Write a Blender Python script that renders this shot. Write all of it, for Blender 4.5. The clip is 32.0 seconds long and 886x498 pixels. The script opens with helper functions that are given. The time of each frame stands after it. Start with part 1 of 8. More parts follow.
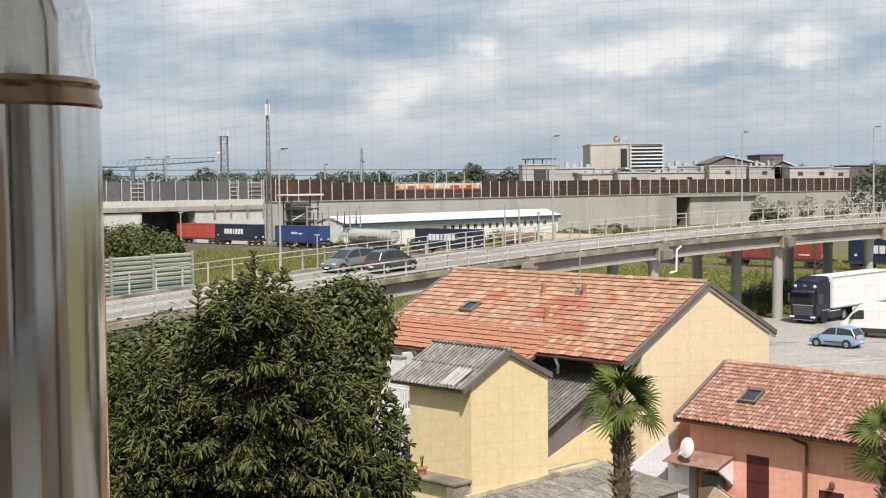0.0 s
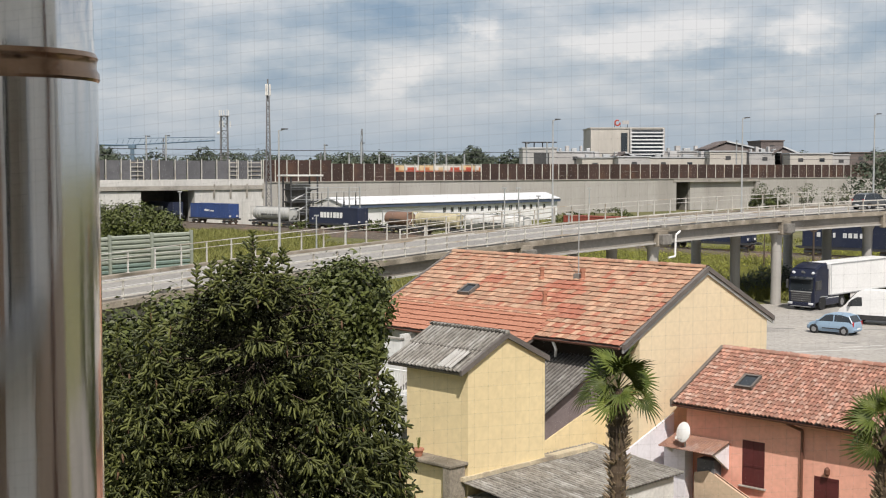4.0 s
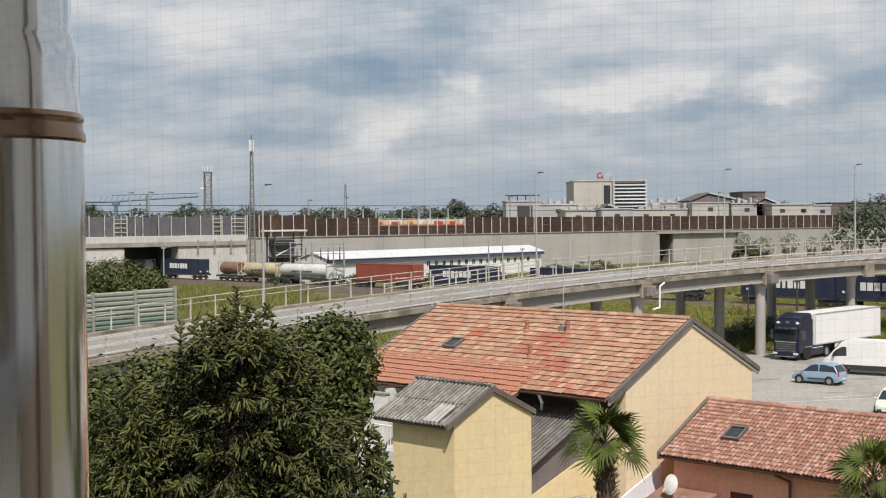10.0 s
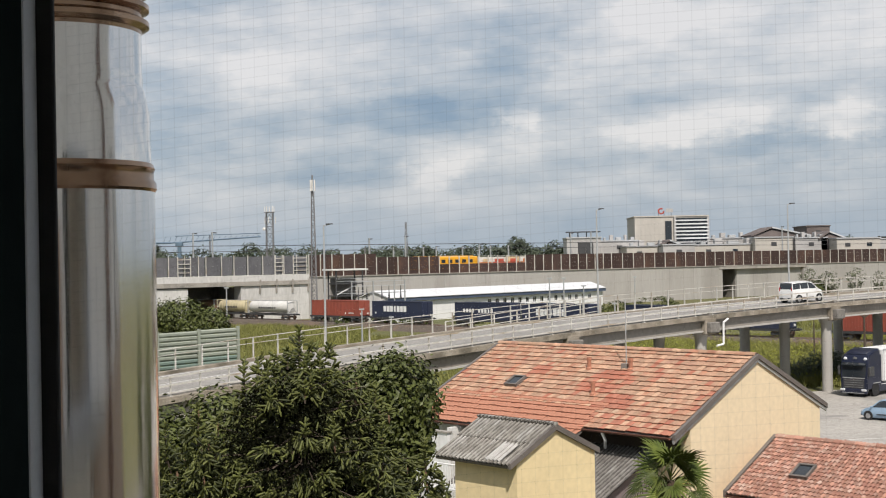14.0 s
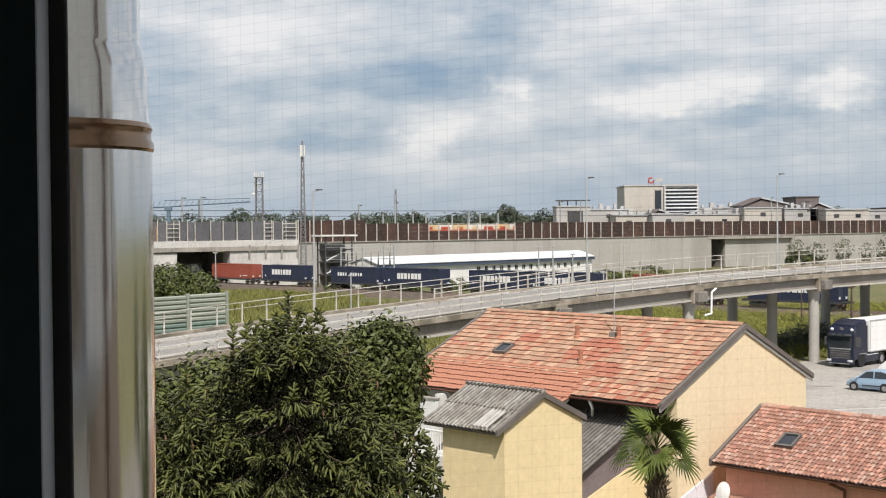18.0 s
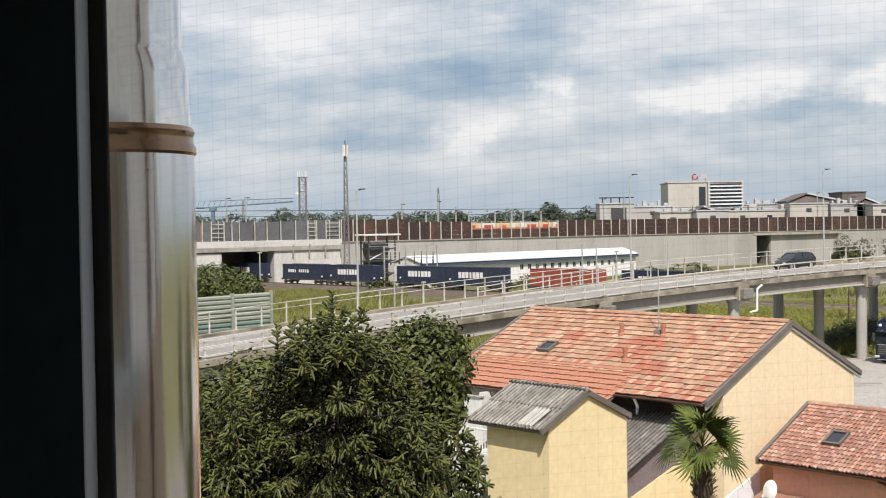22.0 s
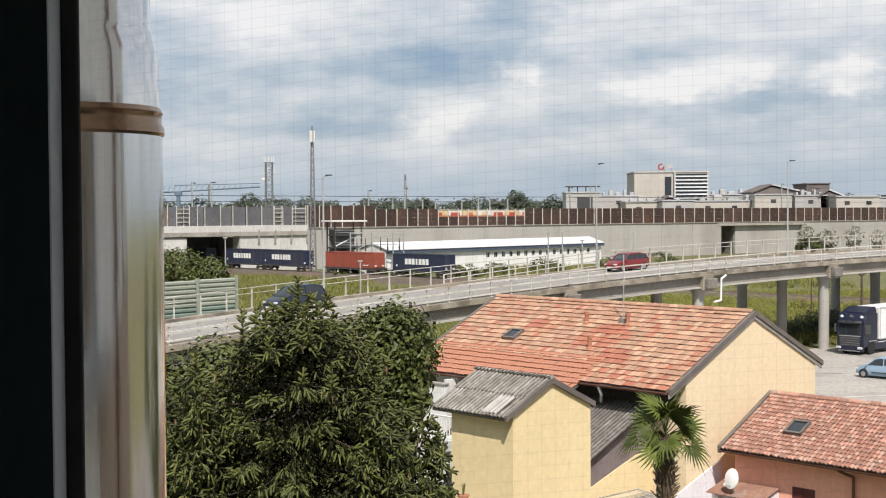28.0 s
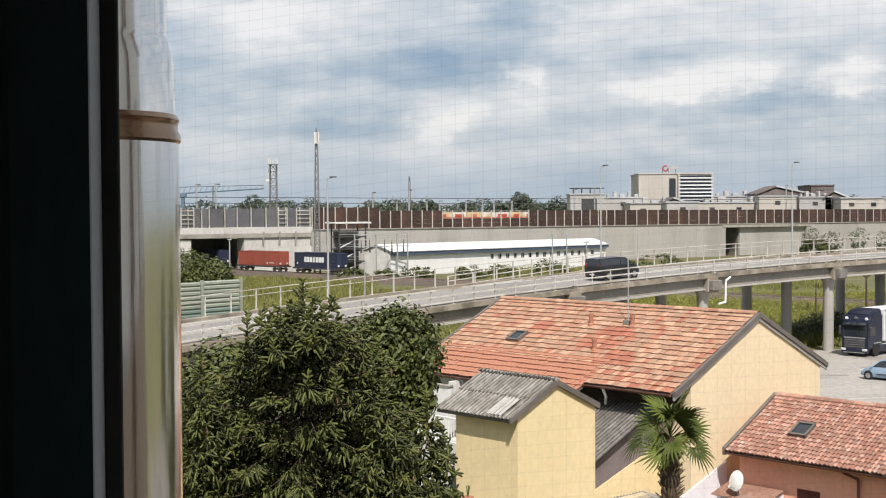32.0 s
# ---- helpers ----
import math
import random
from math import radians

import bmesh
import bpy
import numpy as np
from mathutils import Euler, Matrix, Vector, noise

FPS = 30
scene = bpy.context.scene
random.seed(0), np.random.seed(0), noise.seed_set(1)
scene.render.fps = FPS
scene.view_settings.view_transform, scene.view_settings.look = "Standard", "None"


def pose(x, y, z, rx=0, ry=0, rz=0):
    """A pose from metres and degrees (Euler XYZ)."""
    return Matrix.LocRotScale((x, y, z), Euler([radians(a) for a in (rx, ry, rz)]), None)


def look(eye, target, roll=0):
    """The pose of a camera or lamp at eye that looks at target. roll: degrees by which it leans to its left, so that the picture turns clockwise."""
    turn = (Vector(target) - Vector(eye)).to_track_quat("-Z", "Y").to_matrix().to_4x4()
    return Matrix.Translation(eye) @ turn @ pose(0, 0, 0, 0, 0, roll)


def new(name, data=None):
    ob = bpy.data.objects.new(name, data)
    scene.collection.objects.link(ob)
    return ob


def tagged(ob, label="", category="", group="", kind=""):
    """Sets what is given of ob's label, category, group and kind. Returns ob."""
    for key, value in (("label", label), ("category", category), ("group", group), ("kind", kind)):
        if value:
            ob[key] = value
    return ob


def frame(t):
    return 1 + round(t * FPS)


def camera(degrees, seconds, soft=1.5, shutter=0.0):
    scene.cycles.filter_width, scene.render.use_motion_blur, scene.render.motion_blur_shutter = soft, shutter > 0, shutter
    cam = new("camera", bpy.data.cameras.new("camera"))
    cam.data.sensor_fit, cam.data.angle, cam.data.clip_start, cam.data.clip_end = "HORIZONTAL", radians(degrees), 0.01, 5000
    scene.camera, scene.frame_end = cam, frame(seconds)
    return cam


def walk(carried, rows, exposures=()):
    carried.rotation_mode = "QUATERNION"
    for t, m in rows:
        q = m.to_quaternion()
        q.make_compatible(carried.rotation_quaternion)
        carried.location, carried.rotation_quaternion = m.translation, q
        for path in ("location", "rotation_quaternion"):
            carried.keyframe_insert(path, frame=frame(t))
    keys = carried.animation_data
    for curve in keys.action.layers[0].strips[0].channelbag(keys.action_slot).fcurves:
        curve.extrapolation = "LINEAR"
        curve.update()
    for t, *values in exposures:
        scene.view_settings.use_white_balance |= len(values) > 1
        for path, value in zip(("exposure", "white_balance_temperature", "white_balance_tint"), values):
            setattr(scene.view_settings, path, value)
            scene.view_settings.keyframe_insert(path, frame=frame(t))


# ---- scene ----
# ---- camera: carried by hand at a third-floor window ----
EYE = 12.3
cam = camera(38.2, 32.0, soft=1.1)
PATH = [
    (0.0, -0.000, -2.835, 0.680, 0.0002, -0.0001),
    (0.5, 0.473, -2.825, 0.701, -0.0013, 0.0005),
    (1.0, 0.215, -2.697, 0.663, -0.0014, 0.0004),
    (1.5, -0.239, -2.908, 0.383, -0.0008, 0.0001),
    (2.0, -0.187, -3.373, 0.020, 0.0006, -0.0019),
    (2.5, -0.188, -3.787, 0.071, 0.0001, -0.0041),
    (3.0, -0.166, -3.886, -0.058, 0.0016, -0.0045),
    (3.5, 0.096, -3.848, -0.020, 0.0036, -0.0049),
    (5.5, -0.587, -2.774, 0.226, -0.0037, -0.0019),
    (6.0, -0.633, -2.700, 0.279, -0.0066, -0.0013),
    (6.5, -1.297, -2.297, 0.092, -0.0092, 0.0005),
    (7.0, -1.413, -1.937, 0.127, -0.0091, 0.0009),
    (7.5, -1.456, -1.733, 0.190, -0.0085, 0.0011),
    (8.0, -1.443, -2.663, -0.057, -0.0016, -0.0022),
    (8.5, -1.902, -1.447, 0.198, -0.0036, 0.0008),
    (9.0, -1.637, -1.247, 0.556, -0.0036, -0.0001),
    (9.5, -0.875, -0.843, 0.547, -0.0021, 0.0011),
    (10.0, -0.729, -1.226, 0.539, 0.0003, -0.0015),
    (10.5, -0.118, -0.667, 0.846, 0.0002, -0.0005),
    (11.0, -0.010, -0.765, 0.754, -0.0006, -0.0004),
    (11.5, 0.825, 0.611, 0.803, -0.0011, 0.0058),
    (12.0, 1.117, 0.426, 0.631, -0.0025, 0.0066),
    (12.5, 1.219, 0.979, 0.757, -0.0046, 0.0074),
    (13.0, 1.873, 0.727, 0.906, -0.0014, 0.0071),
    (13.5, 1.977, 0.438, 1.104, -0.0054, 0.0056),
    (15.5, 2.043, 0.839, 0.967, -0.0071, 0.0069),
    (16.0, 2.051, 0.493, 0.818, -0.0078, 0.0068),
    (16.5, 1.739, -0.182, 0.694, -0.0117, 0.0061),
    (17.0, 1.699, -0.863, 0.655, -0.0112, 0.0034),
    (17.5, 1.106, -0.800, 0.385, -0.0118, 0.0034),
    (18.0, 1.506, -0.978, 0.511, -0.0148, 0.0024),
    (18.5, 2.332, -0.771, 0.210, -0.0041, 0.0052),
    (19.0, 1.997, -0.771, 0.309, -0.0106, 0.0057),
    (19.5, 1.963, -1.463, 0.161, -0.0106, 0.0046),
    (20.0, 2.098, -1.614, 0.321, -0.0112, 0.0029),
    (20.5, 3.072, -0.942, 0.475, -0.0126, 0.0068),
    (21.0, 3.011, -1.214, 0.579, -0.0117, 0.0055),
    (21.5, 2.977, -0.993, 0.834, -0.0172, 0.0056),
    (22.0, 3.427, -1.024, 0.951, -0.0128, 0.0048),
    (22.5, 3.814, -1.196, 1.357, -0.0122, 0.0035),
    (23.0, 3.925, -1.240, 1.444, -0.0105, 0.0033),
    (23.5, 3.215, -1.251, 1.168, -0.0101, 0.0036),
    (24.0, 2.994, -1.156, 0.931, -0.0071, 0.0042),
    (24.5, 2.181, -1.034, 0.780, -0.0113, 0.0040),
    (25.0, 1.812, -1.436, 0.490, -0.0094, 0.0006),
    (25.5, 1.701, -1.516, 0.474, -0.0130, 0.0008),
    (27.5, 1.972, -1.678, 0.354, -0.0126, 0.0016),
    (28.0, 1.933, -1.613, 0.329, -0.0152, 0.0019),
    (28.5, 1.754, -1.422, 0.357, -0.0168, 0.0019),
    (29.0, 2.135, -1.434, 0.454, -0.0176, 0.0025),
    (29.5, 2.456, -1.578, 0.421, -0.0178, 0.0033),
    (30.0, 2.403, -1.887, 0.311, -0.0155, 0.0021),
    (30.5, 2.878, -1.614, 0.397, -0.0174, 0.0051),
    (31.0, 2.501, -1.500, 0.259, -0.0192, 0.0059),
    (31.5, 2.371, -1.306, 0.368, -0.0268, 0.0072),
    (32.0, 2.118, -1.537, 0.335, -0.0276, 0.0073),
]
walk(cam, [(t, pose(x, 0.0, EYE + z, 90 + p, r, w)) for t, w, p, r, x, z in PATH],
     [(t, e, 6560, 13) for t, e in ((0, 0.14), (3, 0.03), (6, -0.05), (9, -0.13), (13, -0.08), (16, 0.05), (20, 0.14), (23, 0.19), (32, 0.15))])
scene.view_settings.exposure = 0.25

# ---- world: broken cloud over a pale blue sky ----
SUN_EL, SUN_AZ = radians(51), radians(172)      # azimuth clockwise from +y
world = bpy.data.worlds.new("sky")
scene.world = world
world.use_nodes = True
wn, wl = world.node_tree.nodes, world.node_tree.links
wn.clear()


def wnode(kind, **kw):
    n = wn.new(kind)
    for k, v in kw.items():
        n.inputs[k.replace("_", " ")].default_value = v
    return n


sky = wn.new("ShaderNodeTexSky")
sky.sky_type = "NISHITA"
sky.sun_disc = False
sky.sun_elevation, sky.sun_rotation = SUN_EL, SUN_AZ
sky.air_density, sky.dust_density = 1.2, 1.5
coord = wn.new("ShaderNodeTexCoord")


def link_or_set(sock, v):
    if isinstance(v, (tuple, float, int)):
        sock.default_value = v
    else:
        wl.new(v, sock)


def wmath(op, a, b=0.0, c=0.0):
    n = wn.new("ShaderNodeMath")
    n.operation = op
    for sock, v in zip(n.inputs, (a, b, c)):
        link_or_set(sock, v)
    return n.outputs[0]


def wnoise(vec, scale, sx, sz, detail, rough, colour=False):
    """Noise over the sky's directions, flattened towards the horizon."""
    mp = wn.new("ShaderNodeMapping")
    mp.inputs["Scale"].default_value = (sx, sx, sz)
    wl.new(vec, mp.inputs["Vector"])
    nz = wnode("ShaderNodeTexNoise", Scale=scale, Detail=detail, Roughness=rough)
    wl.new(mp.outputs[0], nz.inputs["Vector"])
    return nz.outputs[1 if colour else 0]


def mixc(fac, a, b):
    n = wn.new("ShaderNodeMix")
    n.data_type = "RGBA"
    for sock, v in ((n.inputs[0], fac), (n.inputs[6], a), (n.inputs[7], b)):
        link_or_set(sock, v)
    return n.outputs[2]


way = coord.outputs["Generated"]
sep = wn.new("ShaderNodeSeparateXYZ")
wl.new(way, sep.inputs[0])
ahead = wmath("MAXIMUM", sep.outputs["Y"], 0.05)
warp = wn.new("ShaderNodeSeparateXYZ")
wl.new(wnoise(way, 20.0, 1.0, 1.7, 6.0, 0.65, True), warp.inputs[0])
# slopes of the line of sight, ruffled by noise so that cloud edges billow
su = wmath("MULTIPLY_ADD", wmath("SUBTRACT", warp.outputs[0], 0.5), 0.085, wmath("DIVIDE", sep.outputs["X"], ahead))
sv = wmath("MULTIPLY_ADD", wmath("SUBTRACT", warp.outputs[1], 0.5), 0.045, wmath("DIVIDE", sep.outputs["Z"], ahead))
# cover: streaks and billows everywhere, and the larger clouds and gaps ahead (slope x / y, slope z / y, half sizes, gain)
CLOUDS = ((-0.05, 0.112, 0.085, 0.015, -0.22), (0.035, 0.158, 0.032, 0.016, -0.24), (0.255, 0.083, 0.09, 0.013, -0.30), (-0.235, 0.09, 0.05, 0.014, -0.16),
          (0.13, 0.145, 0.085, 0.038, 0.20), (0.123, 0.188, 0.026, 0.018, 0.26), (-0.175, 0.152, 0.03, 0.018, 0.22), (-0.095, 0.155, 0.055, 0.022, 0.16),
          (0.025, 0.105, 0.012, 0.014, 0.36), (0.145, 0.098, 0.042, 0.011, 0.40), (-0.04, 0.067, 0.025, 0.011, 0.42), (0.285, 0.104, 0.034, 0.014, 0.42),
          (0.21, 0.108, 0.026, 0.010, 0.32), (0.30, 0.185, 0.05, 0.025, 0.18))
cover = wmath("MULTIPLY_ADD", wnoise(way, 2.6, 1.5, 11.0, 6.0, 0.55), 1.15, -0.03)
cover = wmath("MULTIPLY_ADD", wmath("SUBTRACT", wnoise(way, 7.0, 1.6, 4.5, 9.0, 0.62), 0.5), 0.8, cover)
cover = wmath("MULTIPLY_ADD", wmath("SUBTRACT", wnoise(way, 22.0, 1.3, 2.3, 7.0, 0.6), 0.5), 0.45, cover)
for u, v, hu, hv, gain in CLOUDS:
    du = wmath("MULTIPLY", wmath("SUBTRACT", su, u), 1 / hu)
    dw = wmath("MULTIPLY", wmath("SUBTRACT", sv, v), 1 / hv)
    r2 = wmath("MULTIPLY_ADD", du, du, wmath("MULTIPLY", dw, dw))
    cover = wmath("MULTIPLY_ADD", wmath("DIVIDE", 1.0, wmath("ADD", 1.0, wmath("MULTIPLY", r2, r2))), gain, cover)
ramp = wn.new("ShaderNodeValToRGB")
for k, (at, col) in enumerate(((0.14, (0.27, 0.39, 0.53)), (0.36, (0.42, 0.515, 0.61)), (0.56, (0.60, 0.66, 0.715)), (0.70, (0.74, 0.775, 0.80)), (0.88, (0.91, 0.915, 0.91)))):
    e = ramp.color_ramp.elements[k] if k < 2 else ramp.color_ramp.elements.new(at)
    e.position, e.color = at, (*col, 1)
wl.new(cover, ramp.inputs[0])
skyc = wn.new("ShaderNodeVectorMath")
skyc.operation = "MULTIPLY"
skyc.inputs[1].default_value = (0.16, 0.155, 0.15)
wl.new(sky.outputs[0], skyc.inputs[0])
c = mixc(0.90, skyc.outputs[0], ramp.outputs[0])
hz = wn.new("ShaderNodeMapRange")      # thin blue-grey haze over the horizon
hz.interpolation_type = "SMOOTHSTEP"
for k, v in zip(("From Min", "From Max", "To Min", "To Max"), (0.005, 0.085, 0.75, 0.0)):
    hz.inputs[k].default_value = v
wl.new(sep.outputs["Z"], hz.inputs["Value"])
c = mixc(hz.outputs[0], c, (0.43, 0.53, 0.615, 1))
bg = wnode("ShaderNodeBackground", Strength=0.86)
wo = wn.new("ShaderNodeOutputWorld")
wl.new(c, bg.inputs[0])
wl.new(bg.outputs[0], wo.inputs[0])

sun = new("sun", bpy.data.lights.new("sun", "SUN"))
sun.data.energy, sun.data.angle, sun.data.color = 4.8, radians(0.6), (1.0, 0.95, 0.87)
sun.matrix_world = look((0, 0, 60), (-math.sin(SUN_AZ) * math.cos(SUN_EL), -math.cos(SUN_AZ) * math.cos(SUN_EL), 60 - math.sin(SUN_EL)))

# ---- materials ----


def mat(name, c1, c2=None, rough=0.85, metal=0.0, scale=1.5, c3=None, scale3=0.25, fine=0.25, bump=0.3, bscale=25.0, rand=0.0, island=False, spec=0.4, stretch=None, cols=None):
    """A worn surface: two tones by a broad noise, a stain tone c3 by a broader one, fine grain, relief, and a change from piece to piece."""
    m = bpy.data.materials.new(name)
    m.use_nodes = True
    nt = m.node_tree
    n, l = nt.nodes, nt.links
    b = n["Principled BSDF"]
    b.inputs["Roughness"].default_value, b.inputs["Metallic"].default_value = rough, metal
    b.inputs["Specular IOR Level"].default_value = spec
    co = n.new("ShaderNodeTexCoord")
    vec = co.outputs["Object"]
    if stretch:
        mp = n.new("ShaderNodeMapping")
        mp.inputs["Scale"].default_value = stretch
        l.new(vec, mp.inputs[0])
        vec = mp.outputs[0]
    inf = n.new("ShaderNodeNewGeometry" if island else "ShaderNodeObjectInfo")
    rnd = inf.outputs["Random Per Island" if island else "Random"]

    def noise_at(sc, det=6.0):
        z = n.new("ShaderNodeTexNoise")
        z.noise_dimensions = "4D"
        z.inputs["Scale"].default_value, z.inputs["Detail"].default_value = sc, det
        l.new(vec, z.inputs["Vector"])
        w = n.new("ShaderNodeMath")
        w.operation = "MULTIPLY"
        w.inputs[1].default_value = 37.0
        l.new(rnd, w.inputs[0])
        l.new(w.outputs[0], z.inputs["W"])
        return z.outputs[0]

    def mix(f, a, b2, mode="MIX"):
        x = n.new("ShaderNodeMix")
        x.data_type, x.blend_type = "RGBA", mode
        for s, v in ((x.inputs[0], f), (x.inputs[6], a), (x.inputs[7], b2)):
            if isinstance(v, tuple):
                s.default_value = (*v[:3], 1)
            elif isinstance(v, float):
                s.default_value = v
            else:
                l.new(v, s)
        return x.outputs[2]

    def ramp(src, lo, hi):
        r = n.new("ShaderNodeMapRange")
        r.inputs["From Min"].default_value, r.inputs["From Max"].default_value = lo, hi
        l.new(src, r.inputs["Value"])
        return r.outputs[0]

    base = c1
    if cols:
        r = n.new("ShaderNodeValToRGB")
        r.color_ramp.interpolation = "CONSTANT"
        for i, c in enumerate(cols):
            e = r.color_ramp.elements[i] if i < 2 else r.color_ramp.elements.new(i / len(cols))
            e.position, e.color = i / len(cols), (*c, 1)
        l.new(rnd, r.inputs[0])
        base = r.outputs[0]
    col = mix(ramp(noise_at(scale), 0.35, 0.65), base, c2 or tuple(x * 0.8 for x in c1))
    if c3:
        col = mix(ramp(noise_at(scale3, 8.0), 0.52, 0.68), col, c3)
    g = noise_at(scale * 14, 4.0)
    hv = n.new("ShaderNodeHueSaturation")
    v = n.new("ShaderNodeMapRange")
    v.inputs["From Min"].default_value, v.inputs["From Max"].default_value = 0.3, 0.7
    v.inputs["To Min"].default_value, v.inputs["To Max"].default_value = 1 - fine, 1 + fine
    l.new(g, v.inputs["Value"])
    if rand:
        r2 = n.new("ShaderNodeMapRange")
        r2.inputs["To Min"].default_value, r2.inputs["To Max"].default_value = 1 - rand, 1 + rand
        l.new(rnd, r2.inputs["Value"])
        mm = n.new("ShaderNodeMath")
        mm.operation = "MULTIPLY"
        l.new(v.outputs[0], mm.inputs[0])
        l.new(r2.outputs[0], mm.inputs[1])
        l.new(mm.outputs[0], hv.inputs["Value"])
    else:
        l.new(v.outputs[0], hv.inputs["Value"])
    l.new(col, hv.inputs["Color"])
    l.new(hv.outputs[0], b.inputs["Base Color"])
    if bump:
        bp = n.new("ShaderNodeBump")
        bp.inputs["Strength"].default_value, bp.inputs["Distance"].default_value = bump, 0.02
        l.new(noise_at(bscale, 5.0), bp.inputs["Height"])
        l.new(bp.outputs[0], b.inputs["Normal"])
    return m


def glass(name, tint=(0.02, 0.025, 0.03), rough=0.05):
    """Dark window glass that shows no inside."""
    return mat(name, tint, tint, rough=rough, fine=0.05, bump=0.0, spec=0.8)


TILE_RED = [(0.44, 0.155, 0.095), (0.40, 0.13, 0.08), (0.46, 0.18, 0.115), (0.34, 0.12, 0.075)]
TILE_COLS = [(0.44, 0.275, 0.18), (0.38, 0.22, 0.145), (0.50, 0.345, 0.24), (0.31, 0.15, 0.095), (0.43, 0.27, 0.18), (0.37, 0.195, 0.125), (0.26, 0.14, 0.10), (0.46, 0.30, 0.20)]
COPPO_COLS = [(0.42, 0.255, 0.20), (0.35, 0.185, 0.135), (0.53, 0.39, 0.32), (0.27, 0.13, 0.095), (0.44, 0.29, 0.23), (0.22, 0.105, 0.08), (0.39, 0.215, 0.16)]
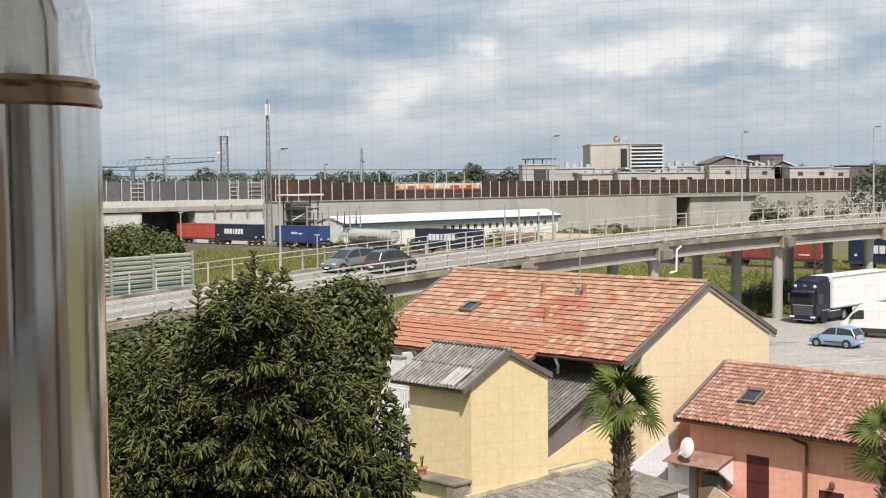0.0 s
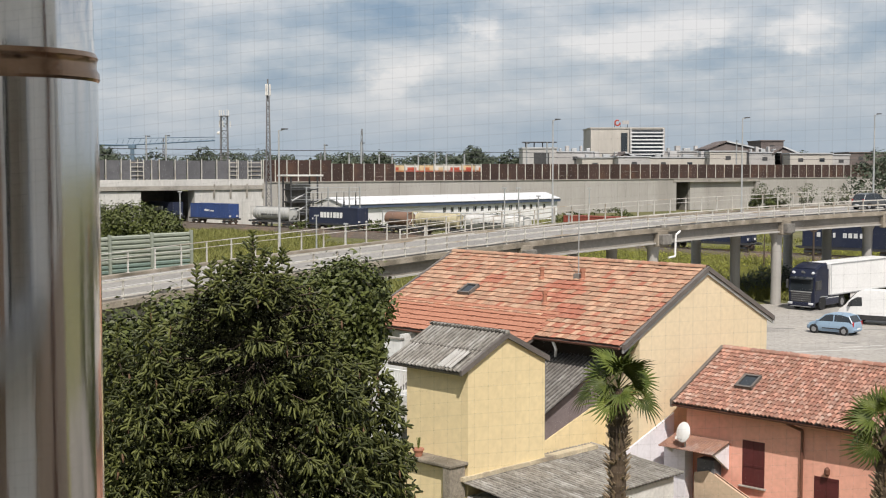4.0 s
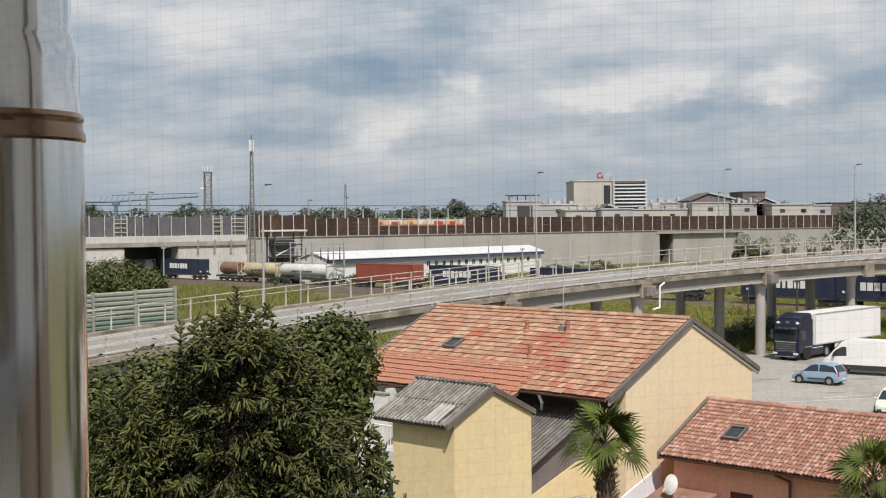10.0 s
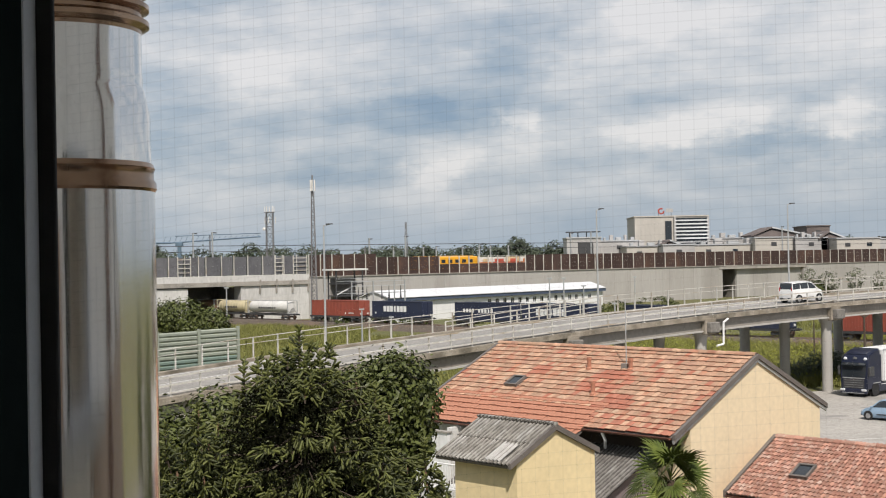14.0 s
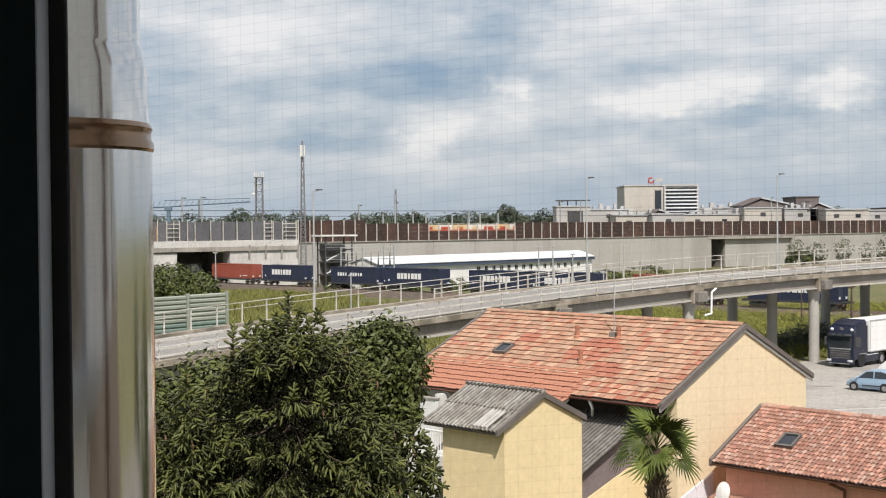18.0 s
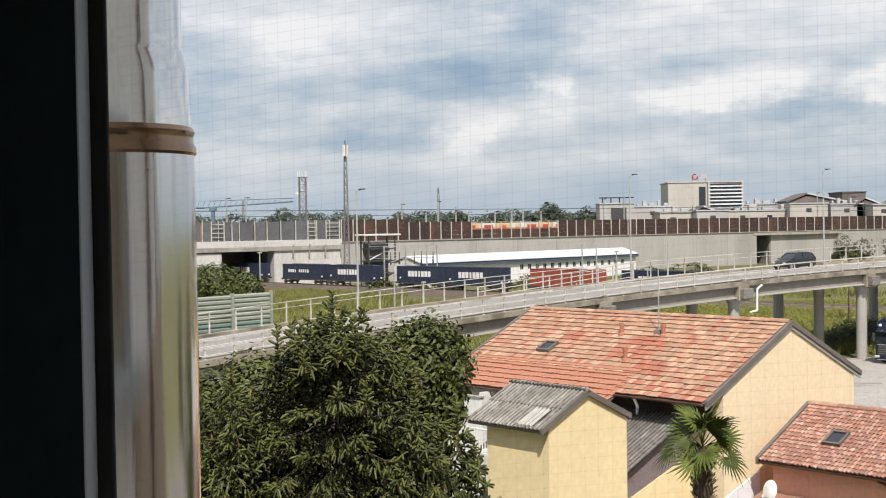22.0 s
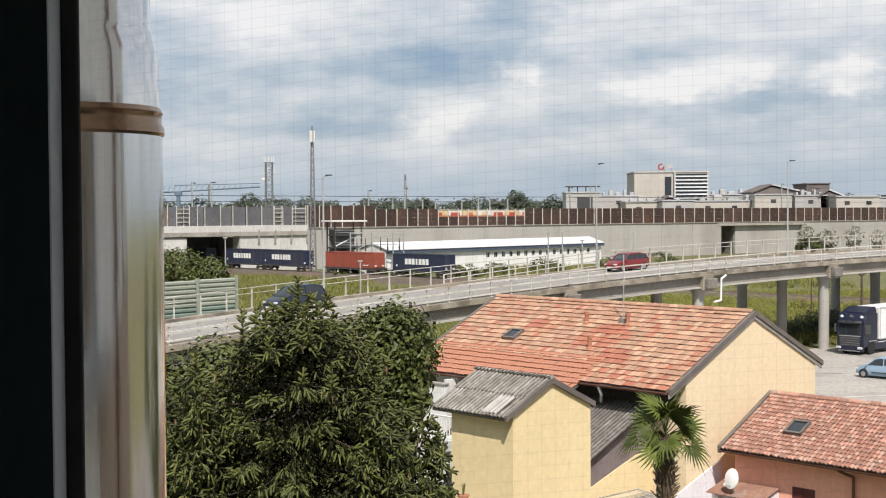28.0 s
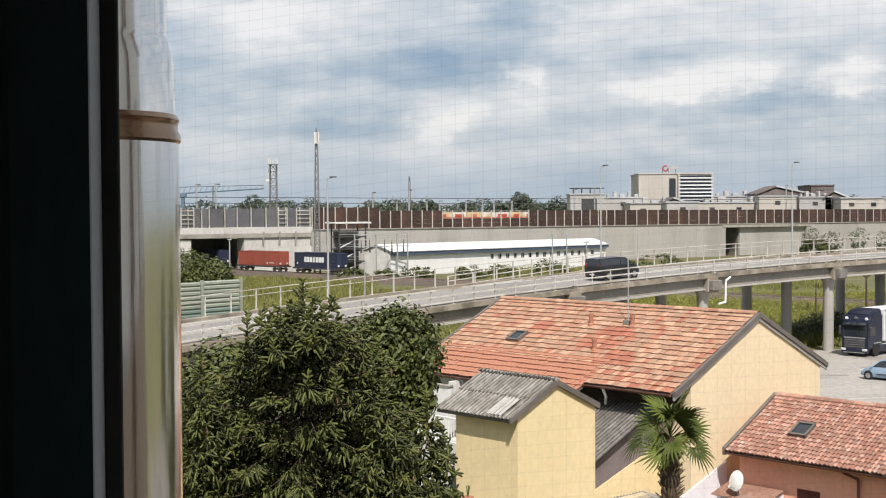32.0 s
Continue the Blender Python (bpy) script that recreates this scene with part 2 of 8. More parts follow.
M = dict(
    grass=mat("grass", (0.095, 0.105, 0.034), (0.135, 0.122, 0.05), scale=0.12, c3=(0.16, 0.14, 0.06), scale3=0.03, fine=0.5, bump=1.0, bscale=4),
    asphalt=mat("asphalt", (0.375, 0.35, 0.315), (0.33, 0.31, 0.28), scale=0.25, c3=(0.22, 0.21, 0.195), scale3=0.12, fine=0.2, bump=0.3, bscale=60),
    road=mat("road_asphalt", (0.29, 0.278, 0.26), (0.24, 0.23, 0.215), rough=0.95, spec=0.08, scale=0.4, fine=0.2),
    concrete=mat("concrete", (0.36, 0.335, 0.30), (0.285, 0.265, 0.235), scale=0.5, c3=(0.2, 0.19, 0.17), scale3=0.35, fine=0.2),
    concrete_pale=mat("pale_concrete", (0.385, 0.37, 0.345), (0.345, 0.33, 0.305), scale=0.12, c3=(0.29, 0.275, 0.25), scale3=0.06, fine=0.06, stretch=(1, 1, 0.25)),
    # weathered concrete; also darkens underpass and niche insides for their shade
    concrete_dark=mat("weathered_shaded_concrete", (0.22, 0.205, 0.185), (0.15, 0.14, 0.125), scale=0.4, c3=(0.10, 0.095, 0.085), scale3=0.3, fine=0.25),
    galv=mat("galvanised_steel", (0.50, 0.51, 0.51), (0.42, 0.43, 0.43), rough=0.5, metal=0.5, scale=1.0, fine=0.12, bump=0.1),
    white_rail=mat("pale_painted_rail", (0.56, 0.54, 0.50), (0.46, 0.44, 0.40), rough=0.6, scale=0.7, c3=(0.33, 0.27, 0.2), scale3=0.6, fine=0.15),
    white=mat("white_paint", (0.78, 0.78, 0.77), (0.70, 0.70, 0.69), rough=0.5, scale=0.4, fine=0.06, bump=0.05),
    dirty_white=mat("dirty_white_plaster", (0.66, 0.65, 0.62), (0.55, 0.54, 0.52), scale=0.6, fine=0.12),
    rust=mat("brown_barrier", (0.058, 0.034, 0.028), (0.044, 0.026, 0.022), scale=0.5, c3=(0.085, 0.046, 0.032), scale3=0.2, fine=0.3, rand=0.25),
    greybar=mat("grey_barrier", (0.13, 0.13, 0.14), (0.10, 0.10, 0.11), scale=0.5, fine=0.2, rand=0.15),
    yellow=mat("yellow_plaster", (0.78, 0.64, 0.38), (0.73, 0.60, 0.35), scale=0.35, c3=(0.69, 0.56, 0.33), scale3=0.2, fine=0.06, bump=0.25, bscale=60),
    yellow_pale=mat("pale_yellow_plaster", (0.75, 0.625, 0.43), (0.70, 0.585, 0.40), scale=0.35, c3=(0.66, 0.55, 0.38), scale3=0.2, fine=0.06, bump=0.25, bscale=60),
    coral=mat("coral_plaster", (0.83, 0.43, 0.33), (0.78, 0.40, 0.30), scale=0.4, c3=(0.72, 0.355, 0.265), scale3=0.25, fine=0.07, bump=0.25, bscale=60),
    tile=mat("clay_tile", (0.5, 0.25, 0.16), (0.42, 0.26, 0.175), scale=1.3, c3=(0.42, 0.19, 0.115), scale3=0.5, fine=0.25, rand=0.18, bump=0.4, bscale=30, cols=TILE_COLS),
    tile_i=mat("clay_tile_rest", (0.5, 0.25, 0.16), (0.42, 0.26, 0.175), scale=1.3, c3=(0.42, 0.19, 0.115), scale3=0.5, fine=0.25, rand=0.18, bump=0.4, bscale=30, island=True, cols=TILE_COLS),
    tile_red=mat("redder_clay_tile", (0.42, 0.18, 0.12), (0.34, 0.15, 0.10), scale=3.0, fine=0.2, rand=0.12, bump=0.4, bscale=30, cols=TILE_RED),
    tile_new=mat("newer_clay_tile", (0.40, 0.185, 0.118), (0.35, 0.155, 0.098), scale=2.0, fine=0.15, rand=0.10, island=True),
    coppo=mat("curved_clay_tile", (0.5, 0.22, 0.15), (0.34, 0.18, 0.13), scale=5.0, fine=0.3, rand=0.3, bump=0.4, bscale=30, cols=COPPO_COLS),
    coppo_i=mat("curved_clay_tile_rest", (0.5, 0.22, 0.15), (0.34, 0.18, 0.13), scale=5.0, fine=0.3, rand=0.3, bump=0.4, bscale=30, island=True, cols=COPPO_COLS),
    fibre=mat("grey_fibre_cement", (0.29, 0.275, 0.245), (0.17, 0.155, 0.135), scale=2.2, c3=(0.36, 0.35, 0.325), scale3=1.6, fine=0.28, stretch=(1.6, 0.8, 1), rand=0.12),
    trim_dark=mat("dark_metal_trim", (0.155, 0.137, 0.124), (0.12, 0.106, 0.096), rough=0.6, scale=2, fine=0.15),
    wood_red=mat("dark_red_painted_wood", (0.105, 0.022, 0.022), (0.08, 0.018, 0.018), rough=0.6, scale=3, fine=0.2),
    brown_metal=mat("brown_metal", (0.16, 0.07, 0.045), (0.12, 0.05, 0.035), rough=0.55, scale=2, fine=0.2),
    steel_dark=mat("dark_steel", (0.06, 0.06, 0.062), (0.045, 0.045, 0.047), rough=0.6, scale=2, fine=0.2),
    black=mat("black_rubber", (0.015, 0.015, 0.016), (0.02, 0.02, 0.02), rough=0.8, scale=5, fine=0.2),
    glass=glass("dark_glass"),
    ballast=mat("ballast", (0.13, 0.105, 0.085), (0.085, 0.07, 0.058), scale=3.0, c3=(0.16, 0.11, 0.08), scale3=0.3, fine=0.5, bump=1.0, bscale=12),
    rail=mat("rail_steel", (0.22, 0.13, 0.09), (0.30, 0.26, 0.23), rough=0.5, metal=0.4, scale=2),
    bark=mat("bark", (0.10, 0.075, 0.055), (0.055, 0.04, 0.03), scale=6, fine=0.4, bump=1.0, bscale=20, stretch=(1, 1, 0.25)),
    fibre_palm=mat("palm_fibre", (0.11, 0.078, 0.05), (0.05, 0.035, 0.023), scale=7, fine=0.45, bump=1.0, bscale=30, stretch=(1, 1, 0.3)),
    # inner needles dark, outer ones pale: crown shade and light in the colour
    needle=mat("shaded_spruce_needles", (0.027, 0.033, 0.0075), (0.038, 0.045, 0.010), scale=3.5, fine=0.3, rand=0.25, island=True, bump=0.0, rough=0.6),
    needle_in=mat("crown_shade_twigs", (0.009, 0.010, 0.004), (0.006, 0.0065, 0.003), scale=1.2, fine=0.3, rand=0.3, island=True, bump=0.0, rough=0.9, spec=0.05),
    needle_tip=mat("lit_spruce_needles", (0.066, 0.075, 0.017), (0.096, 0.106, 0.024), scale=3.5, fine=0.3, rand=0.3, island=True, bump=0.0, rough=0.6),
    leaf=mat("leaves", (0.058, 0.072, 0.016), (0.082, 0.097, 0.022), scale=1.0, fine=0.2, rand=0.3, island=True, bump=0.0, rough=0.55),
    # greyer and bluer than the near leaves: distance haze put into the colour
    leaf_far=mat("hazed_leaves", (0.064, 0.082, 0.054), (0.082, 0.102, 0.066), scale=0.1, fine=0.25, rand=0.25, island=True, bump=0.0, rough=0.7),
    leaf_palm=mat("palm_leaf", (0.105, 0.128, 0.024), (0.048, 0.068, 0.013), scale=3, fine=0.15, rand=0.35, bump=0.0, rough=0.55, spec=0.22),
    flower=mat("yellow_flowers", (0.34, 0.34, 0.04), (0.27, 0.30, 0.04), scale=1, rand=0.3, island=True, bump=0.0),
    weeds=mat("tall_weeds", (0.140, 0.150, 0.036), (0.19, 0.185, 0.055), scale=1, rand=0.25, island=True, bump=0.0),
    steel=mat("stainless_steel", (0.80, 0.79, 0.77), (0.72, 0.70, 0.68), rough=0.13, metal=1.0, scale=6.0, fine=0.05, bump=0.10, bscale=14, stretch=(1, 1, 0.06)),
    steel_brown=mat("tarnished_steel_band", (0.42, 0.29, 0.20), (0.20, 0.12, 0.075), rough=0.22, metal=1.0, scale=6.0, fine=0.1, bump=0.05),
    frame_dark=mat("dark_window_frame", (0.012, 0.0165, 0.016), (0.010, 0.014, 0.0135), rough=0.8, spec=0.0, scale=4, fine=0.1, bump=0.1),
    alu=mat("grey_aluminium", (0.55, 0.56, 0.58), (0.50, 0.51, 0.53), rough=0.45, metal=0.3, scale=4, fine=0.05, bump=0.0),
    net=mat("net_thread", (0.30, 0.31, 0.33), (0.26, 0.27, 0.29), rough=0.7, scale=40, fine=0.1, bump=0.0),
)

nn = M["net"].node_tree
clear = nn.nodes.new("ShaderNodeBsdfTransparent")
blend = nn.nodes.new("ShaderNodeMixShader")
blend.inputs[0].default_value = 0.062      # share of light that a fine translucent thread stops
nn.links.new(clear.outputs[0], blend.inputs[1])
nn.links.new(nn.nodes["Principled BSDF"].outputs[0], blend.inputs[2])
nn.links.new(blend.outputs[0], nn.nodes["Material Output"].inputs[0])
M["pale_alu"] = mat("pale_aluminium", (0.50, 0.51, 0.53), (0.46, 0.47, 0.49), rough=0.5, scale=40, fine=0.03, bump=0.0)
M["concrete_stained"] = mat("stained_edge_concrete", (0.31, 0.275, 0.225), (0.20, 0.17, 0.13), scale=0.9, c3=(0.12, 0.105, 0.08), scale3=0.6, fine=0.25)
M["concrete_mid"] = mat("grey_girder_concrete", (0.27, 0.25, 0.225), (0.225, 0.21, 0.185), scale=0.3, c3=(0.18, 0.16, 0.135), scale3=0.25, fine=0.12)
M["fibre_dark"] = mat("dark_fibre_cement", (0.185, 0.175, 0.16), (0.115, 0.105, 0.095), scale=2.2, c3=(0.25, 0.24, 0.225), scale3=1.6, fine=0.28, stretch=(1.6, 0.8, 1), rand=0.12)
M["concrete_white"] = mat("new_pale_concrete", (0.56, 0.55, 0.53), (0.50, 0.49, 0.47), scale=0.2, c3=(0.42, 0.41, 0.39), scale3=0.1, fine=0.1, stretch=(1, 1, 0.3))
M["cone"] = mat("spruce_cone", (0.20, 0.12, 0.07), (0.14, 0.085, 0.05), scale=20, fine=0.3)
M["palm_flower"] = mat("palm_flower_stalk", (0.50, 0.36, 0.14), (0.42, 0.28, 0.10), scale=6, fine=0.25)
M["palm_base"] = mat("dry_leaf_base", (0.36, 0.28, 0.19), (0.22, 0.16, 0.10), scale=8, fine=0.3)
M["mid_steel"] = mat("grey_steel", (0.20, 0.20, 0.205), (0.16, 0.16, 0.165), rough=0.6, scale=1.0, fine=0.1)


def grimed(m, pitch, dark, share=0.85):
    """Lines of lichen and dirt left by rain water in the valleys of a corrugated sheet, broken up by noise."""
    n, l = m.node_tree.nodes, m.node_tree.links
    b = n["Principled BSDF"]
    src = b.inputs["Base Color"].links[0].from_socket
    co, sx = n.new("ShaderNodeTexCoord"), n.new("ShaderNodeSeparateXYZ")
    l.new(co.outputs["Object"], sx.inputs[0])
    k = n.new("ShaderNodeMath")
    k.operation = "MULTIPLY"
    k.inputs[1].default_value = 2 * math.pi / pitch
    l.new(sx.outputs["X"], k.inputs[0])
    w = n.new("ShaderNodeMath")
    w.operation = "SINE"
    l.new(k.outputs[0], w.inputs[0])
    z = n.new("ShaderNodeTexNoise")
    z.inputs["Scale"].default_value, z.inputs["Detail"].default_value = 5.0, 6.0
    l.new(co.outputs["Object"], z.inputs["Vector"])
    a = n.new("ShaderNodeMath")
    a.operation = "MULTIPLY_ADD"
    a.inputs[1].default_value = 3.2
    l.new(z.outputs[0], a.inputs[0])
    l.new(w.outputs[0], a.inputs[2])
    r = n.new("ShaderNodeMapRange")
    for key, v in zip(("From Min", "From Max", "To Min", "To Max"), (2.1, 0.9, 0.0, share)):
        r.inputs[key].default_value = v
    l.new(a.outputs[0], r.inputs["Value"])
    x = n.new("ShaderNodeMix")
    x.data_type = "RGBA"
    x.inputs[7].default_value = (*dark, 1)
    l.new(r.outputs[0], x.inputs[0])
    l.new(src, x.inputs[6])
    l.new(x.outputs[2], b.inputs["Base Color"])


grimed(M["fibre"], 0.177, (0.055, 0.05, 0.042))
grimed(M["fibre_dark"], 0.177, (0.04, 0.036, 0.032))


def paint(name, c, rough=0.35, metal=0.0):
    return mat(name, c, tuple(x * 0.92 for x in c), rough=rough, metal=metal, scale=0.8, c3=tuple(x * 0.8 + 0.012 for x in c), scale3=0.6, fine=0.05, bump=0.0, spec=0.5)


def box_paint(name, c):
    return mat(name, c, tuple(x * 0.85 for x in c), rough=0.55, scale=0.5, c3=tuple(x * 0.7 + 0.02 for x in c), scale3=0.4, fine=0.12, bump=0.1, stretch=(1, 1, 0.3))


# ---- mesh helpers ----
Q = math.sqrt(0.5)


def grid_pose(s, t, z=0.0, rz=0.0):
    """Pose on the diagonal street grid: s runs along the ridges, t across them."""
    return pose((s + t) * Q, (t - s) * Q, z, 0, 0, rz - 45)


def box(bm, cx, cy, cz, sx, sy, sz, m=None, bevel=0.0):
    r = bmesh.ops.create_cube(bm, size=1.0)
    bmesh.ops.scale(bm, vec=(sx, sy, sz), verts=r["verts"])
    if bevel:
        es = list({e for v in r["verts"] for e in v.link_edges})
        r2 = bmesh.ops.bevel(bm, geom=es, offset=bevel, segments=1, affect="EDGES")
        vs = r2["verts"]
        vs = list({v for f in r2["faces"] for v in f.verts} | {v for v in vs})
    else:
        vs = r["verts"]
    mm = Matrix.Translation((cx, cy, cz))
    if m is not None:
        mm = mm @ m
    bmesh.ops.transform(bm, matrix=mm, verts=vs)
    return vs


def rod(bm, p0, p1, r0, r1=None, n=8, caps=True):
    p0, p1 = Vector(p0), Vector(p1)
    d = p1 - p0
    r = bmesh.ops.create_cone(bm, segments=n, radius1=r0, radius2=r0 if r1 is None else r1, depth=d.length, cap_ends=caps)
    mm = Matrix.Translation((p0 + p1) / 2) @ d.to_track_quat("Z", "Y").to_matrix().to_4x4()
    bmesh.ops.transform(bm, matrix=mm, verts=r["verts"])
    return r["verts"]


def lathe(bm, prof, n=24, axis="Z", caps=True):
    """A turned shape from (radius, height) pairs."""
    rings = []
    for r, h in prof:
        ring = []
        for i in range(n):
            a = 2 * math.pi * i / n
            p = (r * math.cos(a), r * math.sin(a), h)
            if axis == "X":
                p = (h, r * math.cos(a), r * math.sin(a))
            elif axis == "Y":
                p = (r * math.sin(a), h, r * math.cos(a))
            ring.append(bm.verts.new(p))
        rings.append(ring)
    for a, b in zip(rings, rings[1:]):
        for i in range(n):
            bm.faces.new((a[i], a[(i + 1) % n], b[(i + 1) % n], b[i]))
    if caps:
        bm.faces.new(rings[0][::-1])
        bm.faces.new(rings[-1])
    return rings


def extrude_poly(bm, pts, h, axis="Z", at=0.0):
    """A prism: the outline pts (2D), drawn out by h from at along the axis."""
    def p3(p, k):
        return {"Z": (p[0], p[1], k), "X": (k, p[0], p[1]), "Y": (p[0], k, p[1])}[axis]
    a = [bm.verts.new(p3(p, at)) for p in pts]
    b = [bm.verts.new(p3(p, at + h)) for p in pts]
    n = len(pts)
    fs = [bm.faces.new(a), bm.faces.new(b[::-1])]
    for i in range(n):
        fs.append(bm.faces.new((a[i], b[i], b[(i + 1) % n], a[(i + 1) % n])))
    return fs


def mesh_of(name, bm, material, smooth=False):
    bmesh.ops.recalc_face_normals(bm, faces=bm.faces)
    me = bpy.data.meshes.new(name)
    bm.to_mesh(me)
    bm.free()
    for mt in (material if isinstance(material, (list, tuple)) else [material]):
        me.materials.append(mt)
    if smooth:
        me.polygons.foreach_set("use_smooth", [True] * len(me.polygons))
        me.set_sharp_from_angle(angle=radians(35))
    return me


def part(name, bm, material, parent=None, label="", smooth=False, m=None):
    me = bm if isinstance(bm, bpy.types.Mesh) else mesh_of(name, bm, material, smooth)
    ob = new(name, me)
    ob.parent = parent
    if m is not None:
        ob.matrix_basis = m
    return tagged(ob, label)


def thing(name, m, label, category, group="", kind=""):
    ob = new(name)
    ob.empty_display_size = 0.2
    ob.matrix_basis = m
    return tagged(ob, label, category, group, kind)


def raw_mesh(name, verts, faces, material):
    me = bpy.data.meshes.new(name)
    verts = np.asarray(verts, dtype=np.float32).reshape(-1, 3)
    faces = np.asarray(faces, dtype=np.int32)
    k = faces.shape[1]
    me.vertices.add(len(verts))
    me.vertices.foreach_set("co", verts.ravel())
    me.loops.add(faces.size)
    me.loops.foreach_set("vertex_index", faces.ravel())
    me.polygons.add(len(faces))
    me.polygons.foreach_set("loop_start", np.arange(0, faces.size, k, dtype=np.int32))
    me.update(calc_edges=True)
    me.validate()
    me.materials.append(material)
    return me


def strip(pts, w, z0, z1, bm):
    """A band of width w along plan points (x, y, z), from z + z0 up to z + z1."""
    P = [Vector(p) for p in pts]
    rows = []
    for i, p in enumerate(P):
        d = P[min(i + 1, len(P) - 1)] - P[max(i - 1, 0)]
        nrm = Vector((-d.y, d.x, 0)).normalized() * (w / 2)
        rows.append([bm.verts.new(p + s * nrm + Vector((0, 0, k))) for s, k in ((-1, z0), (1, z0), (1, z1), (-1, z1))])
    for a, b in zip(rows, rows[1:]):
        for i in range(4):
            bm.faces.new((a[i], a[(i + 1) % 4], b[(i + 1) % 4], b[i]))
    bm.faces.new(rows[0])
    bm.faces.new(rows[-1][::-1])

# ---- ground ----
bm = bmesh.new()
bmesh.ops.create_grid(bm, x_segments=60, y_segments=60, size=3000)
for v in bm.verts:
    v.co.z = -0.02 if v.co.length > 500 else 0.0
part("ground", bm, M["grass"])
tagged(bpy.data.objects["ground"], "rough green and straw-coloured grassland", "ground", kind="structure")

bm = bmesh.new()
extrude_poly(bm, [(8, 62), (60, 40), (120, 60), (120, 116), (64, 121), (40, 117.5), (31, 115.5), (22, 112), (8, 96)], 0.05)
tagged(part("car_park", bm, M["asphalt"]), "pale worn asphalt car park with faded white lines", "car park", kind="structure")
for i in range(7):      # faded bay lines
    bm = bmesh.new()
    box(bm, 0, 0, 0, 5.2, 0.13, 0.006)
    tagged(part("bay_line", bm, M["dirty_white"], m=pose(29.5 + 3.3 * i, 87.5 + 1.1 * i, 0.055, 0, 0, 18)), "faded white parking bay line", "road marking", "bay lines", "structure")
bm = bmesh.new()
box(bm, 0, 0, 0, 34, 0.13, 0.006)
tagged(part("bay_line", bm, M["dirty_white"], m=pose(40, 88.5, 0.055, 0, 0, 13)), "faded white parking bay line", "road marking", "bay lines", "structure")
for x, y, r in ((28.5, 89, 0.5), (33, 96.5, 0.7), (26, 97, 0.6), (30.5, 102, 0.9), (35, 90, 0.5), (41, 95, 0.6)):
    bm = bmesh.new()
    lathe(bm, [(r, 0), (r * 0.93, 0.004)], 9)
    tagged(part("asphalt_patch", bm, M["road"], m=pose(x, y, 0.052) @ Matrix.Diagonal((1.6, 0.7, 1, 1))), "dark patch of repaired asphalt in the car park", "asphalt patch", "patches", "structure")

# ---- railway: low bed with two rails and sleepers on the diagonal ----
TRACK_T = 149.6
RAIL_Z = 1.2
bed = thing("railway_track", grid_pose(0, TRACK_T), "single railway track on a low stone bed", "railway track", kind="structure")
bm = bmesh.new()
extrude_poly(bm, [(-2.7, 0.0), (-1.6, RAIL_Z - 0.18), (1.6, RAIL_Z - 0.18), (2.7, 0.0)], 700, "X", -340)
part("ballast_bed", bm, M["ballast"], bed)
for y in (-0.75, 0.75):
    bm = bmesh.new()
    box(bm, 10, y, RAIL_Z - 0.07, 700, 0.07, 0.15)
    part("rail", bm, M["rail"], bed)
bm = bmesh.new()
box(bm, 0, 0, 0, 0.24, 2.5, 0.1)
sleeper = mesh_of("sleeper", bm, M["concrete_dark"])
for i in range(230):
    part("sleeper", sleeper, None, bed, m=pose(-235 + i, 0, RAIL_Z - 0.17))

# ---- railway viaduct wall in the distance ----
WALL_A, WALL_D = Vector((-67.3, 257.0, 0)), Vector((113.8, 93.0, 0)).normalized()
WALL_M = Matrix.Translation(WALL_A) @ pose(0, 0, 0, 0, 0, math.degrees(math.atan2(WALL_D.y, WALL_D.x)))
via = thing("railway_viaduct", WALL_M, "long concrete railway viaduct wall with noise barriers", "viaduct", kind="structure")


def wall_s(px_az, zero=False):
    """Distance along the viaduct wall at which the line of sight with this slope x / y meets it."""
    return (px_az * WALL_A.y - WALL_A.x) / (WALL_D.x - px_az * WALL_D.y)


def az(px):
    return (px - 784) / 2264


P_A, P_B = wall_s(az(250)), wall_s(az(345))         # underpass
N_A, N_B = wall_s(az(1197)), wall_s(az(1338))       # niche
W_L, W_END, W_R = wall_s(az(60)), wall_s(az(466)), wall_s(az(1700))
TOPZ = 9.1
bm = bmesh.new()        # abutments either side of the underpass
box(bm, (W_L + P_A) / 2, 1.5, 3.7, P_A - W_L, 3, 7.4)
part("abutment", bm, M["concrete_white"], via)
bm = bmesh.new()
box(bm, (P_B + W_END) / 2, 1.5, 3.9, W_END - P_B, 3, 7.8)
part("abutment", bm, M["concrete_white"], via)
bm = bmesh.new()        # bridge deck over the underpass, with its parapet
box(bm, (W_L + W_END) / 2, 0.9, 8.1, W_END - W_L, 2.6, 0.9)
part("bridge_beam", bm, M["concrete"], via)
bm = bmesh.new()
box(bm, (W_L + W_END) / 2, 0.0, 9.2, W_END - W_L, 0.7, 1.35, bevel=0.04)
part("parapet", bm, M["concrete_white"], via)
bm = bmesh.new()
box(bm, (W_L + W_END) / 2, 8, 7.9, W_END - W_L, 12, 0.6)
part("bridge_deck", bm, M["concrete_dark"], via)
bm = bmesh.new()        # end wall added to close the underpass, dark for the shade inside
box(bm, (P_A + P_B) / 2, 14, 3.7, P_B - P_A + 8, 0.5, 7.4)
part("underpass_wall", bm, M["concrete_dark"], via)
for k in range(6):      # brackets on the abutment
    bm = bmesh.new()
    extrude_poly(bm, [(-0.5, 8.6), (-0.5, 8.9), (-0.05, 8.9), (-0.05, 5.9), (-0.22, 5.9)], 0.35, "X", -0.17)
    part("bracket", bm, M["concrete"], via, m=pose(P_B + 4.5 + k * 4.0, 0, 0))
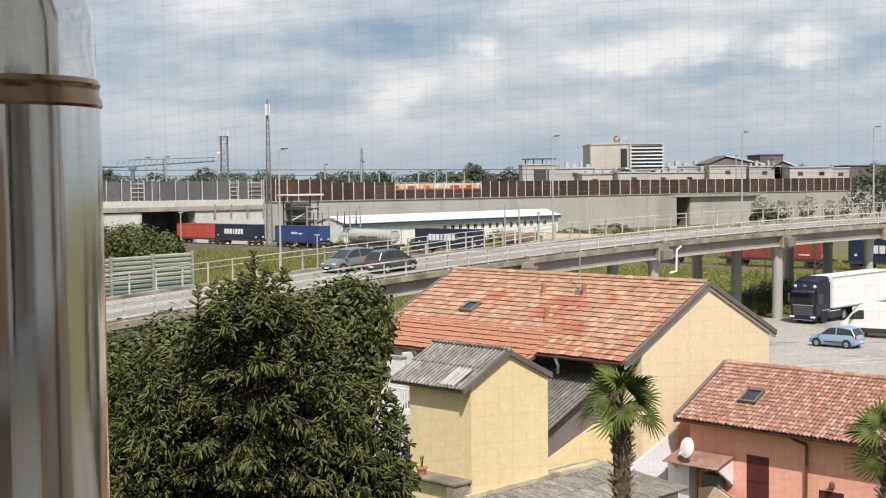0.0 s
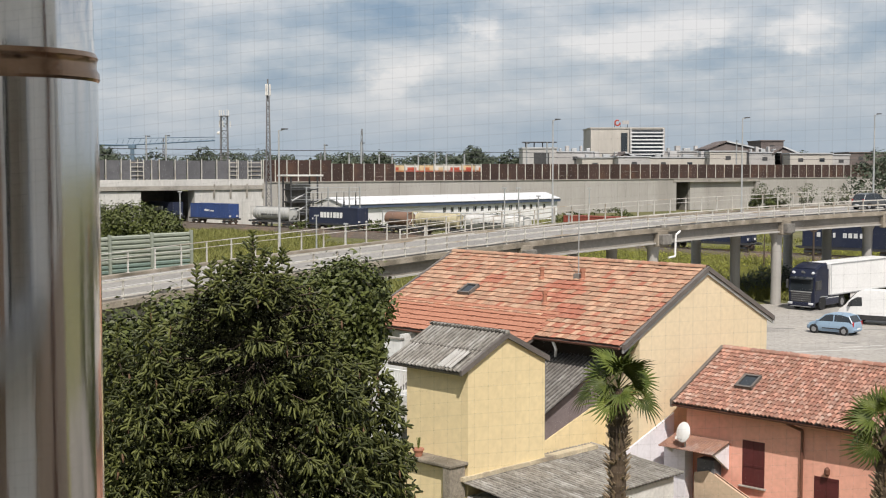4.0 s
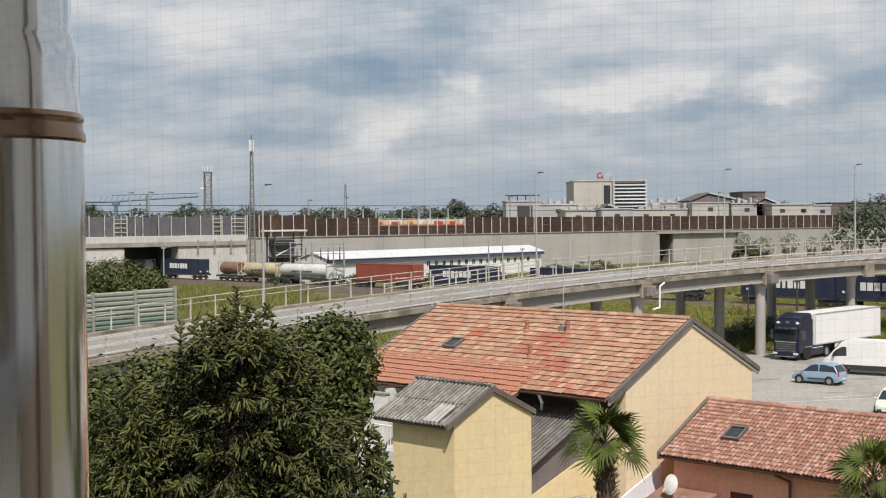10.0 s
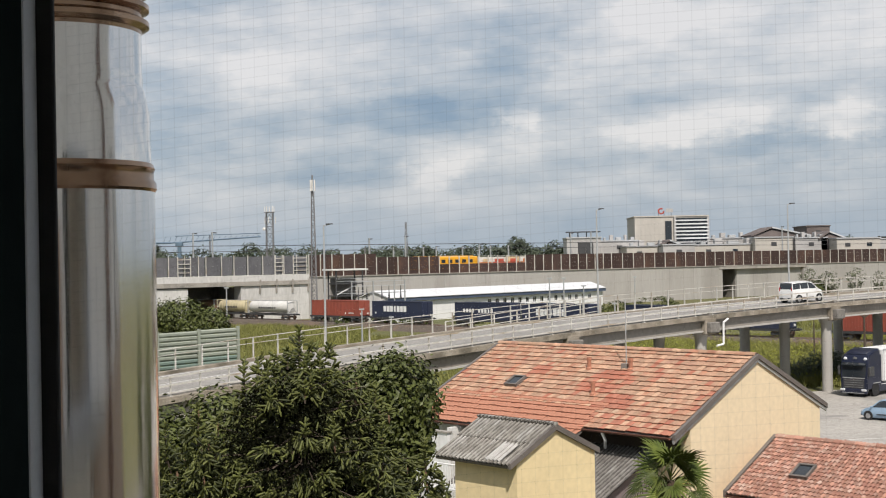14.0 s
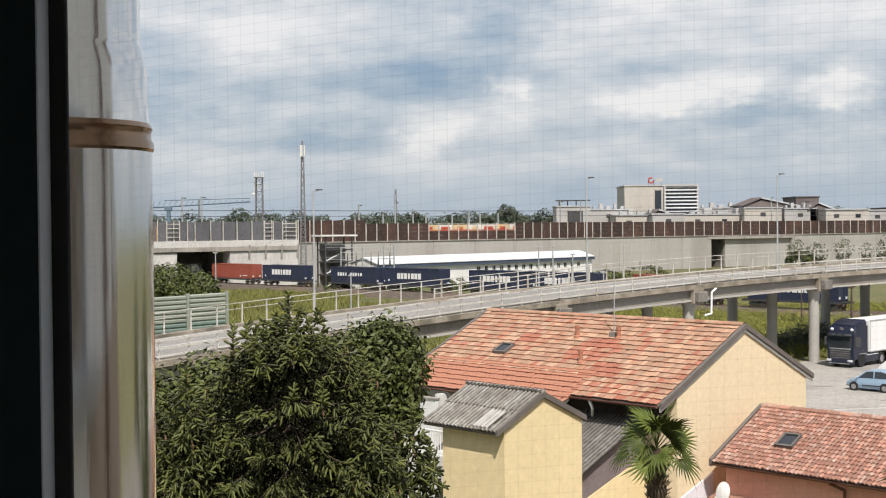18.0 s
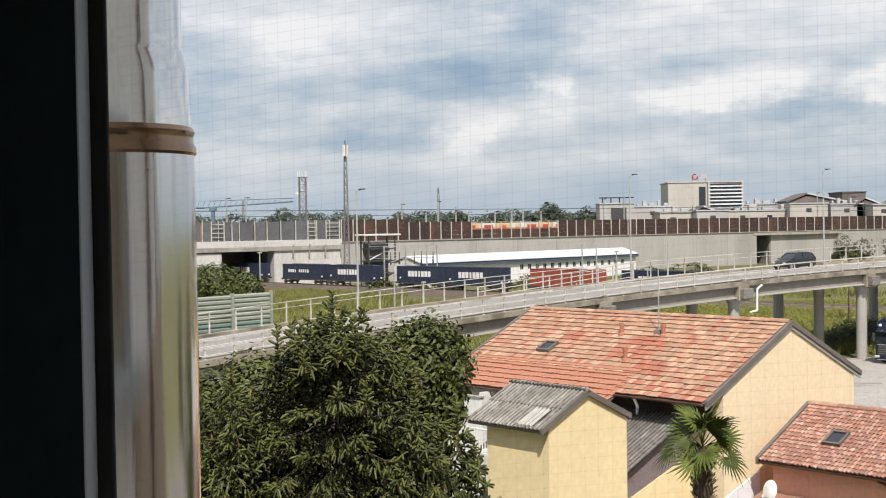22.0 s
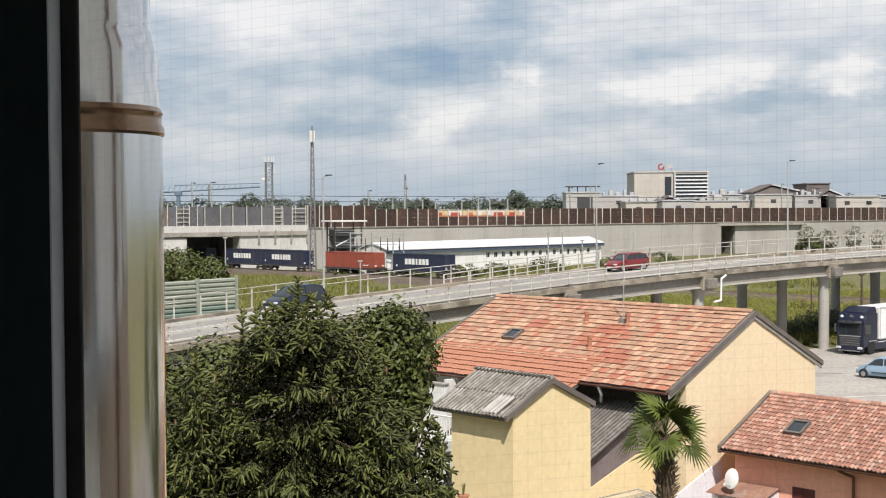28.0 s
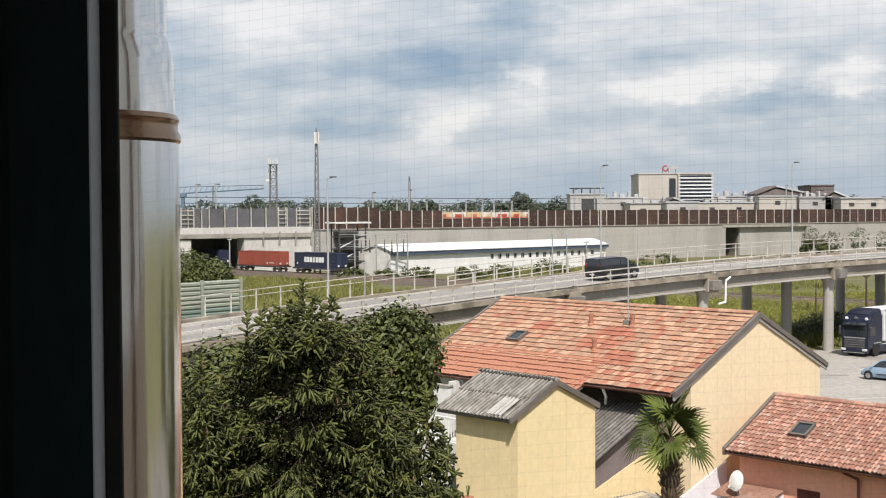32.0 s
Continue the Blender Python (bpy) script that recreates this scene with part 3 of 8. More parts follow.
# main wall in cast bays, with a niche
edges = [W_END] + [W_END + 12.5 * i for i in range(1, 40) if W_END + 12.5 * i < W_R] + [W_R]
for a, b in zip(edges, edges[1:]):
    cuts = [(a, b)]
    if a < N_B and b > N_A:
        cuts = [(a, max(a, N_A)), (min(b, N_B), b)]
    for u, w in cuts:
        if w - u > 0.1:
            bm = bmesh.new()
            box(bm, (u + w) / 2, 0.6, TOPZ / 2, w - u - 0.06, 1.2, TOPZ, bevel=0.03)
            part("wall_bay", bm, M["concrete_pale"], via)
bm = bmesh.new()
N_D = wall_s(az(1226))       # dark opening: N_A to N_D
for a, b in ((W_END, N_A - 0.3), (N_D, W_R)):
    bm = bmesh.new()
    box(bm, (a + b) / 2, 1.9, TOPZ / 2 - 0.1, b - a, 0.3, TOPZ - 0.2)
    part("backing", bm, M["concrete_dark"], via)
# niche insides in dark concrete, to deepen the shade of the opening
for x in (N_A - 0.15, N_D + 0.15):
    bm = bmesh.new()
    box(bm, x, 5.3, TOPZ / 2 - 0.25, 0.3, 6.4, TOPZ - 0.5)
    part("niche_side", bm, M["concrete_dark"], via)
bm = bmesh.new()
box(bm, (N_A + N_D) / 2, 8.65, TOPZ / 2 - 0.25, N_D - N_A + 0.6, 0.3, TOPZ - 0.5)
part("niche_end", bm, M["concrete_dark"], via)
# underpass sides added in dark concrete, for the shade inside
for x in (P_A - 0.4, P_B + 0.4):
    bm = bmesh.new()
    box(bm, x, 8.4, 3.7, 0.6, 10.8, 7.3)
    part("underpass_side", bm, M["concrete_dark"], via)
bm = bmesh.new()
box(bm, (N_A + N_B) / 2, 0.7, TOPZ - 0.5, N_B - N_A + 3, 1.7, 0.8)
part("lintel", bm, M["concrete"], via)
bm = bmesh.new()        # recessed bay beside the dark opening
box(bm, (wall_s(az(1226)) + N_B) / 2, 1.35, TOPZ / 2, N_B - wall_s(az(1226)), 0.7, TOPZ - 0.1)
part("recess_wall", bm, M["concrete_pale"], via)
bm = bmesh.new()
box(bm, (W_END + W_R) / 2, 0.45, TOPZ + 0.08, W_R - W_END, 1.4, 0.2)
part("coping", bm, M["concrete"], via)

# barrier on the wall: brown panels between steel posts
bar = thing("noise_barrier", WALL_M, "rust-brown noise barrier panels between steel posts on the viaduct", "noise barrier", kind="structure")
bm = bmesh.new()
box(bm, 0, 0, 2.02, 0.2, 0.22, 4.05)
post_me = mesh_of("post", bm, M["white_rail"])


def panel_mesh(w, h, m, name="panel"):
    bm = bmesh.new()
    n = max(2, round(h / 1.0))
    for i in range(n):
        box(bm, 0, 0.0, h / n * (i + 0.5), w - 0.16, 0.12 + 0.02 * (i % 2), h / n - 0.012)
    return mesh_of(name, bm, m)


S_S1, S_T0, S_T1 = wall_s(az(578)), wall_s(az(702)), wall_s(az(852))
s, segs = W_END + 0.3, []
while s < W_R:
    step = 3.0 if s < wall_s(az(1000)) else 4.1
    segs.append((s, step))
    s += step
pm = {}
for s, step in segs:
    high = s < S_S1
    clear = S_T0 - 1 < s < S_T1 - 2
    h = 4.75 if high else (2.1 if clear else 4.0)
    if (step, h) not in pm:
        pm[step, h] = panel_mesh(step, h, M["rust"])
    part("panel", pm[step, h], None, bar, m=pose(s + step / 2, 0.35, TOPZ + 0.18))
    part("post", post_me, None, bar, m=pose(s, 0.25, TOPZ + 0.15) @ Matrix.Diagonal((1, 1, 1.2 if high else 1, 1)))
    if clear:       # clear upper pane in a thin rail
        bm = bmesh.new()
        box(bm, step / 2, 0, 1.85, step - 0.2, 0.06, 0.07)
        part("pane_rail", bm, M["white_rail"], bar, m=pose(s, 0.3, TOPZ + 2.2))

# grey barrier with posts and ladder frames over the underpass
bar2 = thing("grey_noise_barrier", WALL_M, "dark grey see-through noise barrier with pale steel posts", "noise barrier", kind="structure")
bm = bmesh.new()
box(bm, 0, 0, 2.15, 0.16, 0.16, 4.3)
post2 = mesh_of("post", bm, M["white_rail"])
pp = {}
s = W_L
k = 0
while s < W_END - 0.5:
    step = (3.6, 3.1, 1.7, 3.6, 2.9, 3.3)[k % 6]
    if step not in pp:
        pp[step] = panel_mesh(step, 3.9, M["greybar"])
    part("panel", pp[step], None, bar2, m=pose(s + step / 2, 0.5, 9.95))
    part("post", post2, None, bar2, m=pose(s, -0.1, 9.8))
    s += step
    k += 1
for px0, px1 in ((231, 254), (405, 421), (438, 462)):
    a, b = wall_s(az(px0)), wall_s(az(px1))
    fr = thing("ladder_frame", WALL_M @ pose(a, -0.35, 9.8), "pale steel ladder frame against the grey barrier", "steel frame", "ladder frames")
    for x in (0, b - a):
        bm = bmesh.new()
        box(bm, x, 0, 2.1, 0.18, 0.18, 4.2)
        part("upright", bm, M["white_rail"], fr)
    for z in (0.9, 1.8, 2.7, 3.6):
        bm = bmesh.new()
        box(bm, (b - a) / 2, 0, z, b - a, 0.14, 0.16)
        part("rung", bm, M["white_rail"], fr)

# ---- road bridge ----
CX, CY, CZ = (4e-06, 0.000242, 0.655203, -39.530214), (-6e-06, -0.000165, 0.76093, 49.503), (-2.813e-4, 0.081854, 3.5375)
KSC = 0.97


def road(L, off=0.0, dz=0.0):
    """A point of the bridge: L metres along its near rail, off metres across to the far side, dz over the rail's top."""
    x, y = np.polyval(CX, L) * KSC, np.polyval(CY, L) * KSC
    dx, dy = np.polyval(np.polyder(CX), L), np.polyval(np.polyder(CY), L)
    n = math.hypot(dx, dy)
    z = EYE - (EYE - np.polyval(CZ, L)) * KSC
    return Vector((x - dy / n * off, y + dx / n * off, z + dz))


def road_dir(L):
    d = road(L + 0.5) - road(L - 0.5)
    return math.degrees(math.atan2(d.y, d.x))


DECK = 9.0
LS = [2.0 * i for i in range(0, 81)]
bridge = thing("road_bridge", pose(0, 0, 0), "concrete road bridge rising on round piers", "bridge", kind="structure")


def run(name, off0, off1, z0, z1, m, par=bridge, L0=0, L1=160, cut=None, label=""):
    """A long piece of the bridge: the outline between two offsets and two heights, carried along it."""
    bm = bmesh.new()
    prev = None
    ls = [l for l in LS if L0 <= l <= L1]
    for L in ls:
        ring = [bm.verts.new(road(L, o, z)) for o, z in ((off0, z0), (off1, z0), (off1, z1), (off0, z1))]
        if prev:
            for i in range(4):
                bm.faces.new((prev[i], prev[(i + 1) % 4], ring[(i + 1) % 4], ring[i]))
        else:
            bm.faces.new(ring)
        prev = ring
    bm.faces.new(prev[::-1])
    return part(name, bm, m, par, label)


run("carriageway", 0.45, DECK - 0.45, -1.25, -1.0, M["road"])
run("edge_beam", -0.22, 0.45, -1.44, -1.08, M["concrete_stained"])
run("edge_beam", DECK - 0.45, DECK + 0.22, -1.28, -0.82, M["concrete_stained"])
# slab and inner girders darker than the near girder
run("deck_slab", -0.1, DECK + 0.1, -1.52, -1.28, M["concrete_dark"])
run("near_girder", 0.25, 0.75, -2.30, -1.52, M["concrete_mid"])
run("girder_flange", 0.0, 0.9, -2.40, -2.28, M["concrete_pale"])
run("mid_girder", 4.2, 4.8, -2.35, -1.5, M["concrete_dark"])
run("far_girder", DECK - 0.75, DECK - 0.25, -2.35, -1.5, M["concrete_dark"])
run("lane_line", 4.45, 4.57, -1.0, -0.994, M["dirty_white"])
run("lane_line", 1.0, 1.12, -1.0, -0.994, M["dirty_white"])
run("lane_line", 7.9, 8.02, -1.0, -0.994, M["dirty_white"])
for L in (18.5, 34.5, 50.5, 66.5, 82.5, 98.7, 112.8, 128.5, 144.5):
    p = road(L, 2.2 if L == 112.8 else 0.9)
    for k in range(3):
        base = Vector((p.x - Q * 4.25 * k, p.y + Q * 4.25 * k, 0))
        pier = thing("pier", Matrix.Translation(base), "round concrete bridge pier on the ground", "pier", "bridge piers", "structure")
        bm = bmesh.new()
        hgt = p.z - 2.42
        lathe(bm, [(0.5, 0), (0.46, 0.05), (0.46, hgt - 1.2), (0.5, hgt - 0.5), (0.75, hgt)], 20)
        part("shaft", bm, M["concrete_pale"], pier, smooth=True)
    bm = bmesh.new()
    box(bm, 0, 0, 0, 11.5, 1.3, 0.85, bevel=0.06)
    part("pier_cap", bm, M["concrete_dark"], bridge, m=pose(p.x - Q * 4.25, p.y + Q * 4.25, p.z - 2.05, 0, 0, 135))
    bm = bmesh.new()
    box(bm, 0, 0, 0, 1.25, 0.5, 1.35, bevel=0.05)
    part("bearing_block", bm, M["concrete_stained"], bridge, m=pose(*road(L, 0.0, -1.95), 0, 0, road_dir(L)))
    bm = bmesh.new()
    box(bm, 0, 0, 0, 0.35, 0.62, 0.5)
    part("joint_cover", bm, M["concrete_dark"], bridge, m=pose(*road(L, 0.12, -1.12), 0, 0, road_dir(L)))


def railing(name, off, label, hi, wbeam, group, foot=-0.82):
    rl = thing(name, pose(0, 0, 0), label, "railing", group, "structure")
    bm = bmesh.new()
    box(bm, 0, 0, hi / 2 - 0.02, 0.07, 0.10, hi)
    box(bm, 0, 0, 0.02, 0.2, 0.22, 0.03)
    me = mesh_of("post", bm, M["white_rail"])
    L = 1.0
    while L < 158:
        part("post", me, None, rl, m=pose(*road(L, off, foot), 0, 0, road_dir(L)))
        L += 2.05
    for z, h in wbeam:
        run("rail", off - 0.10, off - 0.05, z - h / 2, z + h / 2, M["white_rail"], rl)
    return rl


railing("near_railing", 0.1, "pale galvanised post and rail barrier along the bridge edge", 1.14, ((0.0, 0.09), (-0.45, 0.10), (-0.88, 0.09)), "bridge railings", -1.08)
railing("far_railing", DECK - 0.1, "pale galvanised barrier with taller posts on the far bridge edge", 1.45, ((0.20, 0.035), (0.58, 0.05)), "bridge railings")

# white drain pipe on the bridge
dp = thing("drain_pipe", pose(*road(83.6, -0.32, 0), 0, 0, road_dir(83.6)), "white plastic drain pipe bent down the bridge side", "drain pipe")
bm = bmesh.new()
for a, b in (((0.9, 0, -1.45), (0.35, 0, -1.75)), ((0.35, 0, -1.75), (0.3, 0, -3.5)), ((0.3, 0, -3.5), (-0.5, 0, -3.6))):
    rod(bm, a, b, 0.085, n=10)
part("pipe", bm, M["white"], dp, smooth=True)

# street lamps beside the bridge
def lamp(name, base, h, arm_dir):
    lp = thing(name, Matrix.Translation(base), "slim grey street lamp post with a small flat head", "street lamp", "street lamps")
    bm = bmesh.new()
    rod(bm, (0, 0, 0), (0, 0, h), 0.095, 0.055, n=10)
    part("pole", bm, M["galv"], lp, smooth=True)
    bm = bmesh.new()
    rod(bm, (0, 0, h - 0.05), (arm_dir * 0.5, 0, h + 0.08), 0.035, n=6)
    part("arm", bm, M["galv"], lp)
    bm = bmesh.new()
    box(bm, arm_dir * 0.42, 0, h + 0.08, 0.5, 0.22, 0.08, bevel=0.02)
    part("head", bm, M["steel_dark"], lp)


for bx, by, zb, zt in ((-11.76, 92, 4.6, 15.0), (9.6, 112, 6.9, 16.45), (28.47, 122, 7.6, 16.98), (43.2, 128.5, 8.6, 17.6)):
    lamp("street_lamp", Vector((bx, by, zb)), zt - zb, 1)

# green noise barrier at the far edge of the ramp
gb = thing("green_noise_barrier", pose(0, 0, 0), "pale green ribbed metal noise barrier beside the ramp", "noise barrier", kind="structure")
g0, g1 = Vector((-30.0, 80.0, 4.1)), Vector((-18.75, 95.0, 4.3))
gd = (g1 - g0)
gn = 5
gang = math.degrees(math.atan2(gd.y, gd.x))
green = mat("pale_green_panel", (0.31, 0.335, 0.275), (0.26, 0.285, 0.235), rough=0.55, scale=0.5, fine=0.1, rand=0.08)
green2 = mat("blue_green_panel", (0.19, 0.25, 0.215), (0.155, 0.21, 0.18), rough=0.55, scale=0.5, fine=0.1, rand=0.08)
for i in range(gn):
    p = g0 + gd * (i / gn)
    w = gd.length / gn
    for j in range(5):
        bm = bmesh.new()
        for q in range(2):
            box(bm, w / 2, 0, 0.165 + q * 0.332, w - 0.2, 0.20, 0.31, bevel=0.085)
        part("panel", bm, green2 if j < 2 else green, gb, m=pose(p.x, p.y, p.z + j * 0.665, 0, 0, gang))
    for q in (p, g1) if i == gn - 1 else (p,):
        bm = bmesh.new()
        box(bm, 0, -0.05, 1.7, 0.18, 0.22, 3.5)
        part("post", bm, green, gb, m=pose(q.x, q.y, q.z - 0.05, 0, 0, gang))
bm = bmesh.new()
box(bm, gd.length / 2, 0, -2.1, gd.length + 4, 0.4, 4.3)
part("base_wall", bm, M["concrete"], gb, m=pose(*g0, 0, 0, gang))

# ---- tiled and corrugated roofs ----


def tile_mesh(w, l, rise, m, seg=4, name="tile"):
    """A roof tile with an arched section, thicker at its lower lip; x across, y up the slope."""
    bm = bmesh.new()
    th = 0.018
    rows = []
    for y, lift in ((0.0, 0.055), (l, 0.004)):
        top = [bm.verts.new((w * (i / seg - 0.5), y, lift + rise * math.sin(math.pi * i / seg))) for i in range(seg + 1)]
        rows.append(top)
    low = [bm.verts.new((v.co.x, v.co.y, v.co.z - th - 0.01)) for v in rows[0]]
    for i in range(seg):
        bm.faces.new((rows[0][i], rows[0][i + 1], rows[1][i + 1], rows[1][i]))
        bm.faces.new((low[i], low[i + 1], rows[0][i + 1], rows[0][i]))
    for e in (0, seg):
        a = bm.verts.new((rows[1][e].co.x, l, -0.012))
        bm.faces.new((rows[0][e], rows[1][e], a, low[e]))
    return mesh_of(name, bm, m, smooth=True)


def tile_field(parent, frame_m, spots, me, me_rest, near, name="tile"):
    """Tiles at (x, y, lift) on the slope with pose frame_m. The nearest are parts, the rest one joined part."""
    rnd = random.Random(7)
    order = sorted(spots, key=near)
    for x, y in order[:300]:
        j = pose(x + rnd.uniform(-0.012, 0.012), y + rnd.uniform(-0.018, 0.018), rnd.uniform(0, 0.012), rnd.uniform(-1.5, 1.5), rnd.uniform(-1.5, 1.5), rnd.uniform(-1.8, 1.8))
        part(name, me, None, parent, m=frame_m @ j)
    rest = order[300:]
    if not rest:
        return
    co = np.empty(len(me_rest.vertices) * 3)
    me_rest.vertices.foreach_get("co", co)
    co = co.reshape(-1, 3)
    polys = [list(p.vertices) for p in me_rest.polygons]
    V, F = [], []
    for k, (x, y) in enumerate(rest):
        j = np.array(pose(x + rnd.uniform(-0.012, 0.012), y + rnd.uniform(-0.018, 0.018), rnd.uniform(0, 0.012), rnd.uniform(-1.5, 1.5), rnd.uniform(-1.5, 1.5), rnd.uniform(-1.8, 1.8)))
        V.append(co @ j[:3, :3].T + j[:3, 3])
        F += [[i + k * len(co) for i in p] for p in polys]
    me2 = bpy.data.meshes.new("tiles_rest")
    me2.from_pydata(np.concatenate(V).tolist(), [], F)
    me2.materials.append(me_rest.materials[0])
    ob = part("tiles", me2, None, parent, m=frame_m)
    tagged(ob, kind="stuff")


def slope_pose(x0, y0, z0, y1, z1):
    """Pose of a roof slope: x along the eave, y up the slope, from the eave (y0, z0) to the ridge (y1, z1)."""
    return Matrix.Translation((x0, y0, z0)) @ pose(0, 0, 0, math.degrees(math.atan2(z1 - z0, abs(y1 - y0))), 0, 0 if y1 > y0 else 180)


def corrugated(w, l, m, pitch=0.177, amp=0.036, name="sheet"):
    """A corrugated sheet, waves across x, with thickness; lower edge at y 0."""
    bm = bmesh.new()
    n = max(4, int(w / pitch * 8))
    def row(y, dz):
        return [bm.verts.new((w * i / n, y, dz + amp * math.sin(2 * math.pi * w * i / n / pitch))) for i in range(n + 1)]

    for r0, r1 in (((0, 0.0), (l, 0.0)), ((l, -0.02), (0, -0.02)), ((0, -0.02), (0, 0.0))):
        a, b = row(*r0), row(*r1)
        for i in range(n):
            bm.faces.new((a[i], a[i + 1], b[i + 1], b[i]))
    me = mesh_of(name, bm, m)
    me.polygons.foreach_set("use_smooth", [True] * len(me.polygons))
    return me


def wall_with_holes(bm, x0, x1, z0, z1, y, th, holes):
    """A wall along x at y, th thick, with rectangular openings (x0, x1, z0, z1)."""
    xs = sorted({x0, x1, *[h[0] for h in holes], *[h[1] for h in holes]})
    for a, b in zip(xs, xs[1:]):
        zs = [z0]
        hs = sorted((h[2], h[3]) for h in holes if h[0] < (a + b) / 2 < h[1])
        spans, z = [], z0
        for u, w in hs:
            spans.append((z, u))
            z = w
        spans.append((z, z1))
        for u, w in spans:
            if w - u > 0.01:
                box(bm, (a + b) / 2, y + th / 2, (u + w) / 2, b - a, th, w - u)


# ---- yellow house with a clay tile roof ----
house = thing("yellow_house", grid_pose(0, 0), "two-storey yellow plastered house with a weathered clay tile roof", "house")
R_T, R_Z, SL = 41.3, 8.5, 0.475
H_L, H_R = -40.6, -27.2
X_CUT_R = -31.1
E_N, E_F, E_X = 36.05, 46.1, 35.55       # near eave, far eave, eave of the drawn-down part


def rz_at(t):
    return R_Z - abs(t - R_T) * SL


bm = bmesh.new()
extrude_poly(bm, [(37.1, 0), (45.7, 0), (45.7, rz_at(45.7) - 0.16), (R_T, R_Z - 0.16), (37.1, rz_at(37.1) - 0.16)], 0.35, "X", H_R - 0.30)
part("gable_wall", bm, M["yellow_pale"], house)
bm = bmesh.new()
extrude_poly(bm, [(37.1, 0), (45.7, 0), (45.7, rz_at(45.7) - 0.16), (R_T, R_Z - 0.16), (37.1, rz_at(37.1) - 0.16)], 0.35, "X", H_L + 0.4)
part("gable_wall", bm, M["yellow_pale"], house)
bm = bmesh.new()
wall_with_holes(bm, H_L + 0.75, H_R - 0.30, 0, rz_at(37.1) - 0.2, 37.1, 0.35, [(H_L + 1.2, H_L + 3.2, 3.0, 5.2)])
part("front_wall", bm, M["yellow_pale"], house)
bm = bmesh.new()
box(bm, H_L + 2.4, 36.98, 4.6, 3.6, 0.1, 1.9)
part("white_panel", bm, M["dirty_white"], house, "white plastered upper wall under the eave")
# very dark timber tone, with the eave's deep shade put into the colour
timber = mat("eave_shade_timber", (0.045, 0.033, 0.026), (0.03, 0.022, 0.018), scale=3, fine=0.3)
# panel added before the wall for the dark band under the eave
bm = bmesh.new()
box(bm, -30.4, 37.04, 5.52, 5.6, 0.1, 0.62)
part("eave_boarding", bm, timber, house, "dark board for timber and shade under the eave")
for k in range(9):
    bm = bmesh.new()
    extrude_poly(bm, [(E_N + 0.1, rz_at(E_N + 0.1) - 0.24), (37.1, rz_at(37.1) - 0.24), (37.1, rz_at(37.1) - 0.12), (E_N + 0.1, rz_at(E_N + 0.1) - 0.12)], 0.1, "X", X_CUT_R + 0.48 * k)
    part("rafter", bm, timber, house)
bm = bmesh.new()
box(bm, (H_L + H_R) / 2, 45.5, 3.0, H_R - H_L - 1.4, 0.35, 6.0)
part("back_wall", bm, M["yellow_pale"], house)
for side, (y0, y1) in (("near", (E_N, R_T)), ("far", (E_F, R_T))):
    bm = bmesh.new()
    l = math.hypot(y1 - y0, R_Z - rz_at(y0))
    fm = slope_pose((H_L if side == "near" else H_R), y0, rz_at(y0), y1, R_Z)
    box(bm, (H_R - H_L) / 2, l / 2, -0.07, H_R - H_L, l, 0.1)
    part("roof_deck", bm, M["trim_dark"], house, m=fm)
bm = bmesh.new()
X_CUT = -31.2
fm_x = slope_pose(H_L, E_X, rz_at(E_X), R_T, R_Z)
box(bm, (X_CUT - H_L) / 2, 0.62, -0.07, X_CUT - H_L, 1.22, 0.1)
part("lower_deck", bm, M["trim_dark"], house, m=fm_x)
for t0, nm in ((E_N, "gutter"), (E_F, "gutter"), (E_X, "gutter")):
    bm = bmesh.new()
    x0, x1 = (H_L, X_CUT) if t0 == E_X else ((X_CUT, H_R) if t0 == E_N else (H_L, H_R))
    sgn = -1 if t0 < R_T else 1
    pr = [(0.075 * math.cos(math.pi * k / 6), -0.075 * math.sin(math.pi * k / 6)) for k in range(7)]
    pr += [(0.055 * math.cos(math.pi * k / 6), -0.055 * math.sin(math.pi * k / 6)) for k in range(6, -1, -1)]
    extrude_poly(bm, [(t0 + sgn * 0.08 + u, rz_at(t0) - 0.03 + w) for u, w in pr], x1 - x0, "X", x0)
    part(nm, bm, M["brown_metal"], house, smooth=True)
for x in (H_R + 0.052, H_L - 0.1):       # verge boards on the gables
    for t0 in (E_N, E_F):
        bm = bmesh.new()
        extrude_poly(bm, [(t0, rz_at(t0) - 0.11), (R_T, R_Z - 0.11), (R_T, R_Z + 0.08), (t0, rz_at(t0) + 0.08)], 0.13, "X", x)
        part("verge_board", bm, M["trim_dark"], house)
        if x > -30:
            bm = bmesh.new()
            extrude_poly(bm, [(t0, rz_at(t0) - 0.24), (R_T, R_Z - 0.24), (R_T, R_Z - 0.115), (t0, rz_at(t0) - 0.115)], 0.07, "X", x)
            part("verge_trim", bm, M["galv"], house)
# main slope
fm = slope_pose(H_L, E_N, rz_at(E_N), R_T, R_Z)
ln = math.hypot(R_T - E_N, R_Z - rz_at(E_N))
TW, TLN = 0.247, ln / round(ln / 0.345)
spots = [(TW * (i + 0.5) + 0.02, TLN * j) for j in range(round(ln / TLN)) for i in range(int((H_R - H_L) / TW)) if not (j < 4 and TW * i < X_CUT - H_L - 0.3)]
pick = random.Random(21)


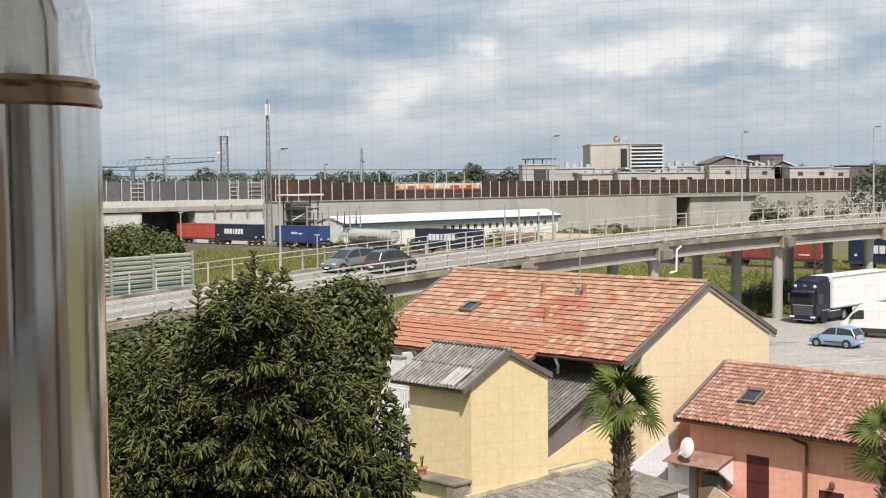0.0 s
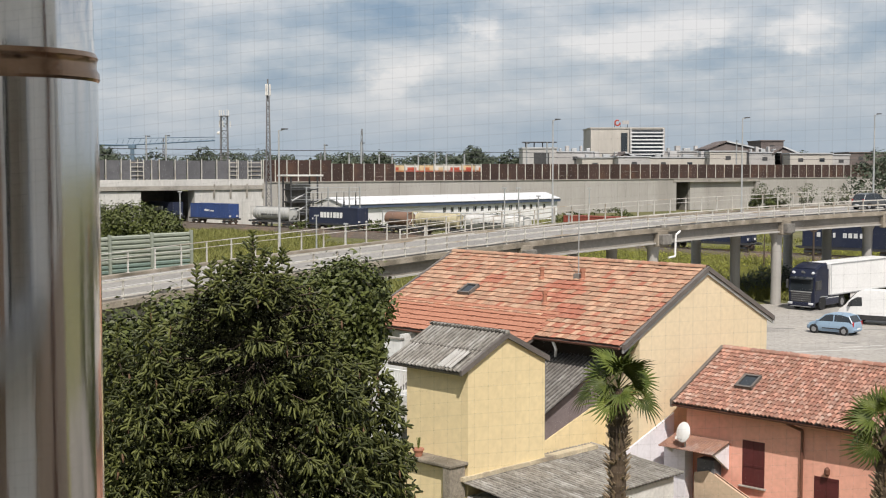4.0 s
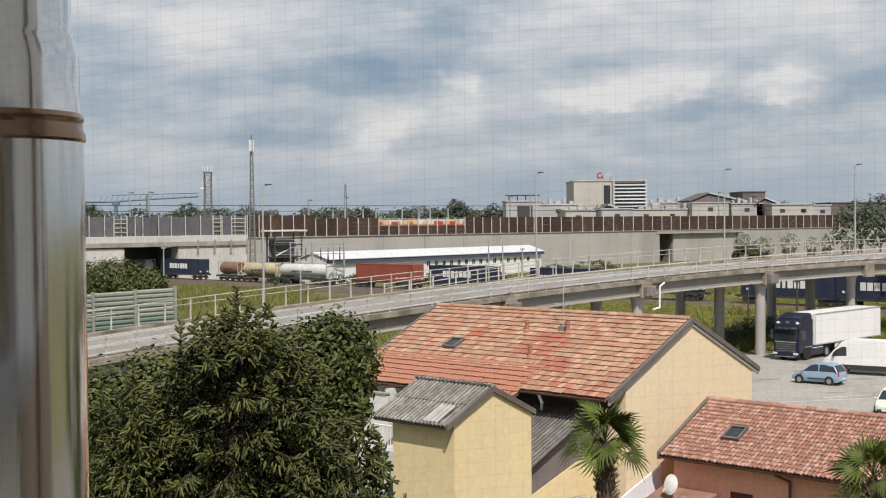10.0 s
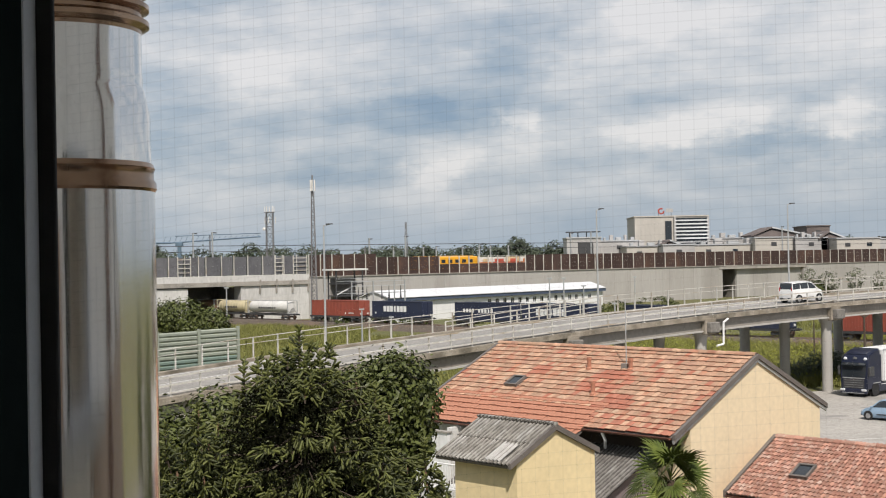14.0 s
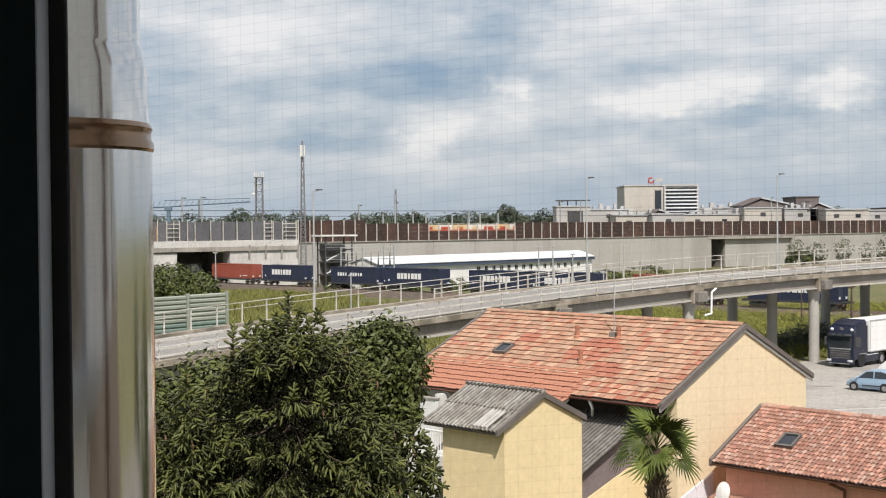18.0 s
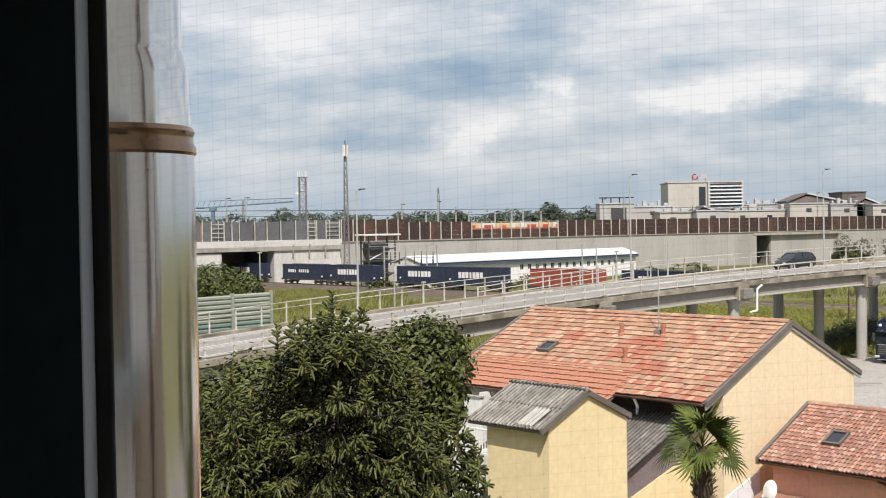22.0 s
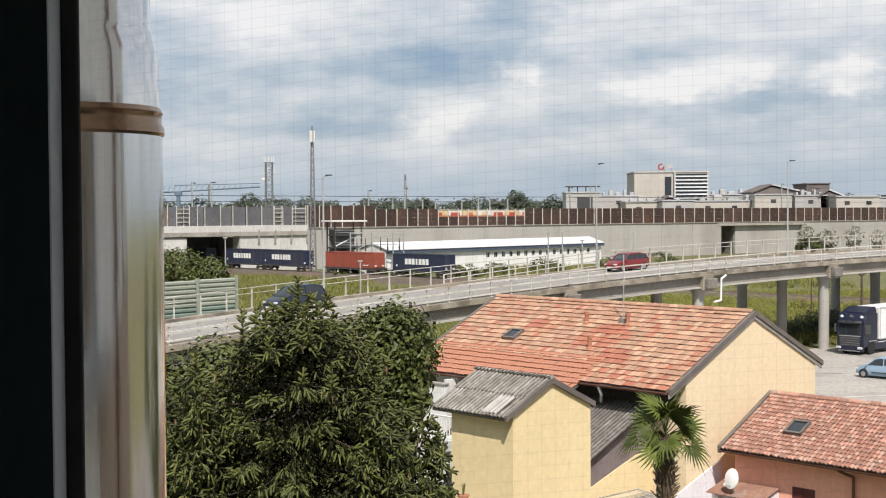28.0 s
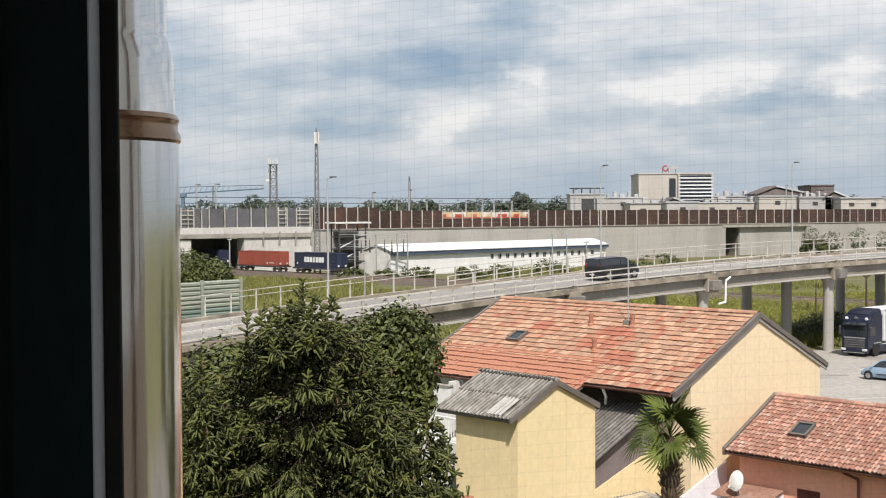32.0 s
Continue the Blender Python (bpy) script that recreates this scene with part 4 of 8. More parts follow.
def redder(p):
    """Where the roof was mended with redder tiles: three patches and the lowest rows."""
    s, t = H_L + p[0], E_N + p[1] / 1.107
    for a, b, ra, rb in ((-32.5, 38.75, 1.15, 0.8), (-31.0, 37.5, 0.8, 0.5), (-36.3, 39.3, 0.5, 0.4)):
        if ((s - a) / ra) ** 2 + ((t - b) / rb) ** 2 < 1.0:
            return pick.random() < 0.9
    return pick.random() < (0.35 if p[1] < 0.8 else 0.06)


red_spots = [p for p in spots if redder(p)]
spots = sorted(set(spots) - set(red_spots))
tile_field(house, fm, red_spots, tile_mesh(TW, TLN + 0.05, 0.014, M["tile_red"], name="red_tile"), tile_mesh(TW, TLN + 0.05, 0.014, M["tile_red"]), lambda p: -p[0], "red_tile")
tile_field(house, fm @ pose(0, 0, 0.0), spots, tile_mesh(TW, TLN + 0.05, 0.014, M["tile"]), tile_mesh(TW, TLN + 0.05, 0.014, M["tile_i"]), lambda p: -p[0] + p[1] * 0.6)
# newer red tiles on the drawn-down part
new_spots = [(TW * (i + 0.5) + 0.02, TLN * j) for j in range(int(2.25 / TLN) + 1) for i in range(int((X_CUT - H_L) / TW))]
me_n = tile_mesh(TW, TLN + 0.05, 0.018, M["tile_new"])
tile_field(house, fm_x, new_spots, me_n, me_n, lambda p: p[1])
# ridge caps
bm = bmesh.new()
n = math.ceil((H_R - H_L) / 0.42)
for i in range(n):
    x = H_L + 0.42 * i
    ring = []
    for xx, r in ((x, 0.15), (x + 0.46, 0.125)):
        ring.append([bm.verts.new((xx, R_T + r * math.cos(math.pi * k / 6), R_Z + 0.02 + r * 0.8 * math.sin(math.pi * k / 6))) for k in range(7)])
    for k in range(6):
        bm.faces.new((ring[0][k], ring[0][k + 1], ring[1][k + 1], ring[1][k]))
    bm.faces.new(ring[0])
part("ridge_tiles", bm, M["tile_i"], house, smooth=True)


def on_slope(s, t):
    return (s, t, rz_at(t))


def skylight(parent, m, w=0.75, l=0.95):
    sk = new("skylight")
    sk.parent = parent
    sk.matrix_basis = m
    bm = bmesh.new()
    for x in (-w / 2, w / 2):
        box(bm, x, l / 2, 0.09, 0.08, l, 0.14)
    for y in (0, l):
        box(bm, 0, y, 0.09, w + 0.08, 0.08, 0.14)
    part("frame", bm, M["trim_dark"], sk)
    bm = bmesh.new()
    box(bm, 0, l / 2, 0.11, w - 0.06, l - 0.06, 0.02)
    part("pane", bm, M["glass"], sk, "tilted roof window glass")


skylight(house, slope_pose(-36.9, 38.15, rz_at(38.15) + 0.02, R_T, R_Z + 0.02), 0.6, 0.65)
for s, t, h in ((-34.0, 39.73, 0.5), (-31.95, 39.83, 0.5), (-32.4, 38.05, 0.55)):
    ch = new("vent_stack")
    ch.parent = house
    ch.matrix_basis = Matrix.Translation((s, t, rz_at(t)))
    bm = bmesh.new()
    lathe(bm, [(0.16, -0.1), (0.13, 0.08), (0.085, 0.12), (0.085, h - 0.12)], 10)
    part("flue", bm, M["tile_new"], ch, smooth=True)
    bm = bmesh.new()
    lathe(bm, [(0.105, h - 0.13), (0.105, h), (0.07, h), (0.07, h - 0.1)], 10)
    part("cowl", bm, M["tile_new"], ch, smooth=True)
bm = bmesh.new()
box(bm, -32.3, 40.0, rz_at(40.0) + 0.06, 0.30, 0.30, 0.24)
part("chimney_stub", bm, M["concrete_dark"], house)

# television aerial on the ridge
ae = thing("tv_aerial", grid_pose(-32.3, 40.0, rz_at(40.0) + 0.12), "thin grey television aerial on the roof ridge", "aerial")
bm = bmesh.new()
rod(bm, (0, 0, 0), (0, 0, 2.6), 0.022, n=6)
part("mast", bm, M["galv"], ae)
bm = bmesh.new()
rod(bm, (-0.5, 0.1, 0.95), (0.5, -0.1, 0.95), 0.012, n=5)
part("boom", bm, M["galv"], ae)
for k in range(7):
    bm = bmesh.new()
    x = -0.45 + 0.15 * k
    rod(bm, (x, -0.16, 0.95), (x, 0.16, 0.95), 0.006, n=4)
    part("element", bm, M["galv"], ae)

# ---- yellow annex with a corrugated roof ----
an = thing("annex", grid_pose(0, 0), "tall narrow yellow annex with a grey corrugated roof", "house")
A_T, A_Z, A_L, A_R, A_N, A_F = 30.93, 6.87, -31.45, -28.0, 28.75, 33.05
ASL = 0.47


def az_at(t):
    return A_Z - abs(t - A_T) * ASL


bm = bmesh.new()
extrude_poly(bm, [(29.15, 0), (32.92, 0), (32.92, az_at(32.92) - 0.1), (A_T, A_Z - 0.1), (29.15, az_at(29.15) - 0.1)], 0.3, "X", A_R - 0.32)
part("gable_wall", bm, M["yellow"], an)
bm = bmesh.new()
wall_with_holes(bm, A_L + 0.60, A_R - 0.32, 0, az_at(29.15) - 0.12, 29.15, 0.3, [])
part("side_wall", bm, M["yellow"], an)
bm = bmesh.new()
box(bm, (A_L + A_R) / 2 + 0.14, 32.6, 2.85, A_R - A_L - 0.92, 0.3, 5.7)
part("side_wall", bm, M["yellow"], an)
bm = bmesh.new()
box(bm, A_L + 0.76, 30.95, 2.85, 0.3, 3.2, 5.7)
part("back_wall", bm, M["yellow"], an)
l_n = math.hypot(A_T - A_N, A_Z - az_at(A_N)) + 0.06
for t0, x0 in ((A_N, A_L), (A_F, A_R)):
    fm = slope_pose(x0, t0, az_at(t0), A_T, A_Z)
    ll = math.hypot(A_T - t0, A_Z - az_at(t0)) + 0.05
    for k in range(4):
        w = (A_R - A_L) / 4
        for j in range(2):
            me = corrugated(w + 0.05, ll / 2 + 0.08, M["fibre"])
            part("roof_sheet", me, None, an, m=fm @ pose(w * k, j * ll / 2, 0.03 * j + 0.008 * (k % 2)))
    bm = bmesh.new()
    box(bm, (A_R - A_L) / 2, ll / 2, -0.10, A_R - A_L - 0.1, ll, 0.08)
    part("roof_deck", bm, M["trim_dark"], an, m=fm)
# one newer pale sheet
fm = slope_pose(A_L, A_N, az_at(A_N), A_T, A_Z)
pale = mat("pale_fibre_sheet", (0.42, 0.41, 0.39), (0.34, 0.33, 0.31), scale=3, fine=0.2)
part("pale_sheet", corrugated(0.75, 1.0, pale), None, an, "paler replaced roof sheet", m=fm @ pose(0.177 * 13, 0.12, 0.03))
for t0 in (A_N, A_F):
    bm = bmesh.new()
    extrude_poly(bm, [(t0, az_at(t0) - 0.13), (A_T, A_Z - 0.13), (A_T, A_Z + 0.06), (t0, az_at(t0) + 0.06)], 0.1, "X", A_R)
    part("verge_board", bm, M["trim_dark"], an)
bm = bmesh.new()
rod(bm, (A_L, A_T, A_Z + 0.04), (A_R + 0.1, A_T, A_Z + 0.04), 0.09, n=8)
part("ridge_cap", bm, M["fibre"], an, smooth=True)

# low linking roof between annex and house
lk = thing("linking_wing", grid_pose(0, 0), "low wing with a grey corrugated lean-to roof between the houses", "outbuilding")
fm = slope_pose(-35.9, 33.1, 3.62, 37.05, 5.35)
ll = math.hypot(3.95, 1.73)
for k in range(7):
    part("roof_sheet", corrugated(1.10, ll, M["fibre_dark"]), None, lk, m=fm @ pose(k * 1.06, 0, 0.008 * (k % 2)))
bm = bmesh.new()
extrude_poly(bm, [(33.1, 0.0), (37.1, 0), (37.1, 3.9), (33.1, 2.6)], 0.25, "X", -28.9)
part("end_wall", bm, M["yellow"], lk)
# upper part of the end wall: darker, mauve-grey, with a sloping lower edge
mauve = mat("mauve_grey_wall", (0.20, 0.165, 0.165), (0.16, 0.13, 0.13), scale=0.8, fine=0.12)
bm = bmesh.new()
extrude_poly(bm, [(33.1, 2.6), (37.1, 3.9), (37.1, 5.22), (33.1, 3.48)], 0.22, "X", -28.9)
part("end_cladding", bm, mauve, lk, "dull mauve-grey upper part of the end wall")

# low shed roof against the annex
sh = thing("shed", grid_pose(0, 0), "low shed with a lichen-grey corrugated roof", "shed")
fmx = Matrix.Translation((-24.6, 28.9, 1.94)) @ pose(0, 0, 0, 0, 0, 90) @ pose(0, 0, 0, 5.5, 0, 0)
for k in range(7):
    for j in range(2):
        part("roof_sheet", corrugated(1.10, 2.15, M["fibre"]), None, sh, m=fmx @ pose(k * 1.04, j * 2.02, 0.02 * j + 0.008 * (k % 2)))
bm = bmesh.new()
box(bm, -28.1, 32.3, 2.38, 0.35, 6.9, 0.14)
part("flashing", bm, mat("cream_flashing", (0.58, 0.50, 0.35), (0.42, 0.36, 0.26), scale=1.5, c3=(0.26, 0.22, 0.17), scale3=1.2, fine=0.2), sh, "stained cream mortar flashing")
bm = bmesh.new()
box(bm, -26.4, 32.5, 0.9, 3.2, 6.8, 1.8)
part("body", bm, M["dirty_white"], sh)
bm = bmesh.new()
extrude_poly(bm, [(35.8, 0), (39.0, 0), (39.0, 3.3), (36.2, 2.35), (35.8, 2.3)], 0.07, "X", -27.02)
lilac = mat("lilac_white_plaster", (0.78, 0.76, 0.80), (0.72, 0.70, 0.74), scale=0.6, fine=0.06)
part("side_wall", bm, lilac, sh, "off-white plastered end wall")

# ledge with a flowerpot on the annex
ld = thing("ledge_roof", grid_pose(0, 0), "small concrete ledge roof on the annex wall", "ledge")
bm = bmesh.new()
box(bm, -29.1, 28.75, 2.85, 2.2, 0.85, 0.1, bevel=0.02)
part("slab", bm, M["concrete_stained"], ld)
bm = bmesh.new()
box(bm, -28.2, 28.7, 1.4, 0.3, 0.7, 2.8)
part("support", bm, M["concrete_stained"], ld)
bm = bmesh.new()
box(bm, -29.4, 28.85, 1.35, 1.9, 0.55, 2.7)
part("body", bm, M["yellow"], ld)
pot = thing("flowerpot", grid_pose(-29.75, 28.62, 2.9), "terracotta flowerpot with a small plant on the ledge", "flowerpot")
bm = bmesh.new()
lathe(bm, [(0.12, 0), (0.17, 0.2), (0.2, 0.2), (0.2, 0.26), (0.16, 0.26)], 12)
part("pot", bm, M["tile_new"], pot, smooth=True)
bm = bmesh.new()
for k in range(7):
    a = k * 2.4
    rod(bm, (0, 0, 0.2), (0.07 * math.cos(a), 0.07 * math.sin(a), 0.62), 0.018, 0.006, n=5)
part("plant", bm, M["leaf_palm"], pot)

# ---- coral house with curved tiles ----
rh = thing("coral_house", grid_pose(0, 0), "low coral-plastered house with a roof of curved clay tiles", "house")
C_T, C_Z, C_N, C_L, C_R = 41.35, 5.5, 38.05, -26.35, -8.0
CSL = 0.497


def cz_at(t):
    return C_Z - abs(t - C_T) * CSL


holes = [(-23.78, -22.9, 1.27, 2.85), (-21.03, -20.13, 0.1, 2.05), (-18.9, -18.0, 0.9, 2.45), (-15.5, -14.6, 1.25, 2.85)]
xs = sorted({C_L + 0.25, C_R, *[h[0] for h in holes], *[h[1] for h in holes]})
for a, b in zip(xs, xs[1:]):        # the front wall in sections between and over the openings
    zs = [0.0] + [z for h in holes if h[0] < (a + b) / 2 < h[1] for z in h[2:]] + [cz_at(38.55) - 0.1]
    for u, w in zip(zs[::2], zs[1::2]):
        bm = bmesh.new()
        box(bm, (a + b) / 2, 38.725, (u + w) / 2, b - a, 0.35, w - u)
        part("front_wall", bm, M["coral"], rh)
for x in (C_L + 0.25, C_R - 0.35):
    bm = bmesh.new()
    extrude_poly(bm, [(38.9, 0), (44.3, 0), (44.3, cz_at(44.3) - 0.1), (C_T, C_Z - 0.12), (38.9, cz_at(38.9) - 0.12)], 0.35, "X", x)
    part("gable_wall", bm, M["coral"], rh)
for h in holes:
    sw = new("shuttered_window")
    sw.parent = rh
    sw.matrix_basis = Matrix.Translation((h[0], 38.55, h[2]))
    w, hh = h[1] - h[0], h[3] - h[2]
    for k in range(2):
        bm = bmesh.new()
        box(bm, w * (0.25 + 0.5 * k), 0.02, hh / 2, w / 2 - 0.01, 0.05, hh)
        part("shutter", bm, M["wood_red"], sw, "closed dark red shutter leaf")
        for z, zh in ((0.05, 0.09), (hh * 0.45, 0.08), (hh - 0.05, 0.09)):
            bm = bmesh.new()
            box(bm, w * (0.25 + 0.5 * k), -0.012, z, w / 2 - 0.06, 0.02, zh)
            part("crosspiece", bm, M["wood_red"], sw)
    bm = bmesh.new()
    box(bm, w / 2, -0.04, -0.03, w + 0.16, 0.2, 0.04)
    part("sill", bm, M["concrete"], sw)
bm = bmesh.new()
lc = math.hypot(C_T - C_N, C_Z - cz_at(C_N))
fmc = slope_pose(C_L, C_N, cz_at(C_N), C_T, C_Z)
box(bm, (C_R - C_L) / 2, lc / 2, -0.08, C_R - C_L, lc, 0.1)
part("roof_deck", bm, M["trim_dark"], rh, m=fmc)
bm = bmesh.new()
box(bm, (C_R - C_L) / 2, lc / 2, -0.02, C_R - C_L, lc, 0.1)
part("far_slope", bm, M["tile_i"], rh, m=slope_pose(C_R, 2 * C_T - C_N, cz_at(C_N), C_T, C_Z))
bm = bmesh.new()
extrude_poly(bm, [(C_N, cz_at(C_N) - 0.14), (C_T, C_Z - 0.14), (C_T, C_Z + 0.12), (C_N, cz_at(C_N) + 0.12)], 0.14, "X", C_L - 0.14)
part("verge_board", bm, M["trim_dark"], rh)
CW, CLN = 0.155, 0.225
spots = [(CW * (i + 0.5), CLN * j - 0.03) for j in range(int(lc / CLN) + 1) for i in range(int((-15.0 - C_L) / CW))]
tile_field(rh, fmc, spots, tile_mesh(CW * 0.92, CLN + 0.05, 0.07, M["coppo"], 5), tile_mesh(CW * 0.92, CLN + 0.05, 0.07, M["coppo_i"], 5), lambda p: p[0] + p[1])
bm = bmesh.new()
for i in range(30):
    x = C_L + 0.4 * i
    ring = []
    for xx, r in ((x, 0.15), (x + 0.44, 0.12)):
        ring.append([bm.verts.new((xx, C_T + r * math.cos(math.pi * k / 6), C_Z + 0.03 + r * 0.8 * math.sin(math.pi * k / 6))) for k in range(7)])
    for k in range(6):
        bm.faces.new((ring[0][k], ring[0][k + 1], ring[1][k + 1], ring[1][k]))
    bm.faces.new(ring[0])
part("ridge_tiles", bm, M["coppo_i"], rh, smooth=True)
skylight(rh, slope_pose(-24.15, 39.2, cz_at(39.2) + 0.05, C_T, C_Z + 0.05), 0.62, 0.7)
bm = bmesh.new()
pr = [(0.075 * math.cos(math.pi * k / 6), -0.075 * math.sin(math.pi * k / 6)) for k in range(7)] + [(0.055 * math.cos(math.pi * k / 6), -0.055 * math.sin(math.pi * k / 6)) for k in range(6, -1, -1)]
extrude_poly(bm, [(C_N - 0.05 + u, cz_at(C_N) - 0.02 + w) for u, w in pr], C_R - C_L, "X", C_L)
part("gutter", bm, M["brown_metal"], rh, smooth=True)
bm = bmesh.new()
rod(bm, (-21.45, 38.47, 0), (-21.45, 38.47, cz_at(C_N) - 0.35), 0.05, n=8)
rod(bm, (-21.45, 38.47, cz_at(C_N) - 0.35), (-21.75, 38.02, cz_at(C_N) - 0.1), 0.05, n=8)
part("downpipe", bm, M["brown_metal"], rh, smooth=True)
wl2 = thing("wall_lantern", grid_pose(-20.5, 38.43, 2.15), "small brown wall lantern by the door", "lamp")
bm = bmesh.new()
lathe(bm, [(0.05, 0), (0.1, 0.06), (0.1, 0.2), (0.03, 0.28)], 8)
part("body", bm, M["brown_metal"], wl2)
bm = bmesh.new()
box(bm, 0, 0.06, 0.14, 0.05, 0.12, 0.05)
part("bracket", bm, M["brown_metal"], wl2)

bm = bmesh.new()
extrude_poly(bm, [(-25.36, 0), (-25.36, 1.52), (-24.77, 1.68), (-23.84, 1.24), (-22.94, 0.85), (-22.0, 0.4), (-22.0, 0)], 0.22, "Y", 37.95)
stair = thing("stair_parapet", grid_pose(0, 0), "sloping beige plastered parapet of an outside stair", "parapet")
part("wall", bm, mat("beige_plaster", (0.62, 0.47, 0.34), (0.55, 0.42, 0.30), scale=0.6, c3=(0.45, 0.35, 0.26), scale3=0.5, fine=0.08), stair)
bm = bmesh.new()
for (a, za), (b_, zb) in (((-24.77, 1.70), (-23.84, 1.26)), ((-23.84, 1.26), (-22.0, 0.42))):
    rod(bm, (a, 38.06, za), (b_, 38.06, zb), 0.025, n=6)
part("handrail", bm, M["brown_metal"], stair)

# satellite dish
ds = thing("satellite_dish", grid_pose(-25.5, 37.4, 2.75), "white satellite dish on a wall bracket", "satellite dish")
bm = bmesh.new()
rings = []
for r, d in ((0.0, 0.06), (0.12, 0.054), (0.25, 0.028), (0.36, 0.0), (0.365, -0.012), (0.25, 0.014), (0.0, 0.045)):
    rings.append([bm.verts.new((max(r, 0.002) * 0.8 * math.cos(2 * math.pi * k / 20), -d + 0.05, max(r, 0.002) * math.sin(2 * math.pi * k / 20))) for k in range(20)])
for a, b in zip(rings, rings[1:]):
    for k in range(20):
        bm.faces.new((a[k], a[(k + 1) % 20], b[(k + 1) % 20], b[k]))
part("reflector", bm, M["white"], ds, smooth=True, m=pose(0, 0, 0.28, -14, 0, -4))
bm = bmesh.new()
rod(bm, (0, 0.05, 0.0), (0.03, -0.42, 0.12), 0.016, n=6)
part("feed_arm", bm, M["galv"], ds)
bm = bmesh.new()
rod(bm, (0.03, -0.44, 0.1), (0.03, -0.38, 0.2), 0.035, n=8)
part("receiver", bm, M["dirty_white"], ds)
bm = bmesh.new()
rod(bm, (0, 0.15, 0.3), (0, 0.2, -0.4), 0.03, n=6)
rod(bm, (0, 0.2, -0.35), (-0.3, 0.6, -0.35), 0.03, n=6)
part("bracket", bm, M["galv"], ds)

# rusty canopy below the dish
cn = thing("canopy", grid_pose(0, 0), "small rusty sheet metal canopy on the coral house", "canopy")
rusty = mat("rusty_sheet", (0.30, 0.17, 0.12), (0.22, 0.12, 0.09), scale=2.5, c3=(0.36, 0.30, 0.27), scale3=1.0, fine=0.3)
part("roof_sheet", corrugated(2.3, 1.15, rusty, 0.12, 0.015), None, cn, m=slope_pose(-26.5, 37.35, 2.42, 38.5, 2.72))
for x in (-26.4, -24.4):
    bm = bmesh.new()
    extrude_poly(bm, [(37.5, 2.4), (38.5, 2.65), (38.5, 1.7)], 0.12, "X", x)
    part("side_bracket", bm, lilac, cn)
# dark grey box stands in for the dark of a niche in the wall
bm = bmesh.new()
box(bm, -24.9, 38.2, 1.75, 0.7, 0.45, 0.6)
part("cabinet", bm, M["greybar"], cn, "dark grey box standing in for a dark niche")
bm = bmesh.new()
box(bm, -26.2, 38.2, 1.2, 0.9, 0.5, 2.4)
part("flank_wall", bm, lilac, cn)

# white balcony beside the annex
bc = thing("balcony", grid_pose(0, 0), "small white balcony with an upright bar railing", "balcony")
bm = bmesh.new()
box(bm, -33.6, 32.6, 3.85, 2.6, 1.6, 0.16)
part("slab", bm, M["dirty_white"], bc)
for i in range(18):
    bm = bmesh.new()
    rod(bm, (-34.8 + 0.14 * i, 31.85, 3.9), (-34.8 + 0.14 * i, 31.85, 4.85), 0.018, n=5)
    part("baluster", bm, M["white"], bc)
for z in (3.98, 4.87):
    bm = bmesh.new()
    rod(bm, (-34.85, 31.85, z), (-32.35, 31.85, z), 0.03, n=6)
    part("handrail", bm, M["white"], bc)
bm = bmesh.new()
box(bm, -34.4, 36.85, 2.3, 4.0, 0.3, 4.6)
part("wall_panel", bm, M["dirty_white"], bc)
tp = thing("terrace_wall", grid_pose(0, 0), "white plastered terrace wall under the house eave", "wall")
bm = bmesh.new()
box(bm, -38.3, 34.98, 4.2, 1.9, 0.16, 2.4)
part("front", bm, M["white"], tp)
bm = bmesh.new()
box(bm, -37.43, 35.9, 4.3, 0.16, 1.7, 2.6)
part("side", bm, M["dirty_white"], tp)
bm = bmesh.new()
box(bm, -38.3, 34.98, 5.43, 2.0, 0.26, 0.06)
part("coping", bm, M["concrete"], tp)
bm = bmesh.new()
box(bm, -38.3, 36.0, 1.5, 1.9, 2.1, 3.0)
part("base", bm, M["dirty_white"], tp)
# white downpipe elbow under the eave
wd = thing("white_downpipe", grid_pose(0, 0), "short white downpipe elbow under the eave", "downpipe")
bm = bmesh.new()
rod(bm, (-30.25, 35.97, 5.93), (-30.2, 36.1, 5.62), 0.055, n=8)
rod(bm, (-30.2, 36.1, 5.62), (-30.55, 36.5, 5.28), 0.055, n=8)
part("pipe", bm, M["white"], wd, smooth=True)

# ---- vegetation ----


def tufts(points, dirs, length, width, n, spread, rng, droop=0.0):
    """Needle or blade triangles: n round each point, fanning from its direction."""
    P = np.repeat(points, n, axis=0)
    D = np.repeat(dirs, n, axis=0)
    k = len(P)
    u = rng.random(k)[:, None]
    ln = (length if np.ndim(length) else np.full(len(points), length))
    LN = np.repeat(ln, n)[:, None]
    base = P + D * LN * u
    base[:, 2:] -= droop * (u * LN) ** 2
    r = rng.normal(size=(k, 3))
    r -= (r * D).sum(1)[:, None] * D
    r /= np.linalg.norm(r, axis=1)[:, None] + 1e-9
    nd = D * (0.55) + r * spread
    nd /= np.linalg.norm(nd, axis=1)[:, None]
    s = np.cross(nd, rng.normal(size=(k, 3)))
    s /= np.linalg.norm(s, axis=1)[:, None] + 1e-9
    w = width * (0.7 + 0.6 * rng.random(k))[:, None]
    nl = (1.0 - 0.35 * u)
    tip = base + nd * nl * np.repeat(np.full(len(points), 1.0), n)[:, None] * NEEDLE[0]
    V = np.stack([base - s * w, base + s * w, tip], 1).reshape(-1, 3)
    F = np.arange(len(V)).reshape(-1, 3)
    return V, F


NEEDLE = [0.036]


